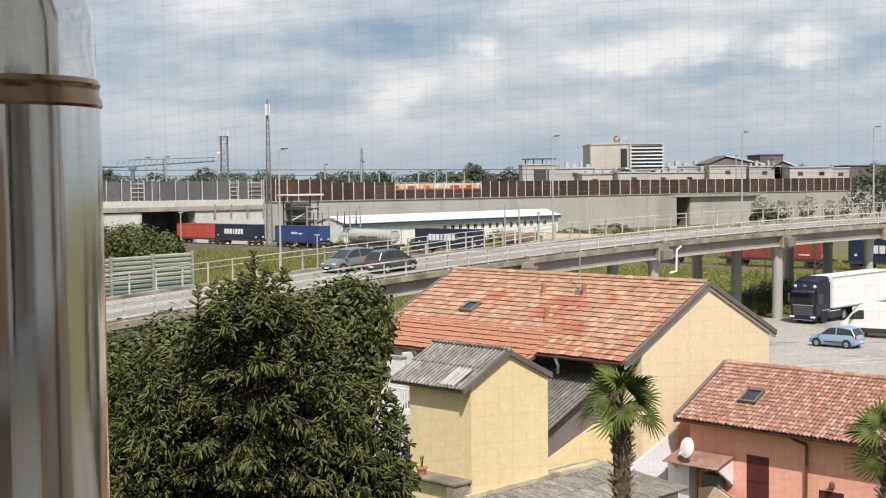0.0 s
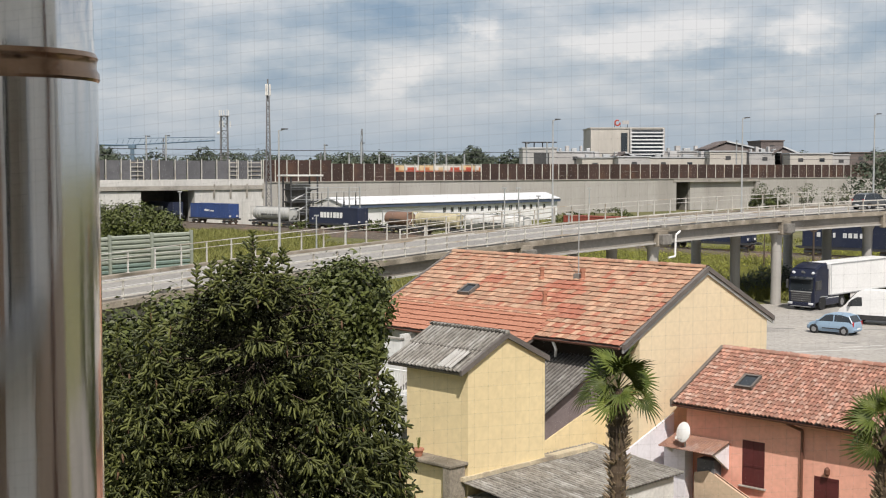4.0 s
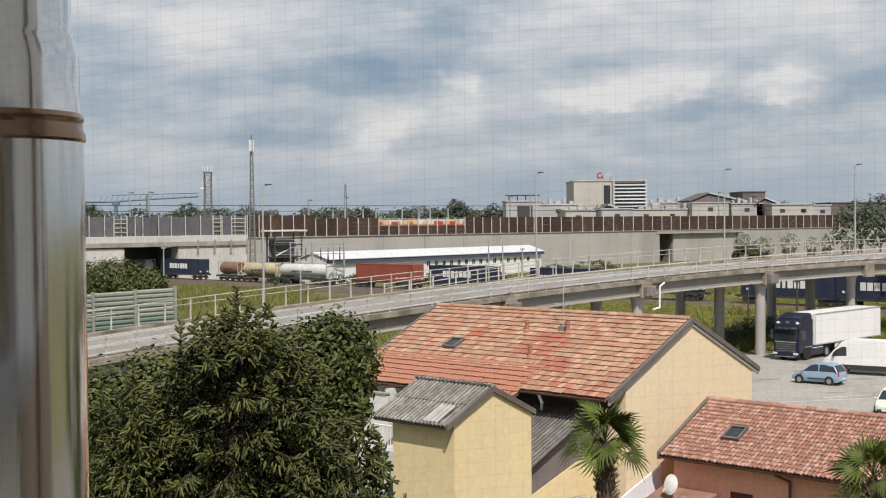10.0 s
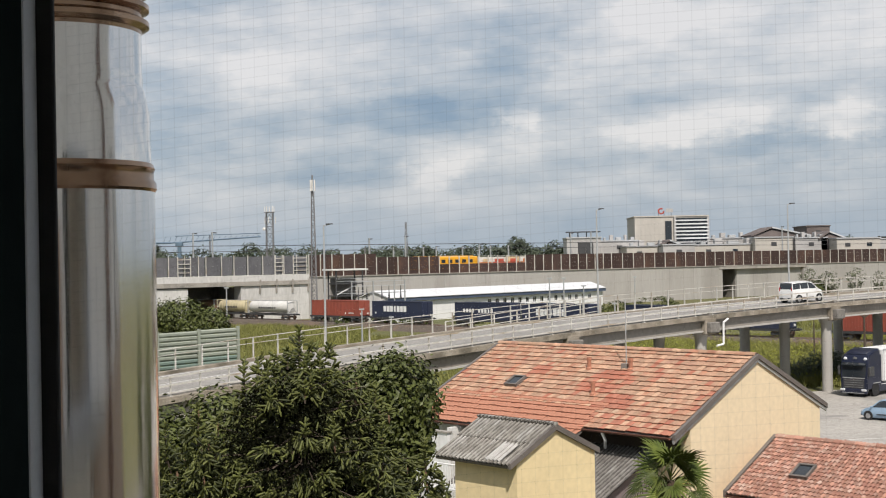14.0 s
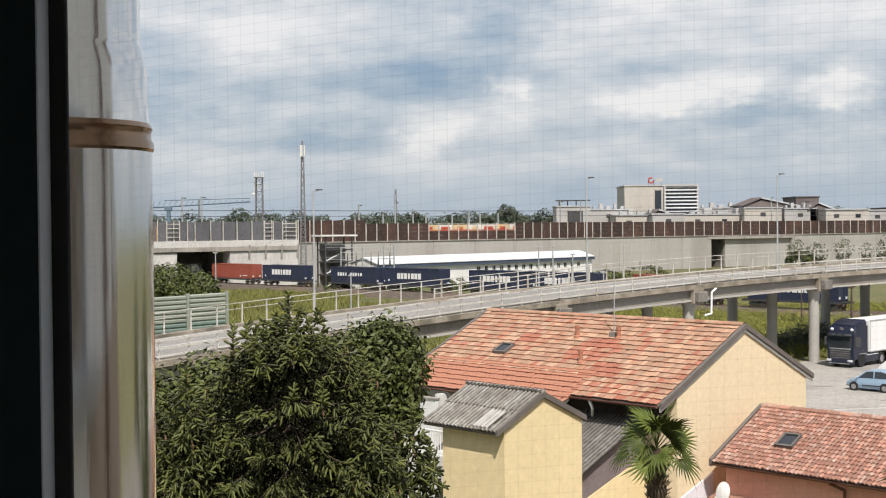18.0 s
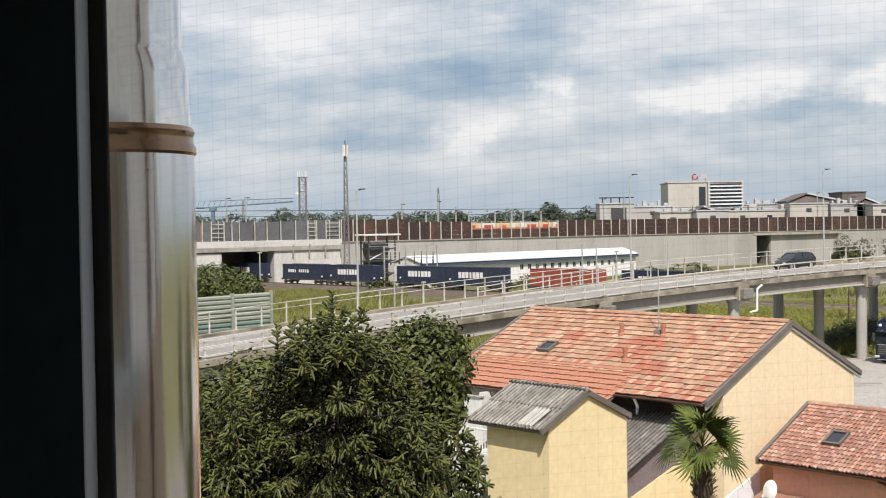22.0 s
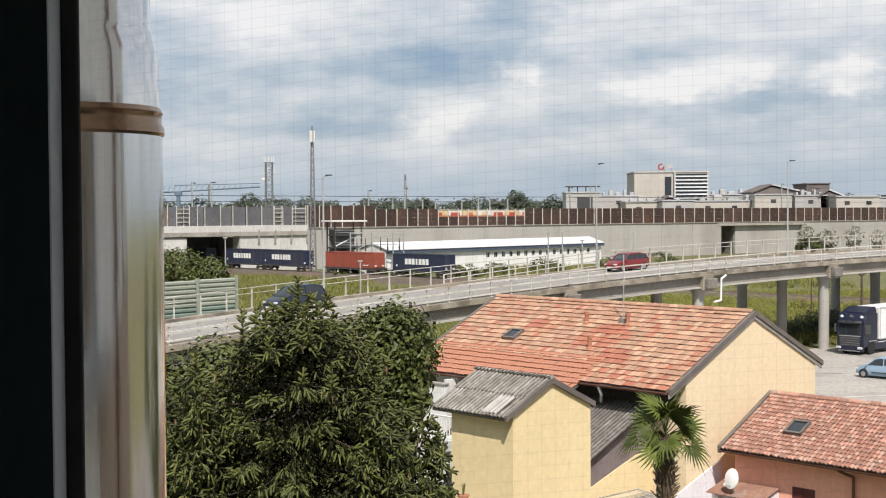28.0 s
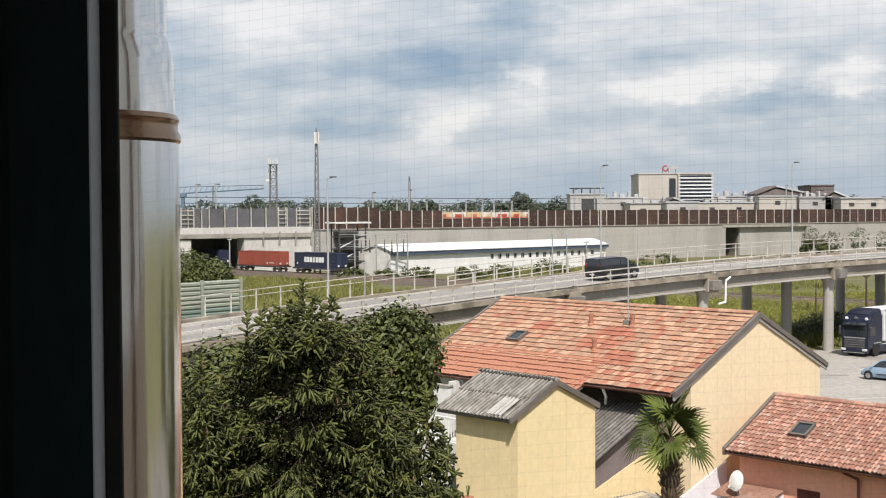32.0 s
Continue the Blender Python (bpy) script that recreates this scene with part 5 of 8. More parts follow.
def fingers(P, D, L, rng, r=0.024):
    """Drooping fingers of twig: four-sided tapered shapes along each direction."""
    n = len(P)
    s = np.cross(D, np.tile([0.13, 0.21, 0.97], (n, 1)))
    s /= np.linalg.norm(s, axis=1)[:, None] + 1e-9
    t = np.cross(D, s)
    V = []
    rr = (0.8 + 0.4 * rng.random(n))[:, None] * r
    for u, k in ((0.0, 0.75), (0.8, 1.0), (1.0, 0.3)):
        c = P + D * (L * u)[:, None]
        c[:, 2] -= 0.9 * (u * L) ** 2
        for i in range(4):
            a = 2 * math.pi * i / 4
            V.append(c + (s * math.cos(a) + t * math.sin(a)) * rr * k)
    V = np.stack(V, 1).reshape(-1, 3)
    base = np.arange(n)[:, None] * 12
    quads = np.array([(q * 4 + i, q * 4 + (i + 1) % 4, q * 4 + 4 + (i + 1) % 4, q * 4 + 4 + i) for q in range(2) for i in range(4)])
    F = (base[:, :, None] + quads[None]).reshape(-1, 4)
    return V, F


def spruce(name, base, top, rmax, label, seed=3):
    rng = np.random.default_rng(seed)
    x0, y0, z0 = base
    tr = thing(name, pose(x0, y0, z0), label, "tree")
    h = top - z0
    bm = bmesh.new()
    rod(bm, (0, 0, 0), (0, 0, h * 0.6), 0.20, 0.11, n=10)
    rod(bm, (0, 0, h * 0.6), (0, 0, h - 0.05), 0.11, 0.015, n=8)
    part("trunk", bm, M["bark"], tr, smooth=True)
    twP, twD, twL, tip = [], [], [], []
    limb = bmesh.new()
    UP = np.array([0.0, 0.0, 1.0])

    def unit(v):
        return v / (np.linalg.norm(v) + 1e-9)

    def finger(p, d, ln, out_):
        twP.append(p); twD.append(unit(d)); twL.append(ln); tip.append(out_)

    def leader(x, y, zt, ln):
        """An upright shoot with whorls of short rising twigs."""
        rod(limb, (x, y, zt - ln), (x, y, zt - 0.1), 0.02, 0.008, n=5, caps=False)
        n = int(ln / 0.075)
        for i in range(n):
            zz = zt - 0.06 - i * 0.075
            for k in range(4):
                a = rng.random() * 6.283
                finger(np.array([x, y, zz]), np.array([math.cos(a), math.sin(a), 0.9 - 0.5 * i / n + rng.normal() * 0.25]), 0.08 + (0.10 + 0.16 * i / n) * rng.random(), True)
        finger(np.array([x, y, zt - 0.25]), UP + rng.normal(size=3) * 0.06, 0.25, True)

    z = h - 0.55
    while z > 3.4:
        dz = h - z
        nb = 3 if dz < 0.8 else (5 if dz < 1.3 else 9)
        R = max(0.12 + 0.27 * dz, 1.04 * rmax * (1 - math.exp(-(max(0.0, dz - 0.45) / 1.9) ** 1.35)))
        a0 = rng.random() * 6.28
        for k in range(nb):
            a = a0 + k * 2 * math.pi / nb + rng.normal() * 0.35
            r = R * (0.62 + 0.46 * rng.random())
            zb = z + rng.normal() * 0.12
            sag = min(1.0, max(0.0, rng.normal() * 0.3 + 0.48 + 0.12 * dz)) * min(1.0, dz / 1.6)
            if dz > 1.3 and rng.random() < 0.15:
                continue
            rise = 0.8 * max(0.0, 1 - dz / 2.2) + 0.10 - 0.42 * sag * min(1.0, dz / 2.0)
            n = max(2, int(r / 0.13))
            out = np.array([math.cos(a), math.sin(a), 0])
            side = np.array([-math.sin(a), math.cos(a), 0])
            bend = rng.normal() * 0.25
            pts = []
            for i in range(n + 1):
                u = i / n
                zz = zb + r * (rise * u - 0.25 * u * (1 - u)) + 0.22 * r * max(0, u - 0.65) * (1.2 - sag)
                pts.append(out * r * u + side * bend * r * u * u + np.array([0, 0, zz]) + rng.normal(size=3) * 0.02)
            if n > 3:
                rod(limb, pts[0], pts[n // 2], 0.022 + 0.008 * r, 0.015, n=4, caps=False)
                rod(limb, pts[n // 2], pts[-1], 0.015, 0.005, n=4, caps=False)
            fwd = unit(pts[-1] - pts[n // 2])
            for i in range(1, n + 1):
                u = i / n
                if u < 0.40 and dz > 1.6:
                    continue
                for q in range(3 if u < 0.9 else 2):
                    ph = rng.normal() * 0.6 + (0 if rng.random() < 0.5 else math.pi)
                    bl = (0.10 + 0.42 * (1.05 - u) * min(1.0, dz / 1.5)) * (0.5 + 0.8 * rng.random())
                    bd = unit(fwd * (0.45 + 0.4 * rng.random()) + side * math.cos(ph) * 0.9 + UP * (math.sin(ph) * 0.5 + 0.12 - 0.95 * sag))
                    m = max(1, int(bl / 0.10))
                    turn = unit(np.cross(bd, UP))
                    for w in range(m):
                        v = (w + 0.6) / m
                        p = pts[i] + bd * bl * v - UP * 0.35 * sag * (bl * v) ** 2
                        sg = 1 if (w + q) % 2 else -1
                        droop = 0.30 - 2.0 * sag * rng.random() + rng.normal() * 0.25
                        finger(p + rng.normal(size=3) * 0.02, bd * (0.5 + 0.4 * rng.random()) + turn * sg * (0.35 + 0.5 * rng.random()) + UP * droop + rng.normal(size=3) * 0.22, 0.09 + 0.13 * rng.random(), u > 0.5 and rng.random() < 0.6)
                    finger(pts[i] + bd * bl * 0.9, bd + UP * (0.25 - 0.6 * sag) + rng.normal(size=3) * 0.2, 0.12 + 0.10 * rng.random(), u > 0.4)
            for q in range(3):
                finger(pts[-1], fwd + UP * 0.25 + rng.normal(size=3) * 0.35, 0.15 + 0.08 * rng.random(), True)
            if 0.6 < dz < 2.6 and r > 0.75 * R and rng.random() < 0.45:
                leader(*(pts[-1] + np.array([0, 0, 0.22 + 0.14 * rng.random()])), 0.32 + 0.2 * rng.random())
        z -= 0.16 if dz < 1.2 else 0.15 + 0.05 * rng.random()
    leader(0.0, 0.0, h, 1.15)
    for x, y, dz, ln in ((-1.05, -0.25, 0.62, 0.75), (-0.72, 0.2, 0.72, 0.6), (-0.45, -0.3, 0.75, 0.6), (0.42, -0.2, 0.52, 0.6)):
        leader(x, y, h - dz, ln)
    # limbs that turn up at their ends and carry a narrow crown of their own
    for x, y, zt, ln, rr in ((2.45, -0.5, h - 2.15, 4.2, 0.55), (2.75, -0.1, h - 2.9, 3.4, 0.38), (-2.5, -0.7, h - 1.75, 4.0, 0.8), (-1.75, -1.2, h - 1.35, 3.6, 0.7), (1.7, -1.3, h - 1.75, 3.6, 0.7)):
        rod(limb, (0, 0, zt - ln * 0.8), (x * 0.8, y * 0.8, zt - ln * 0.75), 0.05, 0.03, n=5, caps=False)
        rod(limb, (x * 0.8, y * 0.8, zt - ln * 0.75), (x, y, zt - 0.6), 0.03, 0.012, n=5, caps=False)
        leader(x, y, zt, 0.8)
        zz = zt - 0.5
        while zz > zt - ln:
            rw = rr * min(1.0, (zt - zz) / 1.6)
            for k in range(6):
                a = rng.random() * 6.283
                out = np.array([math.cos(a), math.sin(a), 0.0])
                n = max(1, int(rw / 0.10))
                for i in range(n):
                    p = np.array([x, y, zz]) + out * rw * (i + 1) / n + UP * (0.12 * rw - 0.45 * rw * ((i + 1) / n) ** 2) + rng.normal(size=3) * 0.05
                    for q in range(3):
                        finger(p, out * 0.5 + rng.normal(size=3) * 0.5 - UP * (0.9 * rng.random() * min(1.0, zt - zz) - 0.2), 0.10 + 0.12 * rng.random(), rng.random() < 0.6)
            zz -= 0.17
    part("branch_frame", limb, M["bark"], tr)
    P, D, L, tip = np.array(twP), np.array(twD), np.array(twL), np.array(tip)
    # inner fingers take the shaded tone, outer ones the lit tone
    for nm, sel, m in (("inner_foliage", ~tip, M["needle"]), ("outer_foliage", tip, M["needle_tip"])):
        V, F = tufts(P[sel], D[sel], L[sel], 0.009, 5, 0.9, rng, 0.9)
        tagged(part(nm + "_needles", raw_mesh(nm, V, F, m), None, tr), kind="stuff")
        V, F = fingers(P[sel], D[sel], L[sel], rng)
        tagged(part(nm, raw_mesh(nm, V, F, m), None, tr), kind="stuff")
    # near-black brush that closes the crown, standing in for its inner shade
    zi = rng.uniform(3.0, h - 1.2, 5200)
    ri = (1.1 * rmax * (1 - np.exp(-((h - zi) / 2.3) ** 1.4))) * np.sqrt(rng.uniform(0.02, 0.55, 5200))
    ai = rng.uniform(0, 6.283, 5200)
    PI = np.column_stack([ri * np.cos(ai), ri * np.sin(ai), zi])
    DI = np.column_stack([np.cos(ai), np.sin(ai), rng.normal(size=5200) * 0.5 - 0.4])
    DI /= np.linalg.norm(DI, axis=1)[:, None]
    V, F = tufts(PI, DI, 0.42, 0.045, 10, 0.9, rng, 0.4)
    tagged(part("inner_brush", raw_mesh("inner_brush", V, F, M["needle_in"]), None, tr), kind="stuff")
    # hanging brown cones
    bm = bmesh.new()
    idx = rng.choice(len(P), 420, replace=False)
    for i in idx:
        if np.hypot(P[i][0], P[i][1]) < 0.8 * rmax * (1 - math.exp(-((h - P[i][2]) / 2.2) ** 1.4)):
            continue
        p = Vector(P[i]) + Vector((0, 0, -0.06))
        rod(bm, p, p + Vector((0.01, 0, -0.075)), 0.012, 0.026, n=6)
        rod(bm, p + Vector((0.01, 0, -0.075)), p + Vector((0.012, 0, -0.16)), 0.026, 0.008, n=6)
    tagged(part("cone_cluster", bm, M["cone"], tr, "hanging brown cones"), kind="stuff")
    return tr


def leaf_cloud(blobs, n, size, rng, flat=0.0):
    """Leaves as folded diamonds in clumps: blobs are (x, y, z, rx, ry, rz)."""
    B = np.array(blobs)
    vol = B[:, 3] * B[:, 4] + B[:, 3] * B[:, 5]
    which = rng.choice(len(B), n, p=vol / vol.sum())
    d = rng.normal(size=(n, 3))
    d /= np.linalg.norm(d, axis=1)[:, None]
    nclump = max(8, n // 45)
    cl = rng.normal(size=(nclump, 3))
    cl /= np.linalg.norm(cl, axis=1)[:, None]
    pick = rng.integers(0, nclump, n)
    dd = cl[pick] + rng.normal(size=(n, 3)) * 0.13
    r = (0.80 + 0.26 * rng.random(nclump))[pick] * (1 - 0.22 * rng.random(n) ** 2)
    C = B[which, :3] + dd * r[:, None] * B[which, 3:]
    nrm = d * 0.7 + dd * 0.6 + np.array([0, 0, 0.45])
    nrm /= np.linalg.norm(nrm, axis=1)[:, None]
    t1 = np.cross(nrm, rng.normal(size=(n, 3)))
    t1 /= np.linalg.norm(t1, axis=1)[:, None]
    t2 = np.cross(nrm, t1)
    s = (size * (0.6 + 0.8 * rng.random(n)))[:, None]
    V = np.stack([C - t1 * s, C - t2 * s * 0.5 + nrm * s * 0.15, C + t1 * s, C + t2 * s * 0.5 + nrm * s * 0.15], 1).reshape(-1, 3)
    k = np.arange(n)[:, None] * 4
    F = np.concatenate([k + np.array([0, 1, 2]), k + np.array([0, 2, 3])])
    return V, F


def leafy(name, base, blobs, n, size, label, m, trunk=0.18, seed=1, category="tree"):
    rng = np.random.default_rng(seed)
    tr = thing(name, pose(*base), label, category)
    bm = bmesh.new()
    top = max(b[2] for b in blobs)
    low = min(b[2] - b[5] for b in blobs)
    mx = sum(b[0] for b in blobs) / len(blobs)
    my = sum(b[1] for b in blobs) / len(blobs)
    fork = max(0.3, min(low, top * 0.5))
    rod(bm, (mx, my, 0), (mx, my, fork), trunk, trunk * 0.7, n=8)
    for b in blobs:
        rod(bm, (mx, my, fork), (b[0], b[1], b[2]), trunk * 0.5, trunk * 0.15, n=6)
        for k in range(4):
            d = rng.normal(size=3)
            d /= np.linalg.norm(d)
            rod(bm, (b[0], b[1], b[2]), (b[0] + d[0] * b[3] * 0.8, b[1] + d[1] * b[4] * 0.8, b[2] + abs(d[2]) * b[5] * 0.8), trunk * 0.16, trunk * 0.04, n=5)
    part("trunk", bm, M["bark"], tr, smooth=True)
    V, F = leaf_cloud(blobs, n, size, rng)
    tagged(part("crown", raw_mesh("crown", V, F, m), None, tr), kind="stuff")
    return tr


spruce("spruce", (-3.72, 25.0, 0), 11.08, 3.05, "tall dark green spruce with drooping branches and brown cones")
leafy("broadleaf_tree", (-2.6, 35.0, 0), [(0.1, 0, 8.6, 1.1, 1.1, 1.2), (-0.9, -0.3, 8.1, 1.3, 1.1, 1.35), (-1.2, 0.3, 6.8, 1.6, 1.4, 1.5), (0.35, 0, 7.5, 0.7, 0.9, 0.9), (-2.2, 0.2, 7.8, 1.2, 1.1, 1.2), (-3.4, 0.3, 7.6, 1.1, 1.0, 1.3)], 34000, 0.085, "dense green broadleaf tree beside the yellow house", M["leaf"], seed=5)
leafy("laurel_tree", (-7.2, 29.5, 0), [(-0.3, 0, 7.6, 1.2, 1.0, 1.3), (0.9, 0.2, 8.1, 1.0, 1.0, 1.2), (-1.3, 0.3, 6.4, 1.2, 1.0, 1.4), (0.3, -0.2, 6.0, 1.5, 1.1, 1.6), (-0.6, 0, 4.4, 1.6, 1.2, 1.5), (-2.4, 0.2, 7.0, 1.0, 0.9, 1.4), (1.6, 0.5, 7.0, 1.0, 1.0, 1.4), (-1.4, 0.4, 8.0, 0.9, 0.9, 0.9), (-3.0, 0.3, 5.4, 1.2, 1.0, 1.5)], 44000, 0.085, "glossy green laurel tree behind the spruce", M["leaf"], seed=6)
leafy("hedge_tree", (-36.5, 150, 0), [(-4, 0, 5.4, 3.0, 3, 2.6), (0, 0, 5.8, 2.8, 3, 2.4), (3.6, 0, 5.0, 2.4, 2.5, 2.2), (-8, 0, 5.0, 3, 3, 2.6), (1.5, -1, 3.0, 4, 3, 2.4), (-4, -1, 3.0, 4, 3, 2.4)], 30000, 0.20, "round green bushes beside the railway", M["leaf"], seed=7, category="bush")
# growth round the white shed and behind the bridge
for i, (x, y, r, hh) in enumerate(((-14, 243, 3.0, 2.2), (-4, 246, 2.6, 1.9), (2, 254, 3.2, 1.8), (12, 262, 3.5, 2.3), (-26, 238, 2.5, 1.8), (28, 282, 4, 2.0), (38, 292, 4.5, 2.4), (-20, 240, 2.2, 1.6))):
    leafy("shrub", (x, y, 0), [(0, 0, hh * 0.6, r, r * 0.7, hh * 0.7), (r * 0.7, 0, hh * 0.4, r * 0.6, r * 0.5, hh * 0.5)], 1500, 0.22, "rough green shrub growing by the shed", M["leaf"], 0.08, 20 + i, "shrub")
grey_leaf = mat("grey_green_leaf", (0.085, 0.095, 0.055), (0.13, 0.14, 0.09), scale=1, rand=0.4, island=True, bump=0)
leafy("olive_shrub", (41.8, 150.5, 0), [(-2.2, 0, 8.9, 1.5, 1.3, 1.2), (1.0, 0, 9.3, 1.2, 1.2, 1.2), (3.6, 0, 9.0, 0.9, 1.0, 1.1), (5.6, 0.5, 9.2, 0.9, 1.0, 1.0), (8.0, 0.5, 9.0, 0.8, 1.0, 1.1), (-4.4, 0, 9.2, 1.4, 1.2, 1.3)], 2300, 0.13, "pale grey-green trees rising behind the bridge", grey_leaf, 0.15, 41)
leafy("oak_tree", (60, 152, 0), [(0, 0, 9.6, 3.8, 3, 2.8), (4, 1, 10.2, 3.6, 3, 3.0), (8, 2, 9.6, 3.6, 3, 2.8), (-2.4, 0, 8.4, 2.2, 2, 2.0)], 18000, 0.22, "dark green tree beyond the bridge", M["leaf"], 0.3, 42)
# bushes added to darken the band of shadow under the bridge
leafy("shade_bush", (28.6, 121.6, 0), [(0, 0, 1.0, 1.6, 1.2, 1.1), (1.9, 2.0, 1.2, 1.6, 1.4, 1.2), (3.6, 4.2, 1.3, 1.6, 1.4, 1.4), (5.2, 6.0, 1.4, 1.6, 1.4, 1.4)], 5200, 0.11, "dark bushes added to deepen the shade under the bridge", M["leaf_far"], 0.06, 44, "bush")
leafy("broom_bush", (38.0, 151, 0), [(0, 0, 8.2, 1.8, 1.5, 1.0)], 1500, 0.15, "low green bush behind the bridge railing", M["leaf"], 0.1, 43, "bush")


def palm(name, base, h, seed, label, nleaf=21, scale=0.95):
    rng = random.Random(seed)
    p = thing(name, pose(*base), label, "palm tree")
    bm = bmesh.new()
    prof = []
    for i in range(40):
        u = i / 39
        r = (0.19 + 0.03 * (i % 2) + rng.uniform(-0.01, 0.015) + (0.03 if u > 0.80 else 0)) * (1.15 - 0.2 * u) * (1.0 if u < 0.9 else 1.0 - 6.0 * (u - 0.9))
        prof.append((r, u * (h - 0.15)))
    lathe(bm, prof, 14)
    part("trunk", bm, M["fibre_palm"], p)
    bm = bmesh.new()        # old leaf bases
    for i in range(480):
        a, z = rng.uniform(0, 6.28), rng.uniform(0.4, h - 0.3)
        r = 0.20
        d = Vector((math.cos(a), math.sin(a), rng.uniform(0.5, 1.4)))
        o = Vector((r * math.cos(a), r * math.sin(a), z))
        rod(bm, o, o + d.normalized() * rng.uniform(0.12, 0.26), 0.033, 0.010, n=4)
    tagged(part("leaf_base_stubble", bm, M["palm_base"], p), kind="stuff")
    meshes = []
    for v in range(4):
        bm = bmesh.new()
        pl = (0.50 + 0.10 * v) * scale
        rod(bm, (0, 0, 0), (pl, 0, 0.02), 0.018, 0.011, n=5)
        nb = 19
        tilt = radians(8 + 14 * v)
        for k in range(nb):
            a = radians(-112 + 224 * k / (nb - 1))
            ln = (0.62 + 0.16 * math.cos(a)) * scale * rng.uniform(0.88, 1.06)
            w = 0.043 * scale * (0.75 + 0.25 * math.cos(a))
            o = Vector((pl, 0, 0.02))
            d = Vector((math.cos(a) * math.cos(tilt), math.sin(a), 0.14 * abs(math.sin(a)) - math.cos(a) * math.sin(tilt)))
            sd = Vector((-math.sin(a) * math.cos(tilt), math.cos(a), math.sin(a) * math.sin(tilt)))
            bent = rng.uniform(0.4, 1.5) * (1.3 if v > 1 else 0.7)
            mid = o + d * ln * 0.36
            m2 = o + d * ln * 0.72 + Vector((0, 0, -0.04 * bent))
            tp = o + d * ln * 0.97 + Vector((0, 0, -0.17 * bent))
            up = Vector((0, 0, 0.022))
            vs = [bm.verts.new(x) for x in (o - sd * 0.004, o + sd * 0.004, mid - sd * w, mid + up, mid + sd * w, m2 - sd * w * 0.72, m2 + up * 0.5, m2 + sd * w * 0.72, tp)]
            bm.faces.new((vs[0], vs[3], vs[2]))
            bm.faces.new((vs[1], vs[4], vs[3]))
            bm.faces.new((vs[2], vs[3], vs[6], vs[5]))
            bm.faces.new((vs[3], vs[4], vs[7], vs[6]))
            bm.faces.new((vs[5], vs[6], vs[8]))
            bm.faces.new((vs[6], vs[7], vs[8]))
        me = bpy.data.meshes.new("leaf")
        bm.to_mesh(me)
        bm.free()
        me.materials.append(M["leaf_palm"])
        meshes.append(me)
    for i in range(nleaf):
        u = i / (nleaf - 1)
        el = 80 - 84 * u + rng.uniform(-12, 12)
        a = i * 137.5 + rng.uniform(-14, 14)
        part("leaf", meshes[min(3, int(u * 3.2 + rng.random() * 0.8))], None, p, m=pose(0, 0, h - 0.40 * u) @ pose(0, 0, 0, 0, 0, a) @ pose(0, 0, 0, rng.choice((-1, 1)) * rng.uniform(15, 70) * min(1.0, 0.3 + 2.0 * u), -el, 0) @ Matrix.Scale(rng.uniform(0.80, 1.0), 4))
    for i in range(3):      # flower stalks at the heart
        bm = bmesh.new()
        a = -1.4 + 0.9 * i
        o = Vector((0.12 * math.cos(a), 0.12 * math.sin(a), h - 0.35))
        for k in range(22):
            t0 = o + Vector((math.cos(a), math.sin(a), 0.5)) * rng.uniform(0.1, 0.3)
            d = Vector((math.cos(a) + rng.gauss(0, 0.5), math.sin(a) + rng.gauss(0, 0.5), rng.uniform(-0.5, 0.4))).normalized()
            rod(bm, t0, t0 + d * rng.uniform(0.08, 0.18), 0.010, 0.006, n=4)
        rod(bm, o, o + Vector((math.cos(a), math.sin(a), 0.5)) * 0.3, 0.02, 0.012, n=5)
        part("flower_stalk", bm, M["palm_flower"], p, "pale ochre flower stalk")
    return p


palm("windmill_palm", (4.38, 31.6, 0), 6.95, 3, "windmill palm with fan leaves and a shaggy brown trunk")
palm("windmill_palm", (10.85, 31.0, 0), 6.1, 9, "windmill palm with fan leaves beside the coral house")

# rough growth: weeds, grass and yellow flowers
rng = np.random.default_rng(11)


def blades(name, regions, m, hgt, label, n_each=5, width=0.03, lean=0.45):
    pts = []
    for (x0, x1, y0, y1, n) in regions:
        pts.append(np.column_stack([rng.uniform(x0, x1, n), rng.uniform(y0, y1, n), np.zeros(n)]))
    P = np.repeat(np.concatenate(pts), n_each, axis=0)
    k = len(P)
    keep = np.abs((P[:, 0] + P[:, 1]) * Q - TRACK_T) > 3.0
    P = P[keep]
    k = len(P)
    P[:, :2] += rng.normal(size=(k, 2)) * 0.15
    d = np.column_stack([rng.normal(size=(k, 2)) * lean, np.ones(k)])
    h = (hgt * (0.5 + rng.random(k)))[:, None]
    a = rng.random(k) * 6.28
    s = np.column_stack([np.cos(a), np.sin(a), np.zeros(k)]) * width * (0.6 + rng.random(k))[:, None]
    V = np.stack([P - s, P + s, P + d * h], 1).reshape(-1, 3)
    ob = part(name, raw_mesh(name, V, np.arange(len(V)).reshape(-1, 3), m), None)
    return tagged(ob, label, "vegetation", kind="stuff"), P, d, h


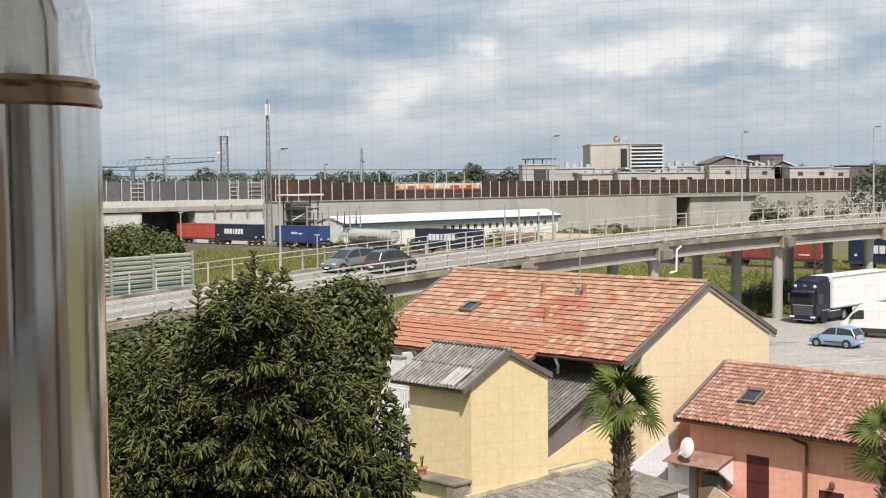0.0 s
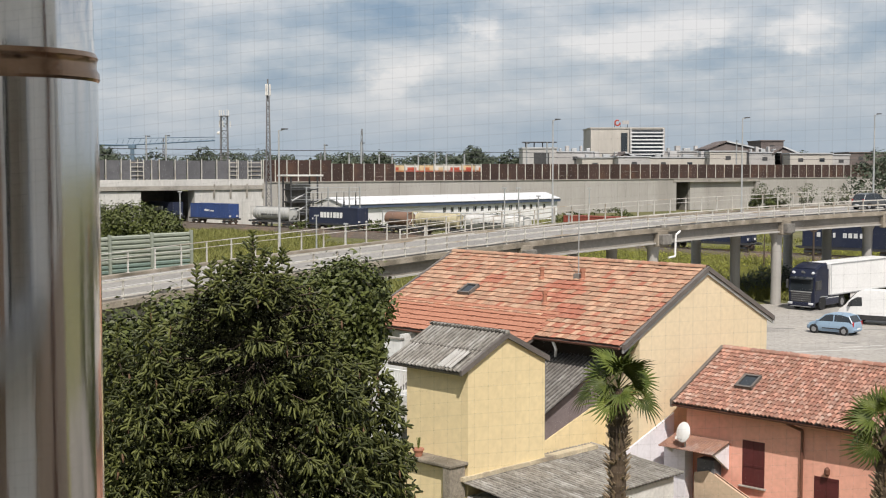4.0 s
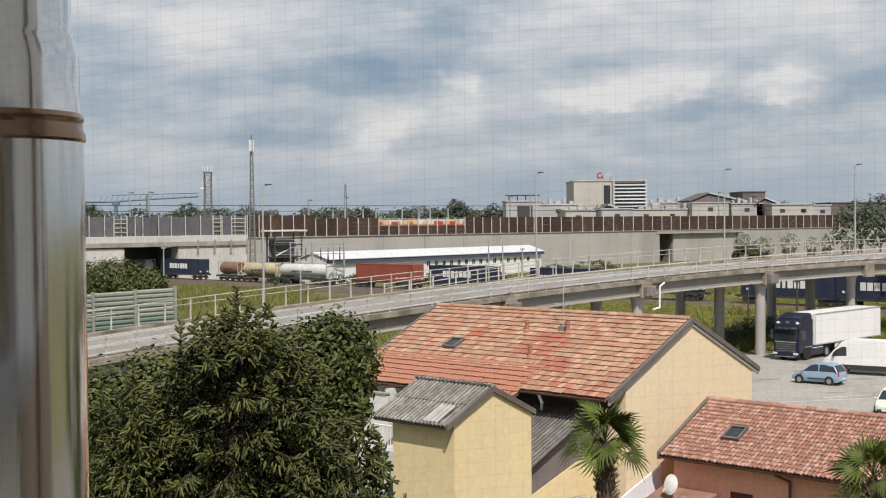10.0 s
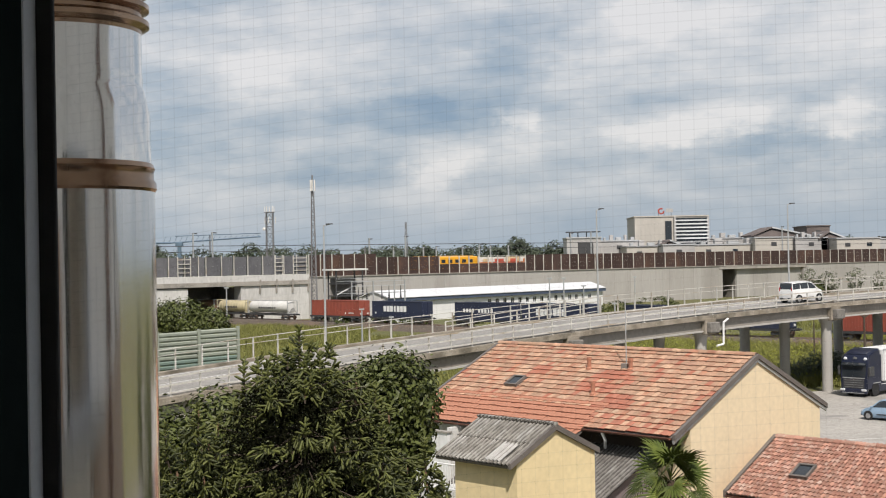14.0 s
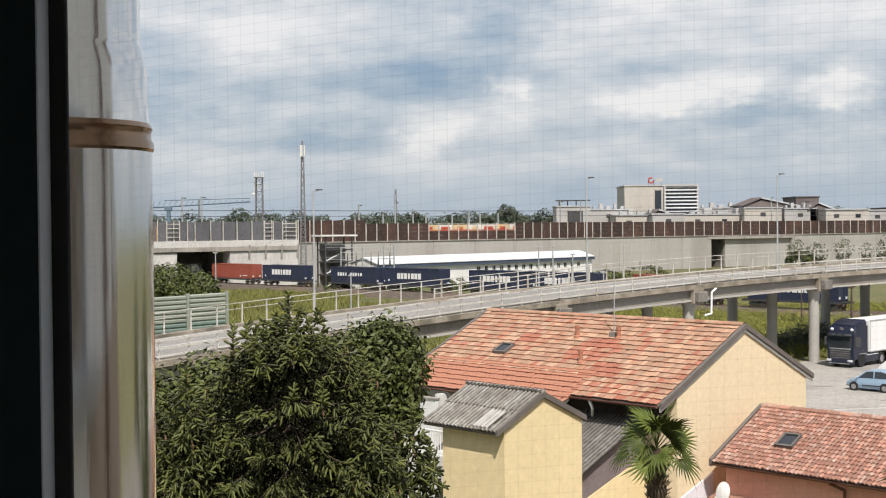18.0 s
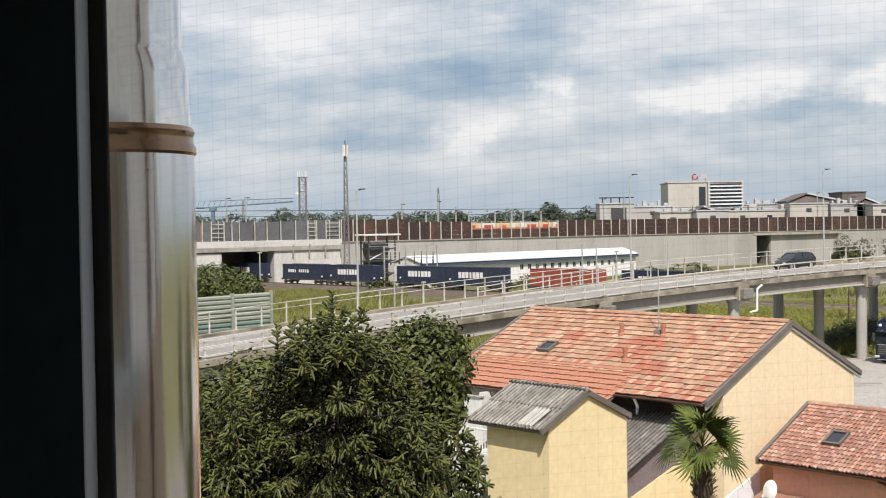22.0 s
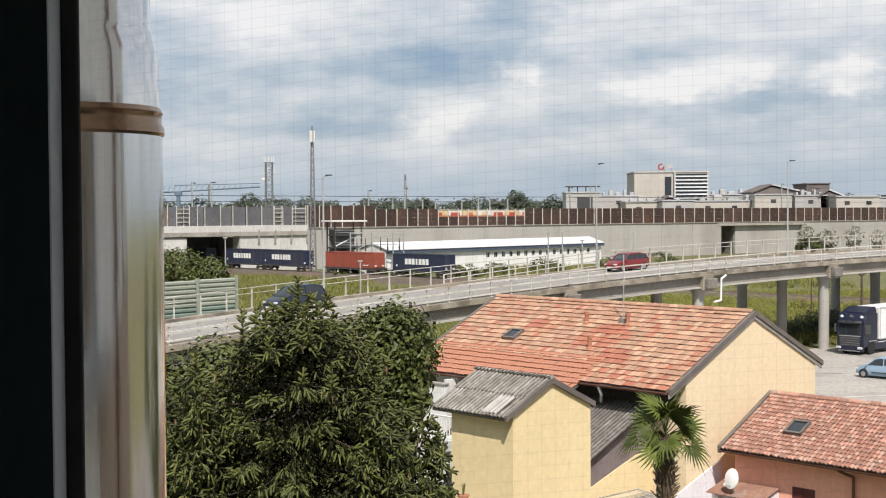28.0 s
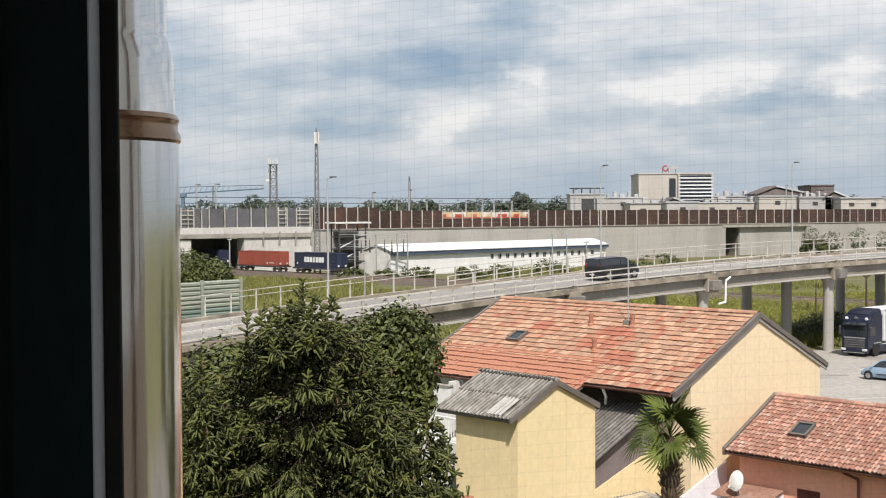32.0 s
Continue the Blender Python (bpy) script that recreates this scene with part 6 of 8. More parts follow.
blades("tall_grass", [(-45, 10, 108, 205, 9000), (10, 62, 118, 190, 12000), (-70, -20, 190, 250, 5000), (0, 60, 205, 290, 4000)], M["weeds"], 0.75, "tall green and straw-coloured grass by the railway", 5, 0.06)
_, FP, FD, FH = blades("flower_stems", [(12, 60, 119, 186, 9500), (-28, -5, 140, 180, 500)], M["weeds"], 0.95, "green stems of yellow wild flowers under the bridge", 4, 0.05)
sel = rng.random(len(FP)) < 0.75
C = (FP + FD * FH)[sel]
k = len(C)
off = rng.normal(size=(k, 3, 3)) * 0.055
V = (C[:, None, :] + off).reshape(-1, 3)
tagged(part("yellow_flowers", raw_mesh("yellow_flowers", V, np.arange(len(V)).reshape(-1, 3), M["flower"]), None), "bright yellow wild flowers under the bridge", "flowers", kind="stuff")

# ---- freight train ----
D_T = ((0, 0.0), (6, 42.0), (9, 63.6), (13, 93.4), (19, 139.0), (23, 168.8), (28, 206.4), (32, 237.0))
TRAIN = []
navy, blue = box_paint("navy_container", (0.022, 0.029, 0.06)), box_paint("blue_container", (0.035, 0.07, 0.21))
red, brick = box_paint("red_container", (0.46, 0.085, 0.06)), box_paint("brick_red_container", (0.30, 0.075, 0.05))
silver, beige = box_paint("silver_tank", (0.45, 0.45, 0.43)), box_paint("beige_tank", (0.50, 0.44, 0.29))
brown_t, white_t = box_paint("brown_tank", (0.22, 0.13, 0.09)), box_paint("white_tank", (0.64, 0.63, 0.60))


def make_wheelset(n=18):
    bm = bmesh.new()
    for y in (-0.75, 0.75):
        r = lathe(bm, [(0.46, y - 0.06), (0.46, y + 0.06)], n, "Y")
    rod(bm, (0, -0.75, 0), (0, 0.75, 0), 0.07, n=8)
    return mesh_of("wheelset", bm, M["rail"])


WHEELSET = make_wheelset()
bm = bmesh.new()
for y in (-1.0, 1.0):
    box(bm, 0, y, 0.46, 2.5, 0.12, 0.3, bevel=0.04)
    for x in (-0.9, 0.9):
        box(bm, x, y, 0.42, 0.35, 0.2, 0.35)
box(bm, 0, 0, 0.55, 0.4, 2.0, 0.3)
BOGIE = mesh_of("bogie_frame", bm, M["steel_dark"])


def wagon(s0, length):
    w = thing("flat_wagon", grid_pose(s0, TRACK_T, RAIL_Z), "dark steel container flat wagon on the track", "wagon", "freight wagons")
    bm = bmesh.new()
    box(bm, length / 2, -1.15, 0.98, length, 0.16, 0.34)
    box(bm, length / 2, 1.15, 0.98, length, 0.16, 0.34)
    box(bm, length / 2, 0, 1.0, length, 0.5, 0.28)
    for k in range(7):
        box(bm, 0.3 + (length - 0.6) * k / 6, 0, 1.05, 0.22, 2.4, 0.18)
    part("frame", bm, M["steel_dark"], w)
    for x in (1.9, length - 1.9):
        b = part("bogie", BOGIE, None, w, m=pose(x, 0, 0))
        for dx in (-0.9, 0.9):
            part("wheelset", WHEELSET, None, b, m=pose(dx, 0, 0.46))
    for x in (-0.25, length + 0.25):
        bm = bmesh.new()
        for y in (-0.85, 0.85):
            rod(bm, (x - 0.25, y, 1.0), (x + 0.25, y, 1.0), 0.12, n=8)
        part("buffer_pair", bm, M["steel_dark"], w)
    TRAIN.append((w, s0, RAIL_Z))
    return w


def bars(c, pieces, m, y):
    """White marks of the size of lettering on a container side: (x, z, width, height)."""
    for x, z, w, h in pieces:
        bm = bmesh.new()
        box(bm, x, y, z, w, 0.02, h)
        part("marking", bm, m, c)


def word(x0, z, n, w, h, gap):
    """Plain blocks standing for n letters, uneven in width."""
    return [(x0 + (w + gap) * i + w / 2, z, w * (0.62 if i % 4 == 3 else 1.0), h) for i in range(n)]


def container(s0, length, m, name, label, marks=(), ribs=True, h=2.85):
    z = RAIL_Z + 1.14
    c = thing(name, grid_pose(s0, TRACK_T, z), label, "container", "freight containers")
    bm = bmesh.new()
    box(bm, length / 2, 0, h / 2, length - 0.1, 2.42, h - 0.1)
    if ribs:
        n = int(length / 0.42)
        for i in range(n):
            for y in (-1.22, 1.22):
                box(bm, 0.3 + (length - 0.6) * i / (n - 1), y, h / 2, 0.17, 0.05, h - 0.45)
    part("body", bm, m, c)
    for x in (0.08, length - 0.08):
        for y in (-1.2, 1.2):
            bm = bmesh.new()
            box(bm, x, y, h / 2, 0.16, 0.12, h)
            part("corner_post", bm, m, c)
    for y in (-1.22, 1.22):
        for zz in (0.09, h - 0.07):
            bm = bmesh.new()
            box(bm, length / 2, y, zz, length - 0.3, 0.07, 0.15)
            part("side_rail", bm, m, c)
    for k in range(2):
        bm = bmesh.new()
        box(bm, length - 0.02, -0.6 + 1.2 * k, h / 2, 0.06, 1.1, h - 0.3)
        for yy in (-0.25, 0.25):
            rod(bm, (length + 0.03, -0.6 + 1.2 * k + yy, 0.2), (length + 0.03, -0.6 + 1.2 * k + yy, h - 0.2), 0.025, n=6)
        part("door", bm, m, c)
    bars(c, marks, M["white"], -1.26)
    bm = bmesh.new()
    box(bm, length + 0.02, -0.9, 0.45, 0.05, 0.4, 0.3)
    box(bm, length + 0.02, 0.8, 0.45, 0.05, 0.4, 0.3)
    part("placard_pair", bm, M["dirty_white"], c)
    TRAIN.append((c, s0, z))
    return c


def tank(s0, length, m, label, ribs=0, r=1.18):
    z = RAIL_Z + 1.14
    c = thing("tank_container", grid_pose(s0, TRACK_T, z), label, "tank container", "freight containers")
    bm = bmesh.new()
    prof = [(0.25, 0.25), (0.75, 0.28), (r * 0.93, 0.42), (r, 0.62), (r, length - 0.62), (r * 0.93, length - 0.42), (0.75, length - 0.28), (0.25, length - 0.25)]
    lathe(bm, prof, 24, "X")
    bmesh.ops.translate(bm, verts=bm.verts, vec=(0, 0, 1.33))
    part("shell", bm, m, c, smooth=True)
    for k in range(ribs):
        bm = bmesh.new()
        x = 0.9 + (length - 1.8) * k / max(1, ribs - 1)
        rings = lathe(bm, [(r + 0.06, x - 0.07), (r + 0.06, x + 0.07)], 24, "X")
        bmesh.ops.translate(bm, verts=bm.verts, vec=(0, 0, 1.33))
        part("rib", bm, m, c, smooth=True)
    for x in (0.08, length - 0.08):
        bm = bmesh.new()
        for y in (-1.17, 1.17):
            box(bm, x, y, 1.32, 0.14, 0.12, 2.6)
        for zz in (0.07, 2.57):
            box(bm, x, 0, zz, 0.14, 2.3, 0.12)
        rod(bm, (x, -1.15, 0.1), (x, 0, 1.3), 0.05, n=5)
        rod(bm, (x, 1.15, 0.1), (x, 0, 1.3), 0.05, n=5)
        part("end_frame", bm, m if ribs else M["galv"], c)
    bm = bmesh.new()
    box(bm, length / 2, 0, 1.33 + r + 0.03, length - 1.2, 0.6, 0.06)
    part("walkway", bm, M["galv"], c)
    bars(c, word(length * 0.28, 1.15, 8, length * 0.045, 0.32, length * 0.01), M["steel_dark"], -r - 0.03)
    TRAIN.append((c, s0, z))
    return c


WIDE = word(3.2, 1.5, 7, 0.74, 1.0, 0.16) + [(1.0, 0.75, 0.35, 0.3)]
THIN = word(2.0, 1.5, 4, 0.5, 0.6, 0.22) + word(5.6, 1.5, 5, 0.5, 0.6, 0.22)
SMALL = word(5.0, 1.5, 4, 0.35, 0.4, 0.1) + [(7.6, 1.4, 1.2, 0.22)]
for s0, ln, kind in ((-226.5, 13.4, "r"), (-212.9, 13.0, "n"), (-193.4, 13.2, "b"), (-173.0, 12.0, "s"), (-155.1, 13.4, "n"), (-135.3, 6.4, "br"), (-127.8, 10.6, "be"), (-116.5, 13.7, "w"),
                     (-94.9, 14.2, "k"), (-77.0, 13.5, "n"), (-55.3, 12.9, "c"), (-39.9, 14.0, "n"), (-18.8, 13.4, "n"), (-5.3, 13.5, "n"), (15.2, 14.2, "k"), (34.6, 13.4, "n")):
    wagon(s0 - 0.6, ln + 1.2)
    if kind == "n":
        container(s0, ln, navy, "navy_container", "dark navy box container with white lettering marks", WIDE, False)
    elif kind == "b":
        container(s0, ln, blue, "blue_container", "bright blue ribbed container with small white marks", SMALL)
    elif kind == "c":
        container(s0, ln, navy, "navy_container", "dark navy container with thin white lettering marks", THIN, False)
    elif kind == "r":
        container(s0, ln, red, "red_container", "bright red ribbed container on a wagon", [(1.5, 2.2, 0.4, 0.3)])
    elif kind == "k":
        container(s0, ln, brick, "red_container", "faded brick-red ribbed container on a wagon", [(10.2, 0.5, 0.25, 0.35), (11.8, 0.55, 1.6, 0.15)])
    else:
        m, lab, rb = {"s": (silver, "silver ribbed tank container on a wagon", 12), "br": (brown_t, "brown tank container in a steel frame", 0), "be": (beige, "beige ribbed tank container on a wagon", 10), "w": (white_t, "long white tank container on a wagon", 0)}[kind]
        tank(s0, ln, m, lab, rb)

# ---- cars ----
tyre_m = M["black"]
rim_m = mat("alloy_rim", (0.45, 0.45, 0.46), (0.35, 0.35, 0.36), rough=0.35, metal=0.7, scale=5, bump=0)
lamp_white = mat("headlamp_glass", (0.62, 0.64, 0.66), (0.5, 0.52, 0.54), rough=0.1, scale=8, bump=0)
lamp_red = mat("tail_lamp_glass", (0.42, 0.02, 0.02), (0.3, 0.015, 0.015), rough=0.15, scale=8, bump=0)
plastic = mat("dark_plastic", (0.03, 0.03, 0.032), (0.04, 0.04, 0.04), rough=0.6, scale=4, bump=0.1)


def make_wheel(r, w):
    bm = bmesh.new()
    lathe(bm, [(r * 0.62, -w / 2), (r * 0.95, -w / 2), (r, -w * 0.3), (r, w * 0.3), (r * 0.95, w / 2), (r * 0.62, w / 2)], 20, "Y", caps=False)
    ty = mesh_of("tyre", bm, tyre_m, smooth=True)
    bm = bmesh.new()
    lathe(bm, [(0.03, -w * 0.52), (r * 0.3, -w * 0.5), (r * 0.64, -w * 0.47), (r * 0.64, w * 0.47), (r * 0.3, w * 0.5), (0.03, w * 0.52)], 14, "Y")
    return ty, mesh_of("rim", bm, rim_m)


def loft(bm, rings):
    vs = [[bm.verts.new(p) for p in r] for r in rings]
    n = len(vs[0])
    for a, b in zip(vs, vs[1:]):
        for i in range(n):
            bm.faces.new((a[i], a[(i + 1) % n], b[(i + 1) % n], b[i]))
    bm.faces.new(vs[0][::-1])
    bm.faces.new(vs[-1])


def car(name, m, label, paint_m, length=3.9, width=1.68, height=1.5, style="hatch"):
    c = thing(name, m, label, "car")
    k, hw, hz = length / 3.9, width / 2, height / 1.5
    if style == "van":
        low = [(-1.93, .45, .8, .90), (-1.9, .25, 1.0, .97), (-1.0, .2, 1.02, 1), (.6, .2, 1.0, 1), (1.1, .2, .98, .99), (1.6, .25, .86, .93), (1.85, .3, .7, .82), (1.93, .42, .6, .7)]
        top = [(-1.9, 1.0, .92), (-1.84, 1.46, .84), (-1.0, 1.5, .84), (.2, 1.49, .83), (.55, 1.42, .82), (1.2, .98, .88)]
    else:
        low = [(-1.93, .42, .72, .78), (-1.86, .25, .93, .92), (-1.5, .2, .96, .98), (-.5, .2, .95, 1), (.5, .2, .93, 1), (.95, .2, .91, .99), (1.5, .22, .80, .94), (1.8, .28, .66, .84), (1.93, .4, .56, .68)]
        top = [(-1.84, .94, .88), (-1.5, 1.38, .76), (-.85, 1.49, .76), (.05, 1.48, .75), (.35, 1.40, .75), (1.0, .92, .86)]
    bm = bmesh.new()
    rings = []
    for x, z0, z1, w in low:
        y = hw * w
        zm = (z0 + z1) / 2
        rings.append([(x * k, -y * 0.9, z0 * hz), (x * k, -y, zm * hz - 0.1), (x * k, -y * 0.99, zm * hz + 0.08), (x * k, -y * 0.93, z1 * hz), (x * k, -y * 0.6, z1 * hz + 0.025), (x * k, y * 0.6, z1 * hz + 0.025), (x * k, y * 0.93, z1 * hz), (x * k, y * 0.99, zm * hz + 0.08), (x * k, y, zm * hz - 0.1), (x * k, y * 0.9, z0 * hz)])
    loft(bm, rings)
    body = part("body", bm, paint_m, c, smooth=True)
    bm = bmesh.new()
    zb = 0.9 * hz
    rings = []
    for x, zt, w in top:
        y = hw * w
        rings.append([(x * k, -hw * 0.91, zb), (x * k, -y, max(zt * hz, zb + 0.02)), (x * k, 0, max(zt * hz, zb + 0.02) + 0.03), (x * k, y, max(zt * hz, zb + 0.02)), (x * k, hw * 0.91, zb)])
    loft(bm, rings)
    part("window_band", bm, M["glass"], c, smooth=True)
    bm = bmesh.new()
    rings = []
    for x, zt, w in top[1:5]:
        y = hw * w
        z = zt * hz
        rings.append([(x * k, -y * 1.03, z - 0.05), (x * k, -y * 0.98, z + 0.03), (x * k, 0, z + 0.06), (x * k, y * 0.98, z + 0.03), (x * k, y * 1.03, z - 0.05)])
    loft(bm, rings)
    part("roof", bm, paint_m, c, smooth=True)
    for sg in (-1, 1):
        pil = [(top[0], top[1]), (top[5], top[4])]
        mids = [(-0.35, -0.33)] if style != "van" else [(-0.95, -0.93), (0.05, 0.03)]
        for (a, b) in pil:
            bm = bmesh.new()
            rod(bm, (a[0] * k, sg * hw * 0.90, zb), (b[0] * k, sg * hw * b[2] * 1.0, b[1] * hz), 0.045, n=6)
            part("pillar", bm, paint_m, c)
        for a, b in mids:
            bm = bmesh.new()
            rod(bm, (a * k, sg * hw * 0.925, zb), (b * k, sg * hw * 0.79, 1.46 * hz), 0.04, n=6)
            part("pillar", bm, paint_m, c)
        bm = bmesh.new()
        box(bm, 1.80 * k, sg * hw * 0.66, 0.62 * hz, 0.2, 0.3, 0.13, bevel=0.03)
        part("headlamp", bm, lamp_white, c)
        bm = bmesh.new()
        box(bm, -1.86 * k, sg * hw * 0.80, (1.02 if style == "van" else 0.82) * hz, 0.12, 0.14, 0.36, bevel=0.02)
        part("tail_lamp", bm, lamp_red, c)
        bm = bmesh.new()
        box(bm, 0.92 * k, sg * (hw + 0.09), 0.98 * hz, 0.12, 0.18, 0.12, bevel=0.03)
        part("mirror", bm, paint_m, c)
        bm = bmesh.new()
        box(bm, -0.2 * k, sg * hw * 1.0, 0.45, 1.5 * k, 0.03, 0.07)
        part("side_trim", bm, plastic, c)
    ty, rim = make_wheel(0.30 * max(1, hz), 0.19)
    for x in (-1.2, 1.22):
        for sg in (-1, 1):
            bm = bmesh.new()
            lathe(bm, [(0.345 * max(1, hz), -0.02), (0.345 * max(1, hz), 0.02)], 18, "Y")
            part("wheel_arch", bm, plastic, c, m=pose(x * k, sg * (hw - 0.015), 0.33))
            wh = part("wheel", ty, None, c, m=pose(x * k, sg * (hw - 0.07), 0.30 * max(1, hz)))
            part("rim", rim, None, wh, m=pose(0, 0, 0))
    bm = bmesh.new()
    box(bm, 1.92 * k, 0, 0.38, 0.1, hw * 1.3, 0.16, bevel=0.03)
    part("grille", bm, plastic, c)
    bm = bmesh.new()
    box(bm, -1.93 * k, 0, 0.42, 0.1, hw * 1.5, 0.14, bevel=0.03)
    part("rear_bumper", bm, plastic if style == "van" else paint_m, c)
    for x in (1.985, -1.99):
        bm = bmesh.new()
        box(bm, x * k, 0, 0.50 if x < 0 else 0.40, 0.015, 0.5, 0.11)
        part("plate_bar", bm, M["white"], c)
    return c


car("blue_hatchback", pose(29.0, 94.3, 0.05, 0, 0, 137), "pale blue three-door hatchback parked on asphalt", paint("pale_blue_paint", (0.27, 0.38, 0.50)), 3.78, 1.70, 1.53)
car("white_hatchback", pose(29.1, 79.4, 0.05, 0, 0, 235), "cream white small hatchback parked on asphalt", paint("cream_white_paint", (0.72, 0.70, 0.62)), 3.7, 1.66, 1.54)

# white panel van
vn = thing("panel_van", pose(34.6, 99.4, 0.05, 0, 0, 145), "white high-roof panel van with grey lower sides", "van")
bm = bmesh.new()
loft(bm, [[(x, -y, z0), (x, -y, zm), (x, -y * 0.93, z1), (x, y * 0.93, z1), (x, y, zm), (x, y, z0)] for x, y, z0, zm, z1 in
          ((-3.5, .98, .55, 1.6, 2.62), (-3.3, 1.0, .5, 1.6, 2.7), (1.6, 1.0, .5, 1.6, 2.7), (1.95, .99, .5, 1.6, 2.55), (2.7, .97, .5, 1.3, 1.75), (3.0, .95, .5, 1.1, 1.38), (3.35, .9, .5, .9, 1.15), (3.5, .82, .55, .8, .98))])
part("body", bm, M["white"], vn, smooth=True)
for sg in (-1, 1):
    bm = bmesh.new()
    box(bm, -0.2, sg * 1.0, 0.58, 6.2, 0.03, 0.38)
    part("side_trim", bm, plastic, vn)
    bm = bmesh.new()
    extrude_poly(bm, [(1.55, 1.45), (2.75, 1.4), (2.45, 1.85), (1.95, 2.15), (1.6, 2.15)], 0.03, "Y", sg * 0.985 - 0.015)
    part("side_window", bm, M["glass"], vn)
    bm = bmesh.new()
    box(bm, 3.38, sg * 0.68, 0.92, 0.15, 0.3, 0.2, bevel=0.03)
    part("headlamp", bm, lamp_white, vn)
    bm = bmesh.new()
    box(bm, 2.5, sg * 1.12, 1.55, 0.12, 0.22, 0.35, bevel=0.03)
    part("mirror", bm, plastic, vn)
bm = bmesh.new()
extrude_poly(bm, [(1.99, 2.5), (2.72, 1.74), (2.75, 1.80), (2.02, 2.56)], 1.7, "Y", -0.85)
part("windscreen", bm, M["glass"], vn)
ty, rim = make_wheel(0.36, 0.24)
for x in (-2.0, 2.1):
    for sg in (-1, 1):
        wh = part("wheel", ty, None, vn, m=pose(x, sg * 0.92, 0.36))
        part("rim", rim, None, wh, m=pose(0, 0, 0))
bm = bmesh.new()
box(bm, 3.45, 0, 0.55, 0.2, 1.7, 0.35, bevel=0.05)
part("bumper", bm, plastic, vn)

# articulated lorry: dark blue tractor and white trailer; its front towards the street
truck_blue = paint("dark_blue_paint", (0.011, 0.015, 0.036), 0.3)
lor = thing("lorry_tractor", grid_pose(-55.75, 99.4, 0.05, 90), "dark blue lorry tractor unit with a high cab", "lorry")
bm = bmesh.new()        # front at x 0, back at +
extrude_poly(bm, [(0.03, 0.62), (0.0, 1.66), (0.11, 2.70), (0.17, 2.95), (0.50, 3.52), (1.3, 3.82), (2.25, 3.92), (2.25, 0.7)], 2.46, "Y", -1.23)
bmesh.ops.bevel(bm, geom=list(bm.edges), offset=0.07, segments=2, affect="EDGES")
part("cab", bm, truck_blue, lor, smooth=True)
bm = bmesh.new()
extrude_poly(bm, [(-0.02, 1.70), (0.085, 2.64), (0.12, 2.64), (0.02, 1.70)], 2.16, "Y", -1.08)
part("windscreen", bm, M["glass"], lor)
bm = bmesh.new()
extrude_poly(bm, [(-0.16, 2.66), (0.14, 2.80), (0.16, 2.90), (-0.14, 2.74)], 2.2, "Y", -1.1)
part("sun_visor", bm, M["glass"], lor)
bm = bmesh.new()
box(bm, -0.02, 0, 1.14, 0.05, 1.9, 0.86, bevel=0.02)
part("grille", bm, M["steel_dark"], lor)
for k in range(4):
    bm = bmesh.new()
    box(bm, -0.055, 0, 0.84 + 0.19 * k, 0.03, 1.75, 0.035)
    part("grille_bar", bm, M["mid_steel"], lor)
bm = bmesh.new()
box(bm, 0.0, 0, 0.50, 0.28, 2.46, 0.42, bevel=0.07)
part("bumper", bm, truck_blue, lor)
bm = bmesh.new()
box(bm, -0.03, 0, 1.61, 0.05, 2.0, 0.07)
part("brand_strip", bm, M["galv"], lor)
bm = bmesh.new()
lathe(bm, [(0.16, 0.0), (0.20, 0.015), (0.16, 0.03)], 14, "X")
part("badge", bm, M["galv"], lor, m=pose(0.26, 0, 3.22, 0, -30, 0))
for sg in (-1, 1):
    bm = bmesh.new()
    box(bm, -0.12, sg * 0.98, 0.60, 0.16, 0.46, 0.20, bevel=0.05)
    part("headlamp", bm, lamp_white, lor)
    bm = bmesh.new()
    box(bm, 0.30, sg * 0.92, 3.20, 0.30, 0.34, 0.30, bevel=0.12)
    part("roof_lamp", bm, lamp_white, lor)
    bm = bmesh.new()
    box(bm, 0.1, sg * 1.42, 2.2, 0.14, 0.22, 0.75, bevel=0.04)
    part("mirror", bm, M["steel_dark"], lor)
    bm = bmesh.new()
    extrude_poly(bm, [(0.24, 1.75), (1.2, 1.75), (1.2, 2.58), (0.34, 2.58)], 0.03, "Y", sg * 1.238 - 0.015)
    part("side_window", bm, M["glass"], lor)
    bm = bmesh.new()
    box(bm, 3.2, sg * 1.15, 0.75, 2.3, 0.12, 0.75, bevel=0.04)
    part("side_skirt", bm, truck_blue, lor)
    bm = bmesh.new()
    box(bm, 1.6, sg * 1.265, 1.15, 1.3, 0.02, 0.06)
    part("side_stripe", bm, M["galv"], lor)
bm = bmesh.new()        # wind deflector on the cab roof
loft(bm, [[(x, -y, z0), (x, -y * 0.9, z1), (x, y * 0.9, z1), (x, y, z0)] for x, y, z0, z1 in ((0.55, 1.0, 3.5, 3.62), (1.1, 1.1, 3.6, 3.86), (2.2, 1.2, 3.6, 4.02), (2.3, 1.2, 3.6, 3.98))])
part("roof_deflector", bm, truck_blue, lor, smooth=True)
for z, w in ((0.36, 2.0),):
    bm = bmesh.new()
    box(bm, -0.15, 0, z, 0.03, w, 0.045)
    part("chrome_strip", bm, M["galv"], lor)
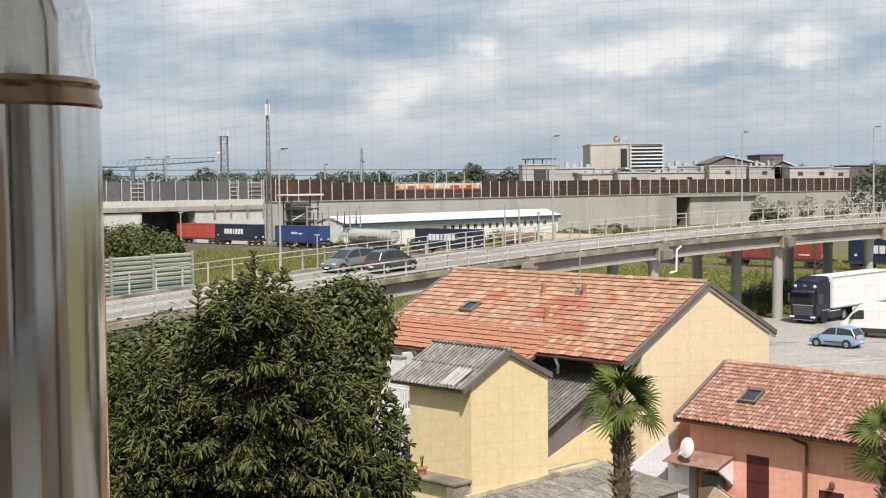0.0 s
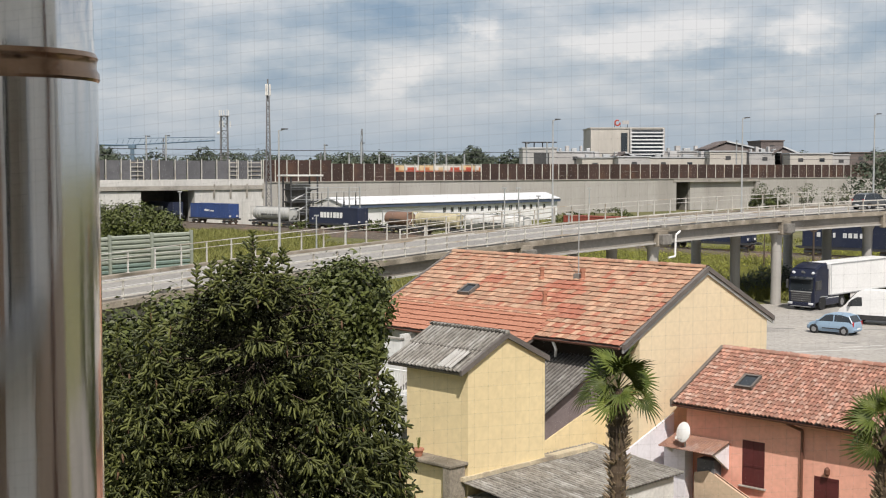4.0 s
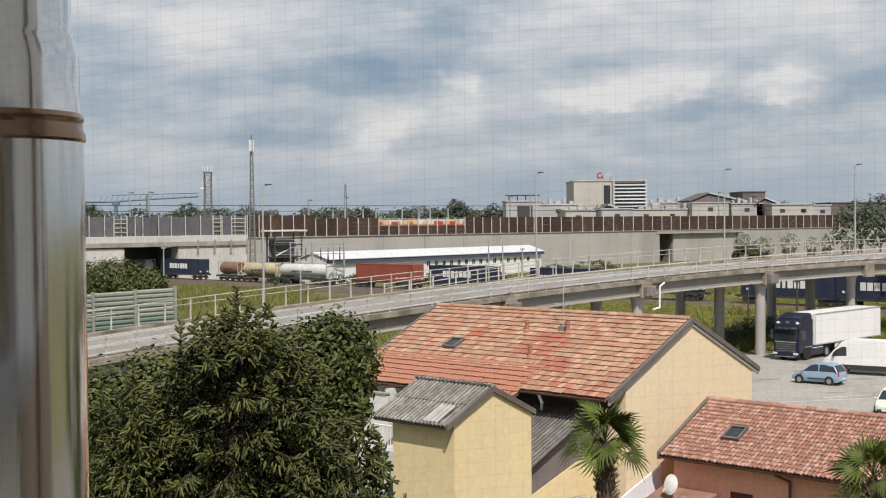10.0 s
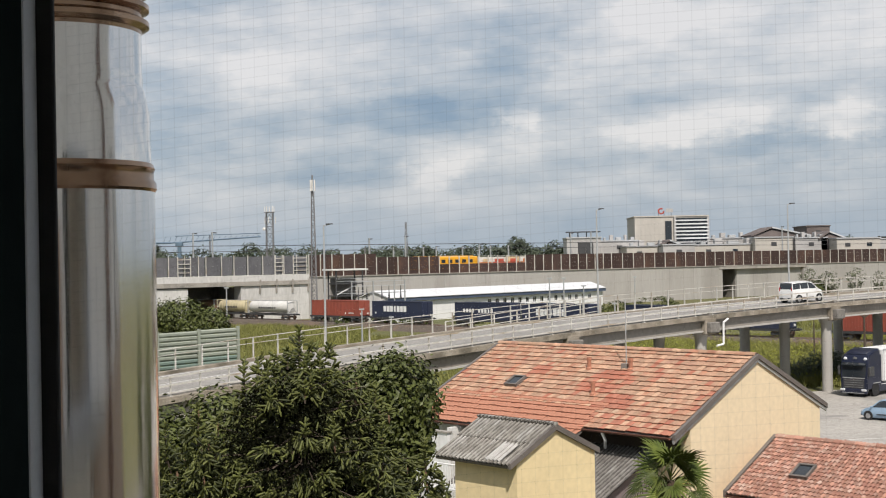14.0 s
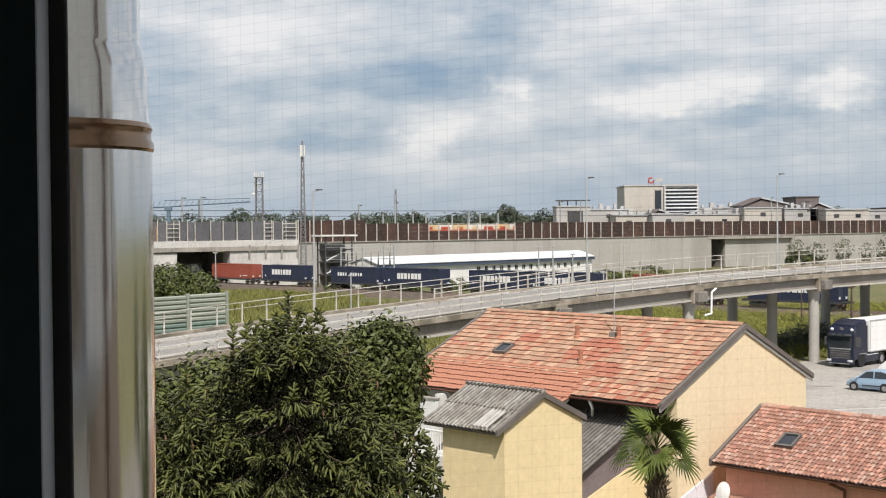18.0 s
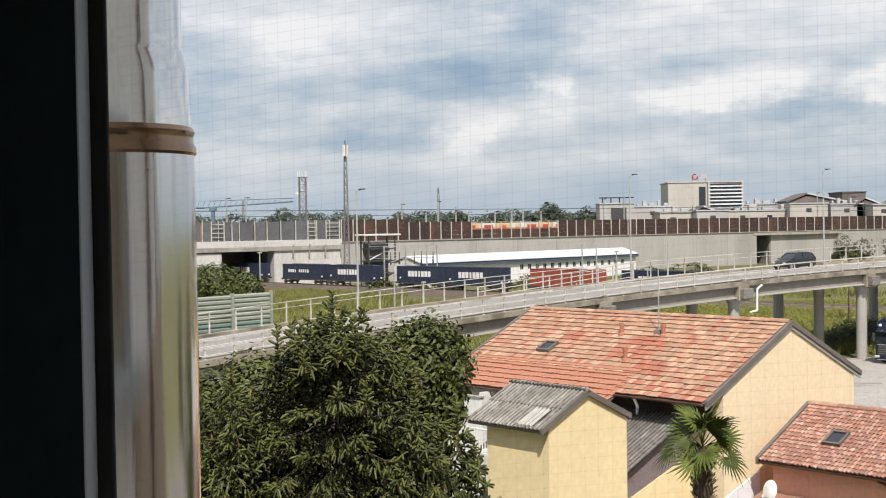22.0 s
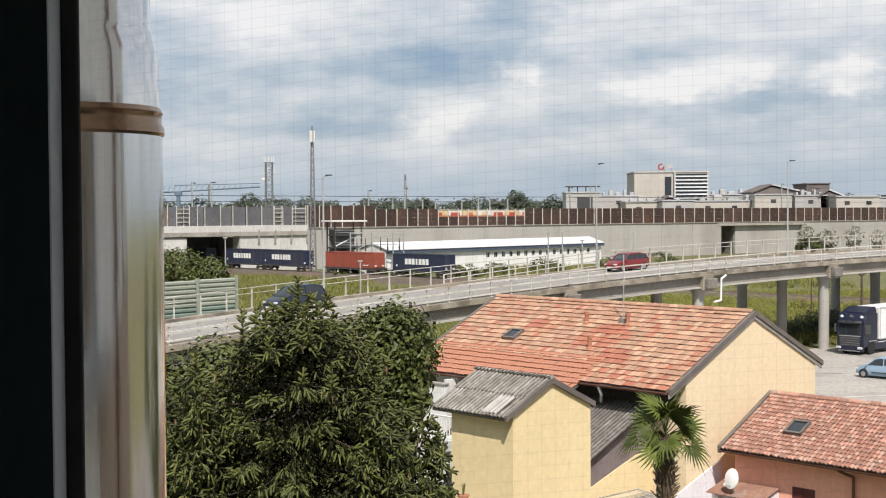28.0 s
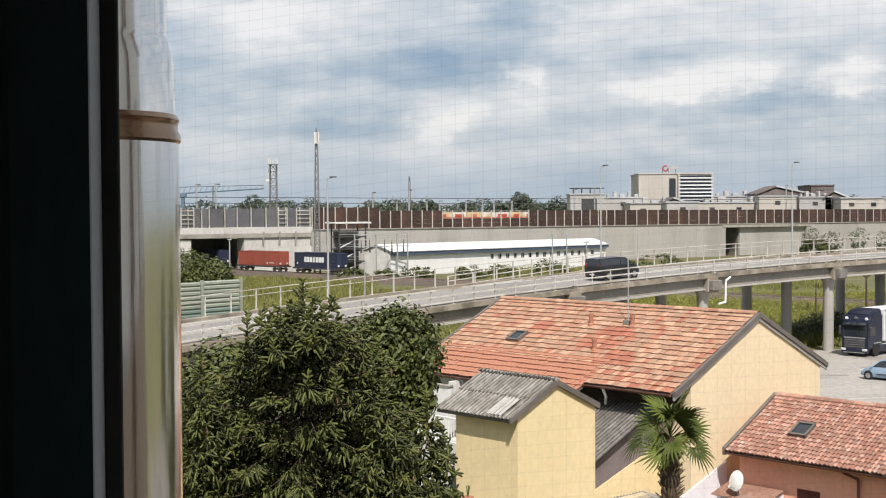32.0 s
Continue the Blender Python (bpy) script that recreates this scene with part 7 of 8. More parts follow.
for sg in (-1, 1):
    bm = bmesh.new()
    box(bm, 3.2, sg * 1.215, 0.98, 2.2, 0.02, 0.05)
    part("skirt_stripe", bm, M["white"], lor)
    bm = bmesh.new()
    lathe(bm, [(0.60, -0.03), (0.60, 0.03)], 20, "Y")
    part("wheel_arch", bm, M["black"], lor, m=pose(1.35, sg * 1.235, 0.62))
    bm = bmesh.new()
    box(bm, 2.25, sg * 1.2, 2.2, 0.35, 0.05, 2.6)
    part("side_fairing", bm, truck_blue, lor)
bm = bmesh.new()
box(bm, 3.2, 0, 0.85, 4.4, 0.9, 0.3)
part("chassis", bm, M["steel_dark"], lor)
ty, rim = make_wheel(0.5, 0.32)
for x in (1.35, 4.95):
    for sg in (-1, 1):
        wh = part("wheel", ty, None, lor, m=pose(x, sg * 1.06, 0.5))
        part("rim", rim, None, wh, m=pose(0, 0, 0))
tl = thing("lorry_trailer", grid_pose(-55.75, 99.4, 0.05, 90), "long plain white box trailer behind the tractor", "trailer")
bm = bmesh.new()
box(bm, 9.05, 0, 2.55, 12.6, 2.52, 2.72, bevel=0.03)
part("box", bm, M["white"], tl)
for sg in (-1, 1):
    for z in (1.22, 3.88):
        bm = bmesh.new()
        box(bm, 9.05, sg * 1.27, z, 12.6, 0.05, 0.1)
        part("edge_rail", bm, M["galv"], tl)
    bm = bmesh.new()
    box(bm, 8.6, sg * 1.18, 0.85, 4.2, 0.05, 0.5)
    part("side_guard", bm, M["dirty_white"], tl)
    bm = bmesh.new()
    box(bm, 2.85, sg * 1.2, 2.55, 0.1, 0.14, 2.7)
    part("corner_post", bm, M["galv"], tl)
bm = bmesh.new()
box(bm, 9.2, 0, 1.05, 11.8, 1.0, 0.25)
part("chassis", bm, M["steel_dark"], tl)
for x in (11.2, 12.5, 13.8):
    for sg in (-1, 1):
        wh = part("wheel", ty, None, tl, m=pose(x, sg * 1.06, 0.5))
        part("rim", rim, None, wh, m=pose(0, 0, 0))

# cars that drive
DRIVE = []      # thing, lane offset, forward (1) or back (-1), seconds at L0, L0, metres a second


def driver(name, label, col, style, dims, off, sgn, L_at0, v, hold, acc=0.0):
    c = car(name, pose(0, 0, 0), label, paint(name + "_paint", col, 0.28), *dims, style)
    DRIVE.append((c, off, sgn, L_at0, v, hold, acc))


NEAR, FAR = 2.7, 6.3
driver("silver_hatchback", "silver-grey hatchback driving down the bridge", (0.16, 0.18, 0.20), "hatch", (4.2, 1.76, 1.58), FAR, -1, 54.53, -18.3, 1.0)
driver("grey_hatchback", "dark grey hatchback driving up the bridge", (0.07, 0.075, 0.08), "hatch", (3.8, 1.68, 1.55), NEAR, 1, 55.4, 19.2, 159.0, -1.15)
driver("white_van_car", "white small passenger van driving up the bridge", (0.75, 0.75, 0.74), "van", (4.1, 1.75, 1.82), NEAR, 1, -228.6, 23.3, 154.0)
driver("black_hatchback", "black hatchback driving down the bridge", (0.02, 0.022, 0.026), "hatch", (4.1, 1.74, 1.50), FAR, -1, 434.9, -15.4, 6.0)
driver("dark_suv", "dark blue-black car driving down the bridge", (0.022, 0.03, 0.045), "hatch", (4.4, 1.80, 1.66), FAR, -1, 464.4, -14.95, 11.0)
driver("red_hatchback", "dark red hatchback driving down the bridge", (0.20, 0.018, 0.022), "hatch", (4.0, 1.70, 1.48), FAR, -1, 541.6, -16.5, 16.0)
driver("black_people_carrier", "black people carrier driving up the bridge", (0.012, 0.012, 0.016), "van", (4.6, 1.82, 1.72), NEAR, 1, -476.6, 17.2, 149.0)
lot_car = car("black_coupe", pose(0, 0, 0), "black small car with a silver roof line crossing the car park", paint("black_coupe_paint", (0.012, 0.012, 0.016), 0.25), 3.6, 1.66, 1.40)

# yellow works train on the viaduct
yt = thing("works_railcar", WALL_M, "yellow works railcar running on the viaduct", "railcar")
yellow_p = paint("works_yellow", (0.75, 0.36, 0.02), 0.4)
bm = bmesh.new()
box(bm, 9.5, 0, 2.45, 19, 2.9, 3.3, bevel=0.2)
part("body", bm, yellow_p, yt)
bm = bmesh.new()
box(bm, 9.5, 0, 4.15, 17, 1.8, 0.3, bevel=0.08)
part("roof_unit", bm, yellow_p, yt)
bm = bmesh.new()
box(bm, 9.5, 0, 0.55, 18, 2.4, 0.6)
part("underframe", bm, M["steel_dark"], yt)
for k in range(8):
    bm = bmesh.new()
    box(bm, 2.0 + 2.1 * k, -1.46, 3.0, 1.2, 0.04, 0.8)
    part("window", bm, M["glass"], yt)

# ---- railway yard and distance ----


def sight(px, d):
    """Plan place at depth d along the line of sight px, counted across the first outlook."""
    return az(px) * d, d


# deck behind the barrier and a parked train of coloured wagons seen through the clear panes
bm = bmesh.new()
box(bm, (W_L + W_R) / 2, 8, TOPZ - 0.1, W_R - W_L, 13, 0.5)
part("track_deck", bm, M["concrete_dark"], via)
cols = [("white", (0.70, 0.66, 0.60)), ("red", (0.50, 0.10, 0.06)), ("cream", (0.66, 0.50, 0.30)), ("orange", (0.55, 0.20, 0.08))]
pm2 = [box_paint(n + "_wagon", c) for n, c in cols]
for i in range(8):
    L = (S_T1 - S_T0 + 1) / 6
    wg = thing("parked_wagon", WALL_M @ pose(S_T0 - 0.5 + L * i, 9.5, TOPZ + 0.2), "parked goods wagon with red and cream panels on the viaduct", "wagon", "parked wagons")
    bm = bmesh.new()
    box(bm, L / 2, 0, 2.2, L - 0.3, 2.6, 2.8)
    part("body", bm, pm2[(0, 2, 0, 2, 0, 0, 2, 0)[i]], wg)
    bm = bmesh.new()
    box(bm, L * 0.5, -1.33, 2.75, L * (0.35, 0.2, 0.6, 0.4, 0.3, 0.65, 0.4, 0.5)[i], 0.05, 0.75)
    part("panel", bm, pm2[(1, 1, 1, 3, 2, 1, 1, 3)[i]], wg)
    bm = bmesh.new()
    box(bm, L * 0.5, -1.34, 2.2, L - 0.4, 0.05, 0.22)
    part("stripe", bm, pm2[(1, 3, 1, 1, 3, 1, 1, 3)[i]], wg)
    bm = bmesh.new()
    box(bm, L / 2, 0, 0.5, L - 0.5, 2.2, 0.6)
    part("underframe", bm, M["steel_dark"], wg)

# overhead line poles and wires on the viaduct
oh = thing("overhead_line", WALL_M, "thin overhead railway wires above the viaduct", "overhead wires", kind="structure")
for y, z in ((5.0, 16.3), (5.0, 15.0), (10.0, 16.3), (10.0, 15.1)):
    bm = bmesh.new()
    rod(bm, (W_L - 60, y, z), (W_R + 80, y, z), 0.035, n=4)
    part("wire", bm, M["steel_dark"], oh)
for px, ztop, yo in ((307, 19.2, 12), (319, 19.2, 6), (627, 17.8, 12), (653, 18.2, 3), (679, 15.6, 14), (733, 15.6, 14), (756, 15.6, 14), (803, 15.6, 14), (833, 16.2, 14), (853, 15.7, 14), (885, 15.8, 14), (987, 19.0, 12), (1023, 19.3, 12), (1358, 20.8, 12)):
    s = wall_s(az(px))
    cp = thing("catenary_pole", WALL_M @ pose(s, yo, TOPZ + 0.1), "grey steel overhead line pole on the viaduct", "pole", "catenary poles")
    bm = bmesh.new()
    h = ztop - TOPZ
    box(bm, 0, 0, h / 2, 0.28, 0.28, h)
    part("mast", bm, M["galv"], cp)
    bm = bmesh.new()
    if h > 7:
        box(bm, 0.4, 0, h - 0.2, 1.1, 0.22, 0.22)
    else:
        box(bm, 0.4, 0, h, 1.1, 0.25, 0.15)
    part("bracket", bm, M["steel_dark"], cp)


def lattice(name, x, y, h, w0, w1, label, cat, z0=0.0, step=1.5, thick=0.1):
    t = thing(name, pose(x, y, z0), label, cat)
    n = int(h / step)
    for i in range(4):
        a = math.pi / 4 + i * math.pi / 2
        bm = bmesh.new()
        rod(bm, (w0 * math.cos(a), w0 * math.sin(a), 0), (w1 * math.cos(a), w1 * math.sin(a), h), thick, n=5)
        part("leg", bm, M["mid_steel"], t)
        b = math.pi / 4 + (i + 1) * math.pi / 2
        bm = bmesh.new()
        for k in range(n):
            u0, u1 = k / n, (k + 1) / n
            r0, r1 = w0 + (w1 - w0) * u0, w0 + (w1 - w0) * u1
            rod(bm, (r0 * math.cos(a), r0 * math.sin(a), h * u0), (r1 * math.cos(b), r1 * math.sin(b), h * u1), thick * 0.55, n=4)
            rod(bm, (r1 * math.cos(a), r1 * math.sin(a), h * u1), (r1 * math.cos(b), r1 * math.sin(b), h * u1), thick * 0.5, n=4)
        tagged(part("bracing", bm, M["mid_steel"], t), kind="stuff")
    return t


def antennas(t, h, r, n=3):
    for k in range(n):
        a = k * 2 * math.pi / n + 0.5
        bm = bmesh.new()
        box(bm, r * math.cos(a), r * math.sin(a), h, 0.28, 0.28, 2.2, bevel=0.05)
        part("antenna", bm, M["dirty_white"], t)


mx, my = sight(476, 246)
ms = lattice("radio_mast", mx, my, 26.0, 0.85, 0.32, "slender grey lattice radio mast by the railway", "mast")
bm = bmesh.new()
rod(bm, (0, 0, 25.5), (0, 0, 29.2), 0.16, n=6)
part("tip", bm, M["mid_steel"], ms)
antennas(ms, 27.2, 0.45)
tx, ty2 = sight(398.5, 450)
tw = lattice("radio_tower", tx, ty2, 30.5, 1.9, 1.6, "distant lattice radio tower with small antennas", "tower", step=2.4, thick=0.17)
bm = bmesh.new()
lathe(bm, [(1.9, 30.3), (1.9, 30.5)], 10)
part("platform", bm, M["mid_steel"], tw)
antennas(tw, 31.4, 1.7, 5)
antennas(tw, 27.6, 2.2, 3)
bm = bmesh.new()
lathe(bm, [(0.1, 0.0), (0.55, 0.18), (0.6, 0.3)], 12, "Y")
part("dish", bm, M["dirty_white"], tw, m=pose(-1.9, -1.0, 24.5))

# tower crane and pylons far off
cx0, cy0 = sight(236, 620)
crane = thing("tower_crane", pose(cx0, cy0, 0), "distant blue-grey tower crane with a level jib", "crane")
blu = mat("blue_grey_steel", (0.12, 0.18, 0.24), (0.10, 0.15, 0.2), scale=0.3, bump=0)
bm = bmesh.new()
box(bm, 0, 0, 11, 1.6, 1.6, 22)
part("mast", bm, blu, crane)
bm = bmesh.new()
box(bm, 0, 0, 22.5, 3.5, 2.4, 2.2, bevel=0.3)
part("cab", bm, blu, crane)
bm = bmesh.new()
rod(bm, (-9, 0, 23), (40, 0, 25.5), 0.32, n=4)
rod(bm, (-2, 0, 26.5), (40, 0, 27.2), 0.18, n=4)
for k in range(18):
    rod(bm, (-8 + 2.7 * k, 0, 23 + 0.138 * k), (-6.6 + 2.7 * k, 0, 26.3), 0.10, n=4)
part("jib", bm, blu, crane)
bm = bmesh.new()
rod(bm, (-26, 0, 23.5), (-4, 0, 23.2), 0.45, n=4)
box(bm, -26, 0, 23.5, 4, 3, 5)
part("counter_jib", bm, blu, crane)
for px, d, h in ((291, 900, 33), (641, 620, 31), (568, 700, 20), (576, 700, 20)):
    x, y = sight(px, d)
    lattice("pylon", x, y, h, 1.6, 0.4, "distant lattice pylon on the horizon", "pylon", step=4.0, thick=0.16)

# steel stair tower and canopy beside the mast
sx, sy = sight(532, 262)
st = thing("stair_tower", pose(sx, sy, 0, 0, 0, 39), "grey steel stair tower with a flat roof by the viaduct", "stair tower")
for x in (-3.2, 3.2):
    for y in (-1.5, 1.5):
        bm = bmesh.new()
        box(bm, x, y, 5.3, 0.25, 0.25, 10.6)
        part("column", bm, M["steel_dark"], st)
bm = bmesh.new()
box(bm, 0, 0, 10.75, 8.6, 4.2, 0.35, bevel=0.05)
part("roof", bm, M["dirty_white"], st)
for z in (2.8, 5.4, 7.9):
    bm = bmesh.new()
    box(bm, 0, 0, z, 6.6, 3.2, 0.25)
    part("landing", bm, M["steel_dark"], st)
    bm = bmesh.new()
    for dz in (0.5, 1.0):
        box(bm, 0, -1.6, z + dz, 6.6, 0.08, 0.08)
    part("guard_rail", bm, M["galv"], st)
for z in (0.2, 2.9, 5.5):
    bm = bmesh.new()
    rod(bm, (-2.8, -0.8, z), (2.8, -0.8, z + 2.5), 0.18, n=4)
    part("stair_flight", bm, M["galv"], st)
bm = bmesh.new()
box(bm, 0, 1.2, 4.5, 5.8, 0.2, 9)
part("back_screen", bm, M["concrete_dark"], st)

# substation gantry in front of the shed
gx, gy = sight(600, 250)
gt = thing("yard_gantry", pose(gx, gy, 0, 0, 0, 39), "thin grey steel gantry with wires beside the stair tower", "gantry")
for x in (-7.5, -2.5, 2.5, 5.0):
    bm = bmesh.new()
    box(bm, x, 0, 4.3, 0.2, 0.2, 8.6)
    part("column", bm, M["galv"], gt)
for z in (8.5, 7.6, 6.2):
    bm = bmesh.new()
    box(bm, -1.2, 0, z, 13, 0.15, 0.15)
    part("beam", bm, M["galv"], gt)
for x in (-6, -4, -0.5, 1.2, 4):
    bm = bmesh.new()
    lathe(bm, [(0.12, 5.0), (0.2, 5.2), (0.12, 5.4), (0.2, 5.6), (0.12, 5.8), (0.05, 7.5)], 8)
    part("insulator", bm, M["steel_dark"], gt, m=pose(x, 0, 0))

# long white shed
A = Vector((-19.8, 254.0, 0))
B = Vector((28.4, 309.5, 0))
dv = B - A
SHM = pose(A.x, A.y, 0, 0, 0, math.degrees(math.atan2(dv.y, dv.x)))
ln = dv.length
ws = thing("white_shed", SHM, "long low white shed with a pale metal roof", "shed")
bm = bmesh.new()
wall_with_holes(bm, 0.4, ln - 0.4, 0, 4.8, 0.6, 0.3, [(ln * 0.42 + 2.6 * i, ln * 0.42 + 2.6 * i + 1.2, 2.6, 3.7) for i in range(15)])
part("front_wall", bm, M["white"], ws)
bm = bmesh.new()
box(bm, ln / 2, 8.0, 2.1, ln - 1, 0.3, 4.2)
part("back_wall", bm, M["white"], ws)
for x in (0.5, ln - 0.5):
    bm = bmesh.new()
    extrude_poly(bm, [(0.9, 0), (7.9, 0), (7.9, 5.0), (4.4, 6.15), (0.9, 5.0)], 0.3, "X", x - 0.15)
    part("end_wall", bm, M["dirty_white"], ws)
for i in range(15):
    x = ln * 0.42 + 2.6 * i
    wn_ = new("window")
    wn_.parent = ws
    wn_.matrix_basis = Matrix.Translation((x, 0.75, 2.6))
    bm = bmesh.new()
    box(bm, 0.6, 0.05, 0.55, 1.2, 0.04, 1.1)
    part("pane", bm, M["glass"], wn_)
    bm = bmesh.new()
    for xx in (0.03, 0.6, 1.17):
        box(bm, xx, 0, 0.55, 0.06, 0.08, 1.1)
    part("frame", bm, M["white"], wn_)
roof_w = mat("white_sheet_roof", (0.66, 0.665, 0.67), (0.55, 0.555, 0.57), rough=0.6, scale=0.3, fine=0.10, bump=0.05, stretch=(1, 0.2, 1))
N = 14
bm = bmesh.new()
box(bm, 0, 2.15, 0, ln / N - 0.05, 4.75, 0.12)
sheet = mesh_of("roof_sheet", bm, roof_w)
for i in range(N):
    part("roof_sheet", sheet, None, ws, m=Matrix.Translation((ln / N * (i + 0.5), 0, 5.0)) @ pose(0, 0, 0, 17, 0, 0))
bm = bmesh.new()
box(bm, ln / 2, 6.55, 5.7, ln, 4.6, 0.12, pose(0, 0, 0, -17, 0, 0))
part("roof_slope", bm, roof_w, ws)
bm = bmesh.new()
box(bm, ln / 2, 0.05, 4.62, ln, 0.2, 0.8)
part("fascia", bm, box_paint("blue_grey_fascia", (0.075, 0.10, 0.155)), ws)

# fences and posts in the yard
for i, (px, d, h) in enumerate(((893, 190, 9.3), (918, 190, 9.3), (953, 195, 8.0), (1043, 240, 8.5), (1007, 160, 6.5), (319, 205, 8.5), (560, 180, 5.6), (612, 190, 4.0))):
    x, y = sight(px, d)
    t = thing("yard_post", pose(x, y, 0), "grey steel post in the railway yard", "post", "yard posts")
    bm = bmesh.new()
    rod(bm, (0, 0, 0), (0, 0, h), 0.14, 0.09, n=8)
    part("pole", bm, M["galv"], t)
    bm = bmesh.new()
    box(bm, 0, 0, h, 0.7, 0.3, 0.2)
    part("head", bm, M["galv"], t)
fe = thing("field_fence", pose(0, 0, 0), "pale post and rail fence along the field beside the ramp", "fence", kind="structure")
bm = bmesh.new()
box(bm, 0, 0, 0.85, 0.12, 0.12, 1.7)
fp = mesh_of("post", bm, M["white_rail"])
f0, f1 = Vector((-3.5, 104.5, 5.6)), Vector((10.5, 121.0, 6.9))
for i in range(8):
    q = f0.lerp(f1, i / 7)
    part("post", fp, None, fe, m=pose(q.x, q.y, q.z))
for z in (0.35, 0.8, 1.25, 1.65):
    bm = bmesh.new()
    rod(bm, f0 + Vector((0, 0, z)), f1 + Vector((0, 0, z)), 0.045, n=5)
    part("rail", bm, M["white_rail"], fe)

# ---- buildings beyond the viaduct ----
pale_wall = mat("cream_render", (0.47, 0.44, 0.395), (0.41, 0.385, 0.345), scale=0.1, fine=0.06, stretch=(1, 1, 0.3))
grey_wall = mat("grey_render", (0.42, 0.41, 0.40), (0.36, 0.35, 0.34), scale=0.1, fine=0.08)
grey_roof = mat("grey_sheet_roof", (0.45, 0.46, 0.47), (0.38, 0.39, 0.40), rough=0.5, scale=0.1, fine=0.06)
louvre_paint = mat("pale_grey_louvre_paint", (0.62, 0.63, 0.64), (0.55, 0.56, 0.57), scale=0.1, fine=0.06)
dark_roof = mat("dark_brown_roof", (0.15, 0.125, 0.115), (0.115, 0.095, 0.09), scale=0.3, fine=0.2)


def block(name, px0, px1, d, ztop, label, m, zbot=0.0, depth=20, roof=None, rooft=0.5):
    x0, x1 = az(px0) * d, az(px1) * d
    b = thing(name, pose(x0, d, 0), label, "building")
    bm = bmesh.new()
    box(bm, (x1 - x0) / 2, depth / 2, (ztop + zbot) / 2, x1 - x0, depth, ztop - zbot)
    part("wall_block", bm, m, b)
    bm = bmesh.new()
    box(bm, (x1 - x0) / 2, depth / 2, ztop + rooft / 2, x1 - x0 + 0.6, depth + 0.6, rooft)
    part("roof", bm, roof or grey_roof, b)
    return b, x1 - x0


ob, w = block("office_building", 1045, 1173, 450, 26.0, "cream office block with a louvred glass facade", pale_wall, depth=24, roof=pale_wall, rooft=0.4)
lou = (1115 - 1045) / 2264 * 450
bm = bmesh.new()
box(bm, lou + (w - lou) / 2, -0.25, 17, w - lou - 0.6, 0.4, 17)
part("glass_facade", bm, M["glass"], ob)
bm = bmesh.new()
box(bm, lou * 0.84, -0.2, 16, 2.2, 0.3, 17)
part("window_strip", bm, M["glass"], ob)
for k in range(13):
    bm = bmesh.new()
    box(bm, lou + (w - lou) / 2, -0.75, 9.6 + 1.25 * k, w - lou, 0.8, 0.48)
    part("louvre", bm, louvre_paint, ob)
for k in range(2):
    bm = bmesh.new()
    box(bm, lou + (w - lou) * k, -0.6, 17, 0.7, 0.9, 18)
    part("fin", bm, grey_wall, ob)
sg_ = thing("roof_sign", pose(az(1092) * 450, 450.5, 26.3), "round red and grey sign on the office roof", "sign")
bm = bmesh.new()
for k in range(14):
    a0, a1 = radians(60 + 22 * k), radians(60 + 22 * (k + 1))
    rod(bm, (0.9 * math.cos(a0), 0, 1.7 + 0.9 * math.sin(a0)), (0.9 * math.cos(a1), 0, 1.7 + 0.9 * math.sin(a1)), 0.30, n=5)
part("red_ring", bm, red, sg_)
bm = bmesh.new()
box(bm, 2.9, 0, 1.9, 2.4, 0.25, 1.3)
part("panel", bm, grey_wall, sg_)
bm = bmesh.new()
for x in (-1, 1, 3.5):
    rod(bm, (x, 0, 0), (x, 0, 1.5), 0.09, n=5)
part("stand", bm, M["steel_dark"], sg_)

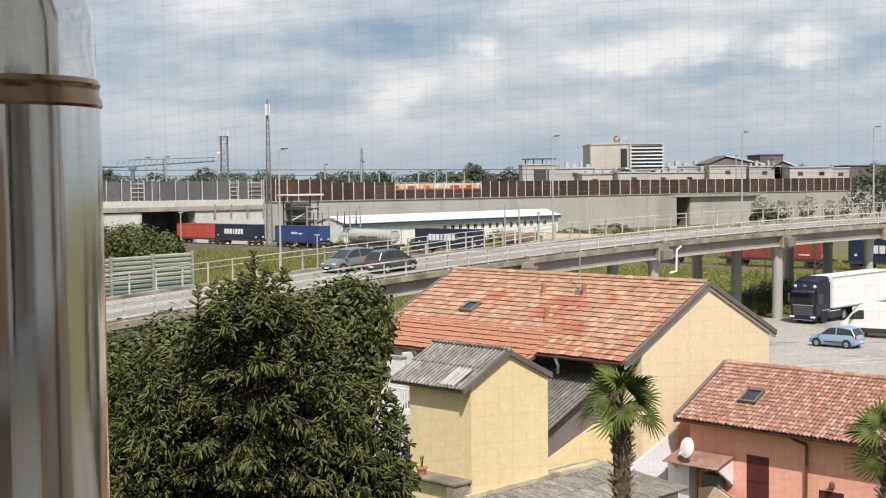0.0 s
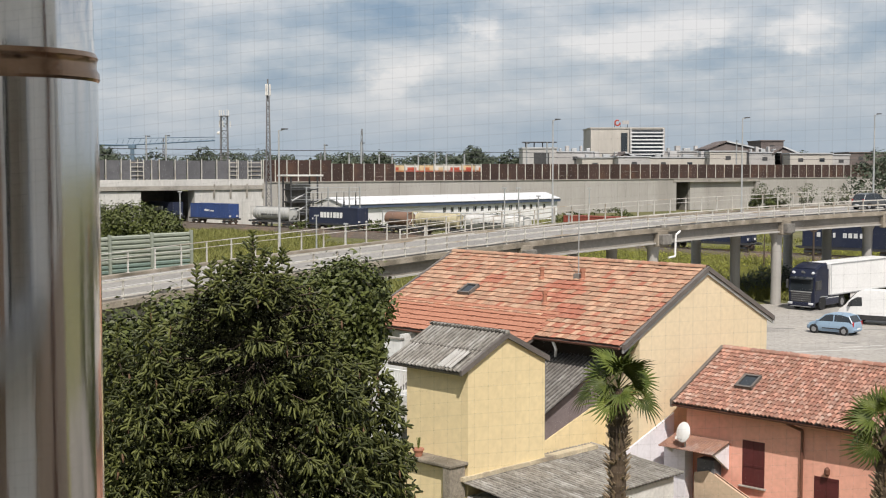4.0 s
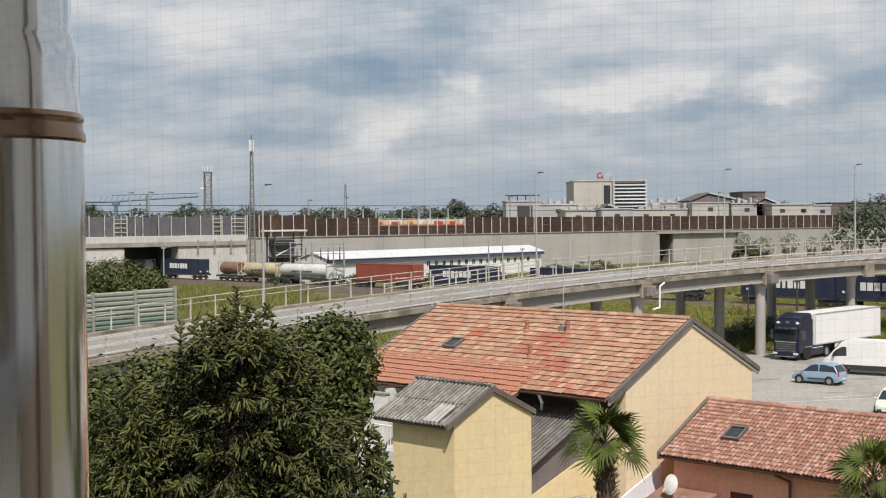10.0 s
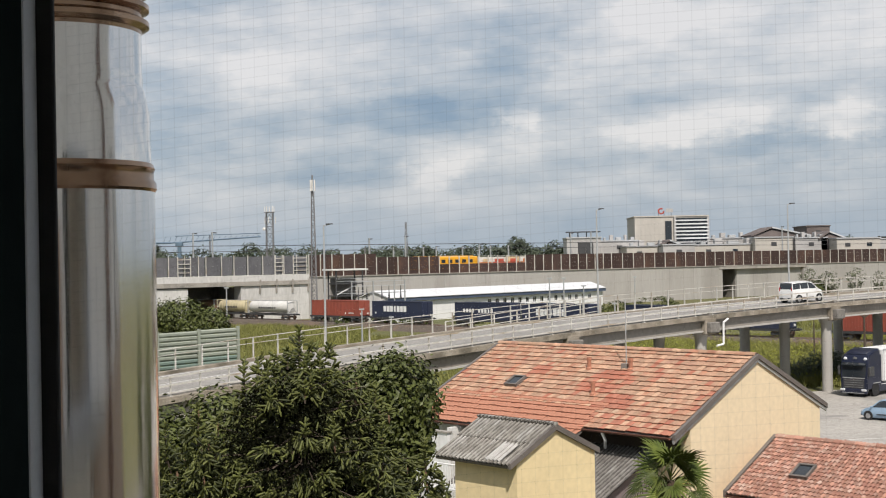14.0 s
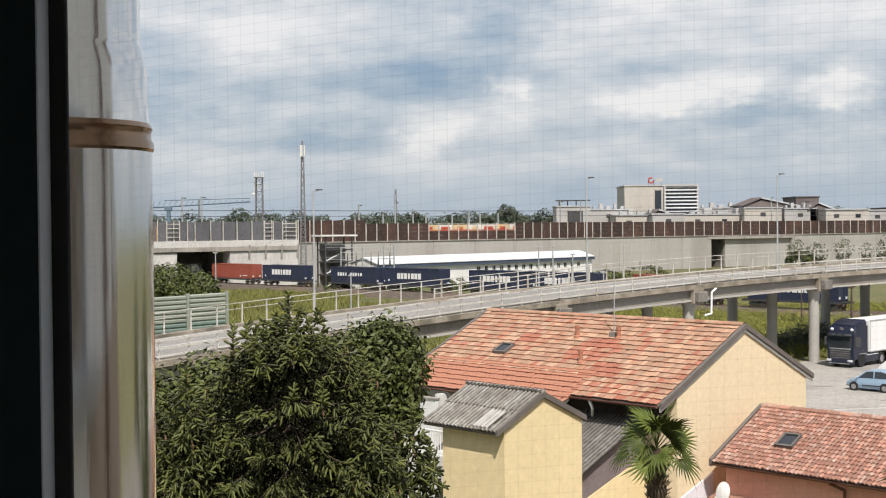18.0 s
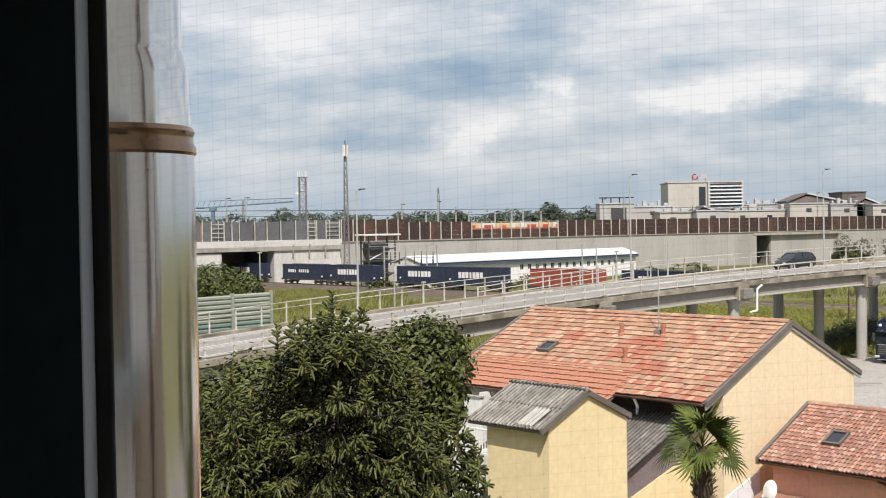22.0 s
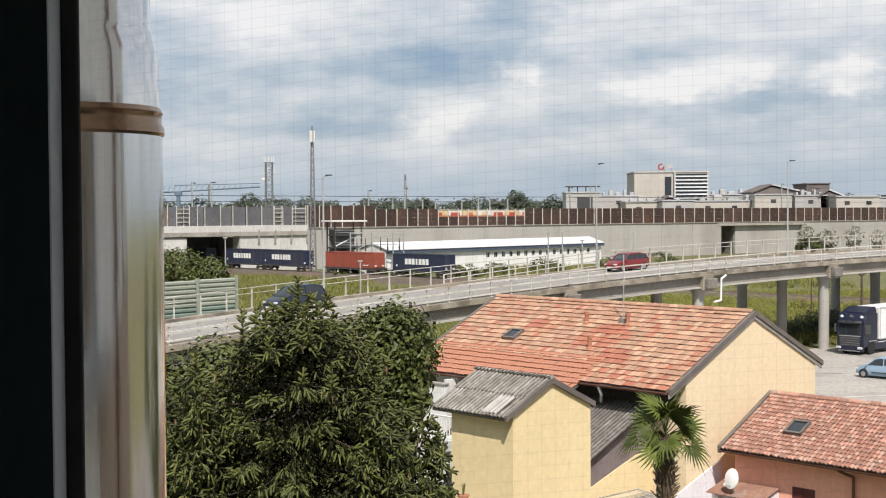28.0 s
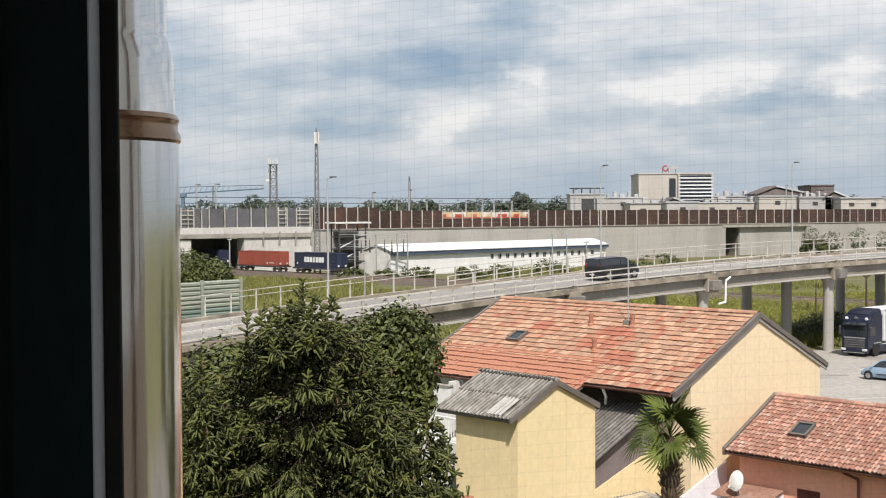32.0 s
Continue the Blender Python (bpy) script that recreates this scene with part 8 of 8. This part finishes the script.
for nm, a, b_, d, zt, lab, m, rf in (
        ("concrete_warehouse", 925, 985, 420, 18.6, "grey concrete warehouse with a rooftop frame", grey_wall, None),
        ("rooftop_plant", 985, 1050, 430, 17.5, "grey industrial building with rooftop plant", grey_wall, None),
        ("low_factory", 1030, 1120, 410, 15.3, "low cream factory with grey roofs", pale_wall, None),
        ("glass_roof_factory", 1094, 1150, 400, 15.6, "low factory with a blue-grey glass roof", grey_wall, None),
        ("long_factory", 1150, 1290, 430, 15.6, "long low white factory", pale_wall, None),
        ("white_depot", 1255, 1320, 425, 17.6, "white depot building with a door", pale_wall, None),
        ("grey_depot", 1175, 1260, 470, 18.2, "grey factory with a stepped roof", grey_wall, None),
        ("car_showroom", 1325, 1380, 440, 17.4, "grey building with dark panels", grey_wall, None),
        ("dark_block", 1345, 1385, 470, 22.0, "dark grey tall block", dark_roof, dark_roof),
        ("white_workshop", 1397, 1472, 430, 16.9, "white workshop with two windows", pale_wall, None),
        ("small_office", 1472, 1502, 440, 16.6, "small grey office with windows", grey_wall, None),
        ("brown_row", 1502, 1620, 480, 17.8, "row of brown-roofed houses", dark_roof, dark_roof),
        ("distant_flats", 1600, 1700, 500, 18.2, "pale distant block of flats", grey_wall, None)):
    ob, w = block(nm, a, b_, d, zt, lab, m, roof=rf, rooft=0.4)
    n = max(1, int(w / 7))
    for k in range(n):
        bm = bmesh.new()
        box(bm, w * (k + 0.5) / n, -0.06, zt - 2.0, min(1.7, w / n * 0.4), 0.15, 1.2)
        part("window", bm, M["glass"] if k % 2 else M["steel_dark"], ob)
    if nm == "concrete_warehouse":
        bm = bmesh.new()
        box(bm, w * 0.55, -0.08, 15.2, w * 0.45, 0.2, 4.2)
        part("dark_panel", bm, M["steel_dark"], ob)
        for x in (0.1, 0.35, 0.6, 0.9):
            bm = bmesh.new()
            box(bm, w * x, 3, zt + 1.0, 0.35, 0.35, 2.0)
            part("roof_post", bm, M["steel_dark"], ob)
        bm = bmesh.new()
        box(bm, w / 2, 3, zt + 2.1, w, 5, 0.3)
        part("roof_frame", bm, M["steel_dark"], ob)
    if nm in ("rooftop_plant", "car_showroom", "grey_depot", "long_factory", "low_factory"):
        for k in range(5):
            bm = bmesh.new()
            box(bm, w * (0.12 + 0.19 * k), 4, zt + 0.9 + 0.4 * (k % 2), w * (0.06 + 0.04 * (k % 3)), 3, 1.0 + 0.8 * (k % 2), bevel=0.1)
            part("roof_unit", bm, grey_wall if k % 2 else M["galv"], ob)
for px0, px1, d, z0, z1 in ((1253, 1343, 445, 18.6, 21.2), (1370, 1410, 440, 17.0, 19.3), (1095, 1125, 405, 15.4, 17.0)):
    x0, x1 = az(px0) * d, az(px1) * d
    b = thing("gabled_hall", pose(x0, d, 0), "industrial hall with a shallow gabled dark roof", "building")
    bm = bmesh.new()
    extrude_poly(bm, [(0, 0), (x1 - x0, 0), (x1 - x0, z0), ((x1 - x0) * 0.35, z1 - 0.5), (0, z0)], 18, "Y", 0)
    part("wall_block", bm, dark_roof, b)
    for (xa, za), (xb, zb) in (((-1, z0 - 0.2), ((x1 - x0) * 0.35, z1)), (((x1 - x0) * 0.35, z1), (x1 - x0 + 1, z0 - 0.2))):
        bm = bmesh.new()
        extrude_poly(bm, [(xa, za), (xb, zb), (xb, zb + 0.5), (xa, za + 0.5)], 19, "Y", -0.6)
        part("roof_slope", bm, grey_roof if xa >= 0 else dark_roof, b)

# far woods along the horizon: clumps of leaves
def woods(name, spans, n, size, seed, label):
    rng = np.random.default_rng(seed)
    blobs = []
    for px0, px1, d, z in spans:
        w = (px1 - px0) / 2264 * d
        k = max(1, int(w / 7))
        for i in range(k):
            x = az(px0) * d + w * (i + 0.5) / k
            hh = z * (0.86 + 0.2 * rng.random())
            blobs.append((x, d + rng.random() * 8, hh * 0.72, 5.0 + 2 * rng.random(), 4, hh * 0.30))
            blobs.append((x + rng.normal() * 2, d + 3, hh * 0.38, 6.0, 4, hh * 0.38))
    V, F = leaf_cloud(blobs, n, size, rng)
    ob = part(name, raw_mesh(name, V, F, M["leaf_far"]), None)
    return tagged(ob, label, "woods", kind="stuff")


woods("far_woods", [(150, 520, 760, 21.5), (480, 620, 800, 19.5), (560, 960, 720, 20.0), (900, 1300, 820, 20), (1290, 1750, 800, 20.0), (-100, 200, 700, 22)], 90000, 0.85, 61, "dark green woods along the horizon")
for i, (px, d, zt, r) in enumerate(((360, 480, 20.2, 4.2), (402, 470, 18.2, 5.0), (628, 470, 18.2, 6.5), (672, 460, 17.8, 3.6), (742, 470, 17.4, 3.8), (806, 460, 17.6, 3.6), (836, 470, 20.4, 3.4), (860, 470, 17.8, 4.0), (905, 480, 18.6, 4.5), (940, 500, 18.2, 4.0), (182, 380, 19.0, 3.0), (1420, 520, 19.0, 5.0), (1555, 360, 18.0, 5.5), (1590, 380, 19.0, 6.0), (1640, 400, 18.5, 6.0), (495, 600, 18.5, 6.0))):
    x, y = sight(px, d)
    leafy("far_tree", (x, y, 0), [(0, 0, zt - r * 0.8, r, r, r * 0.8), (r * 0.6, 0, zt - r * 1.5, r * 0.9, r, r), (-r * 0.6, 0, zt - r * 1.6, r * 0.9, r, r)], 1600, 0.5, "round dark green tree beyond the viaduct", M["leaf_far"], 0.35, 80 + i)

# ---- the window, the flue beside it and our own house ----
flue = thing("steel_flue", pose(-0.4305, 1.285, 0), "shiny stainless steel flue pipe on the facade", "flue")
RING = EYE + 0.084
bm = bmesh.new()
lathe(bm, [(0.0865, RING - 6.0), (0.0865, RING - 0.002)], 64)
part("lower_pipe", bm, M["steel"], flue, smooth=True)
bm = bmesh.new()
lathe(bm, [(0.0865, RING - 0.003), (0.0885, RING), (0.0880, RING + 0.006), (0.0855, RING + 0.010), (0.0855, RING + 0.017), (0.0870, RING + 0.021), (0.0845, RING + 0.026)], 64)
part("clamp_band", bm, M["steel_brown"], flue, "tarnished brown clamp band", smooth=True)
bm = bmesh.new()
lathe(bm, [(0.0835, RING + 0.024), (0.0830, RING + 0.075), (0.0775, RING + 0.100), (0.0755, RING + 0.106), (0.0765, RING + 0.112), (0.0755, RING + 0.118), (0.0755, RING + 0.160)], 64)
part("reducer", bm, M["steel"], flue, smooth=True)
bm = bmesh.new()
prof = [(0.0755, RING + 0.158)]
for k in range(3):
    z = RING + 0.162 + 0.017 * k
    prof += [(0.0760, z), (0.0835, z + 0.004), (0.0835, z + 0.009), (0.0760, z + 0.013)]
prof.append((0.0755, RING + 0.216))
lathe(bm, prof, 64)
part("ribbed_joint", bm, M["steel_brown"], flue, smooth=True)
bm = bmesh.new()
lathe(bm, [(0.0755, RING + 0.215), (0.0755, RING + 2.2)], 64)
part("upper_pipe", bm, M["steel"], flue, smooth=True)
for z in (RING - 1.3, RING - 3.4, RING - 5.4):
    bm = bmesh.new()
    box(bm, 0, -0.465, z, 0.04, 0.76, 0.04)
    part("wall_bracket", bm, M["galv"], flue)

# facade with the window opening; a plain room behind it
F0, F1 = 0.16, 0.44         # inner and outer face of the facade
# unseen edges drawn in, to narrow the dark opening mirrored in the flue
OX0, OX1, OZ0, OZ1 = -0.22, 0.32, EYE - 0.24, EYE + 0.22
facade_m = mat("pale_facade", (0.84, 0.82, 0.79), (0.79, 0.77, 0.74), scale=0.8, fine=0.12)
tan_plaster = mat("tan_plaster", (0.46, 0.35, 0.27), (0.40, 0.30, 0.23), scale=0.5, fine=0.1)
tan_wood = mat("tan_wood", (0.42, 0.27, 0.18), (0.36, 0.23, 0.15), scale=2, fine=0.15, stretch=(4, 4, 0.4))
M["tan_wood"] = tan_wood
inner_m = mat("room_plaster", (0.80, 0.78, 0.74), (0.76, 0.74, 0.70), scale=0.8, fine=0.05)
own = thing("own_house", pose(0, 0, 0), "tall pale plastered house from whose window we look", "house", kind="structure")
bm = bmesh.new()
wins = [(OX0 - 0.02, OX1, OZ0, OZ1)]
wins += [(x, x + 1.1, z, z + 1.5) for x in (-7.2, -4.0, 3.4, 6.4) for z in (EYE - 0.75,)]
wall_with_holes(bm, -11, 11, 0, 16.5, F0, F1 - F0, wins)
part("facade", bm, facade_m, own)
for x in (-7.2, -4.0, 3.4, 6.4):
    for z in (EYE - 0.75,):
        bm = bmesh.new()
        box(bm, x + 0.55, F0 + 0.2, z + 0.75, 1.1, 0.04, 1.5)
        part("window_pane", bm, M["glass"], own)
for x in (-7.2, -4.0, -0.4, 3.4, 6.4):
    for z in (2.0, 5.2, 8.4):
        bm = bmesh.new()
        box(bm, x + 0.55, F1 + 0.01, z + 0.75, 1.1, 0.05, 1.5)
        part("shutter", bm, tan_wood, own)
for x0, n in ((-0.72, 4),):      # unseen open board shutter beside the window, for brown bands mirrored in the flue
    for k in range(n):
        bm = bmesh.new()
        box(bm, x0 + 0.05 + 0.1 * k, F1 + 0.035, EYE - 0.34, 0.085, 0.03, 0.82, bevel=0.006)
        part("shutter_board", bm, tan_wood, own)
# unseen downpipes, kept for the streaks they mirror in the flue
for x in (1.35, -1.3):
    bm = bmesh.new()
    rod(bm, (x, F1 + 0.10, 0), (x, F1 + 0.10, 16.3), 0.06, n=10)
    part("downpipe", bm, M["brown_metal"], own, smooth=True)
# unseen tan panels, added so that the lower flue mirrors a darker tone
bm = bmesh.new()
box(bm, 5.65, F1 + 0.02, EYE - 1.80, 10.6, 0.06, 3.0)
part("tan_cladding", bm, tan_plaster, own)
bm = bmesh.new()
box(bm, -5.65, F1 + 0.02, EYE - 1.80, 10.6, 0.06, 3.0)
part("tan_cladding", bm, tan_plaster, own)
# rear opening added in line with the room's, to let the sun in
bm = bmesh.new()
wall_with_holes(bm, -11, 11, 0, 16.5, -5.25, 0.3, [(-1.6, 1.6, EYE - 0.7, EYE + 1.0)])
part("rear_wall", bm, facade_m, own)
for x in (-10.85, 10.85):
    bm = bmesh.new()
    box(bm, x, -2.4, 8.25, 0.3, 5.1, 16.5)
    part("end_wall", bm, facade_m, own)
bm = bmesh.new()
box(bm, 0, -2.3, 16.7, 23, 6.4, 0.4)
part("roof", bm, M["tile_i"], own)
room = thing("room", pose(0, 0, 0), "plain plastered room behind the window", "room", kind="structure")
for nm, (a, b_, c_), (w, d, h) in (("room_floor", (0, -2.4, EYE - 1.62), (6, 5.0, 0.2)), ("ceiling", (0, -2.4, EYE + 1.3), (6, 5.0, 0.2)), ("side_wall", (-3, -2.4, EYE - 0.1), (0.15, 5.0, 3.0)), ("side_wall", (3, -2.4, EYE - 0.1), (0.15, 5.0, 3.0))):
    bm = bmesh.new()
    box(bm, a, b_, c_, w, d, h)
    part(nm, bm, inner_m, room)

bm = bmesh.new()        # back wall of the room; its unseen window is added to let sunlight brighten it
wall_with_holes(bm, -3, 3, EYE - 1.6, EYE + 1.4, -4.875, 0.15, [(-1.6, 1.6, EYE - 0.7, EYE + 1.0)])
part("rear_wall", bm, inner_m, room)
wf = thing("window_1", pose(0, 0, 0), "open window with a dark frame and an insect screen", "window", kind="structure")
ZC, ZH = EYE - 0.01, 0.46
bm = bmesh.new()        # dark sash edge-on beside the opening
box(bm, -0.2015, 0.398, ZC, 0.073, 0.075, ZH, bevel=0.001)
part("sash", bm, M["frame_dark"], wf)
bm = bmesh.new()
box(bm, -0.1700, 0.4424, ZC, 0.0100, 0.0130, ZH, bevel=0.0006)
part("screen_track", bm, M["pale_alu"], wf, "pale grey track of the insect screen")
bm = bmesh.new()
box(bm, -0.1671, 0.4506, ZC, 0.0158, 0.003, ZH, bevel=0.0006)
part("gasket", bm, M["black"], wf)
bm = bmesh.new()
box(bm, 0.30, 0.46, ZC, 0.05, 0.06, ZH)
part("screen_guide", bm, M["alu"], wf)
for z in (ZC - ZH / 2, ZC + ZH / 2):
    bm = bmesh.new()
    box(bm, 0.07, 0.46, z, 0.48, 0.06, 0.05)
    part("screen_rail", bm, M["alu"], wf)
bm = bmesh.new()
box(bm, 0.05, 0.42, OZ0 - 0.03, 1.3, 0.45, 0.05)
part("window_sill", bm, M["concrete_pale"], wf)

# insect screen: fine woven threads, the weft sagging a little
NX = 0.0050
V, Fc = [], []
rng = np.random.default_rng(17)


def thread(pts, dx, dz, half):
    """A flat thread, a pair of fibres wide."""
    k0 = len(V)
    for x, yy, z in pts:
        V.extend([(x - dx * half, yy, z - dz * half), (x + dx * half, yy, z + dz * half)])
    for i in range(len(pts) - 1):
        a = k0 + 2 * i
        Fc.append((a, a + 1, a + 3, a + 2))


x = -0.16
while x < 0.28:
    thread([(x, 0.466, ZC - 0.23), (x, 0.466, ZC + 0.23)], 1, 0, 0.00020 * rng.uniform(0.8, 1.25))
    x += NX * rng.uniform(0.97, 1.03)
z = -0.24
while z < 0.23:     # wefts lie closer towards the top
    thread([(-0.16 + 0.02 * k, 0.4667, ZC + z + 0.085 * (-0.16 + 0.02 * k) + 0.004 * math.sin(k * 0.22)) for k in range(23)], 0, 1, 0.00020 * rng.uniform(0.8, 1.25))
    z += 0.0036 + 0.0014 * min(1.0, max(0.0, (0.04 - z) / 0.10))
tagged(part("insect_screen", raw_mesh("insect_screen", V, Fc, M["net"]), None), "fine grey insect screen stretched across the window", "insect screen", kind="stuff")

# unseen trees added beside the neighbouring house, to darken the flue's mirror image
for i, (x, y, r) in enumerate(((15.5, 16.5, 3.2), (26.0, 34.0, 4.2), (33.0, 20.0, 4.5))):
    leafy("unseen_tree", (x, y, 0), [(0, 0, 8.2, r, r, 2.6), (r * 0.5, 0.5, 6.0, r * 0.8, r * 0.8, 2.2), (-r * 0.4, -0.4, 6.2, r * 0.7, r * 0.8, 2.4)], 9000, 0.16, "dark green tree out of view, added for the flue to mirror", M["leaf"], 0.25, 120 + i)
# unseen plain neighbour and paved yard by our house, for the flue to mirror
nbh = thing("unseen_neighbour", pose(15, 7, 0), "plain grey house out of view, added for the flue to mirror", "house", kind="structure")
for nm, (a, b_, c_), (w, d, h) in (("front_wall", (-5, 0, 4), (0.3, 10, 8)), ("back_wall", (5, 0, 4), (0.3, 10, 8)), ("end_wall", (0, -4.85, 4), (9.7, 0.3, 8)), ("end_wall", (0, 4.85, 4), (9.7, 0.3, 8)), ("roof", (0, 0, 8.15), (11, 11, 0.3))):
    bm = bmesh.new()
    box(bm, a, b_, c_, w, d, h)
    part(nm, bm, M["concrete_dark"], nbh)
# white leaves added to give pale streaks in the flue
for y in (-3.6, -2.2, 0, 1.6, 3.4):
    for z in (2.2, 5.6):
        bm = bmesh.new()
        box(bm, -5.18, y, z, 0.05, 0.45 + 0.12 * abs(y), 2.4)
        part("shutter", bm, M["white"], nbh)
bm = bmesh.new()
box(bm, 0, 9.5, 0.02, 19, 18, 0.04)
tagged(part("yard", bm, M["concrete"]), "unseen paved yard below the window", "yard", kind="structure")



def motions():
    """Keys everything that moves: the freight train, the cars on the bridge and in the car park, the works railcar."""
    for ob, s0, z in TRAIN:
        walk(ob, [(t, grid_pose(s0 - d, TRACK_T, z)) for t, d in D_T])
    for ob, off, sgn, l0, v, hold, acc in DRIVE:
        start = 3.0 if v > 0 else 158.0
        end = hold
        ts = [0.25 * k for k in range(129)]
        rows = []
        lo, hi = (start, end) if v > 0 else (end, start)
        last = None

        def along(t):
            k = min(t, 4.0)
            return min(max(l0 + v * t + acc * (k * k + 2 * k * (t - k)), lo), hi)

        for t in ts:
            L, nxt = along(t), along(t + 0.25)
            if last is not None and L == last and nxt == L and t < 31.9:
                continue
            p = road(L, off, -1.0)
            q = road(L + 1, off, -1.0) - road(L - 1, off, -1.0)
            slope = math.degrees(math.atan2(q.z, math.hypot(q.x, q.y)))
            yaw = math.degrees(math.atan2(q.y, q.x)) + (180 if sgn < 0 else 0)
            rows.append((t, pose(p.x, p.y, p.z, 0, -slope * sgn, yaw)))
            last = L
        walk(ob, rows)
    # across the car park
    rows = [(0, 0.0), (15.5, 0.0)] + [(16 + 0.5 * k, (0.5 * k + 0.1) * 4.6) for k in range(16)] + [(24.0, 35.4), (32, 35.4)]
    walk(lot_car, [(t, pose(max(51.2 - 1.24 * d, 10.5), 85.6 + 0.07 * d, 0.05, 0, 0, 175.7)) for t, d in rows])
    walk(yt, [(t, WALL_M @ pose(min(max(RAILCAR[1] + RAILCAR[2] * (t - RAILCAR[0]), W_L + 1), W_R - 22), 4.6, TOPZ - 0.08)) for t in (0, 4, 8, 10, 11, 12, 13, 14, 15, 16, 18, 20, 24, 32)])


RAILCAR = (13.0, 94.9, -27.3)
motions()
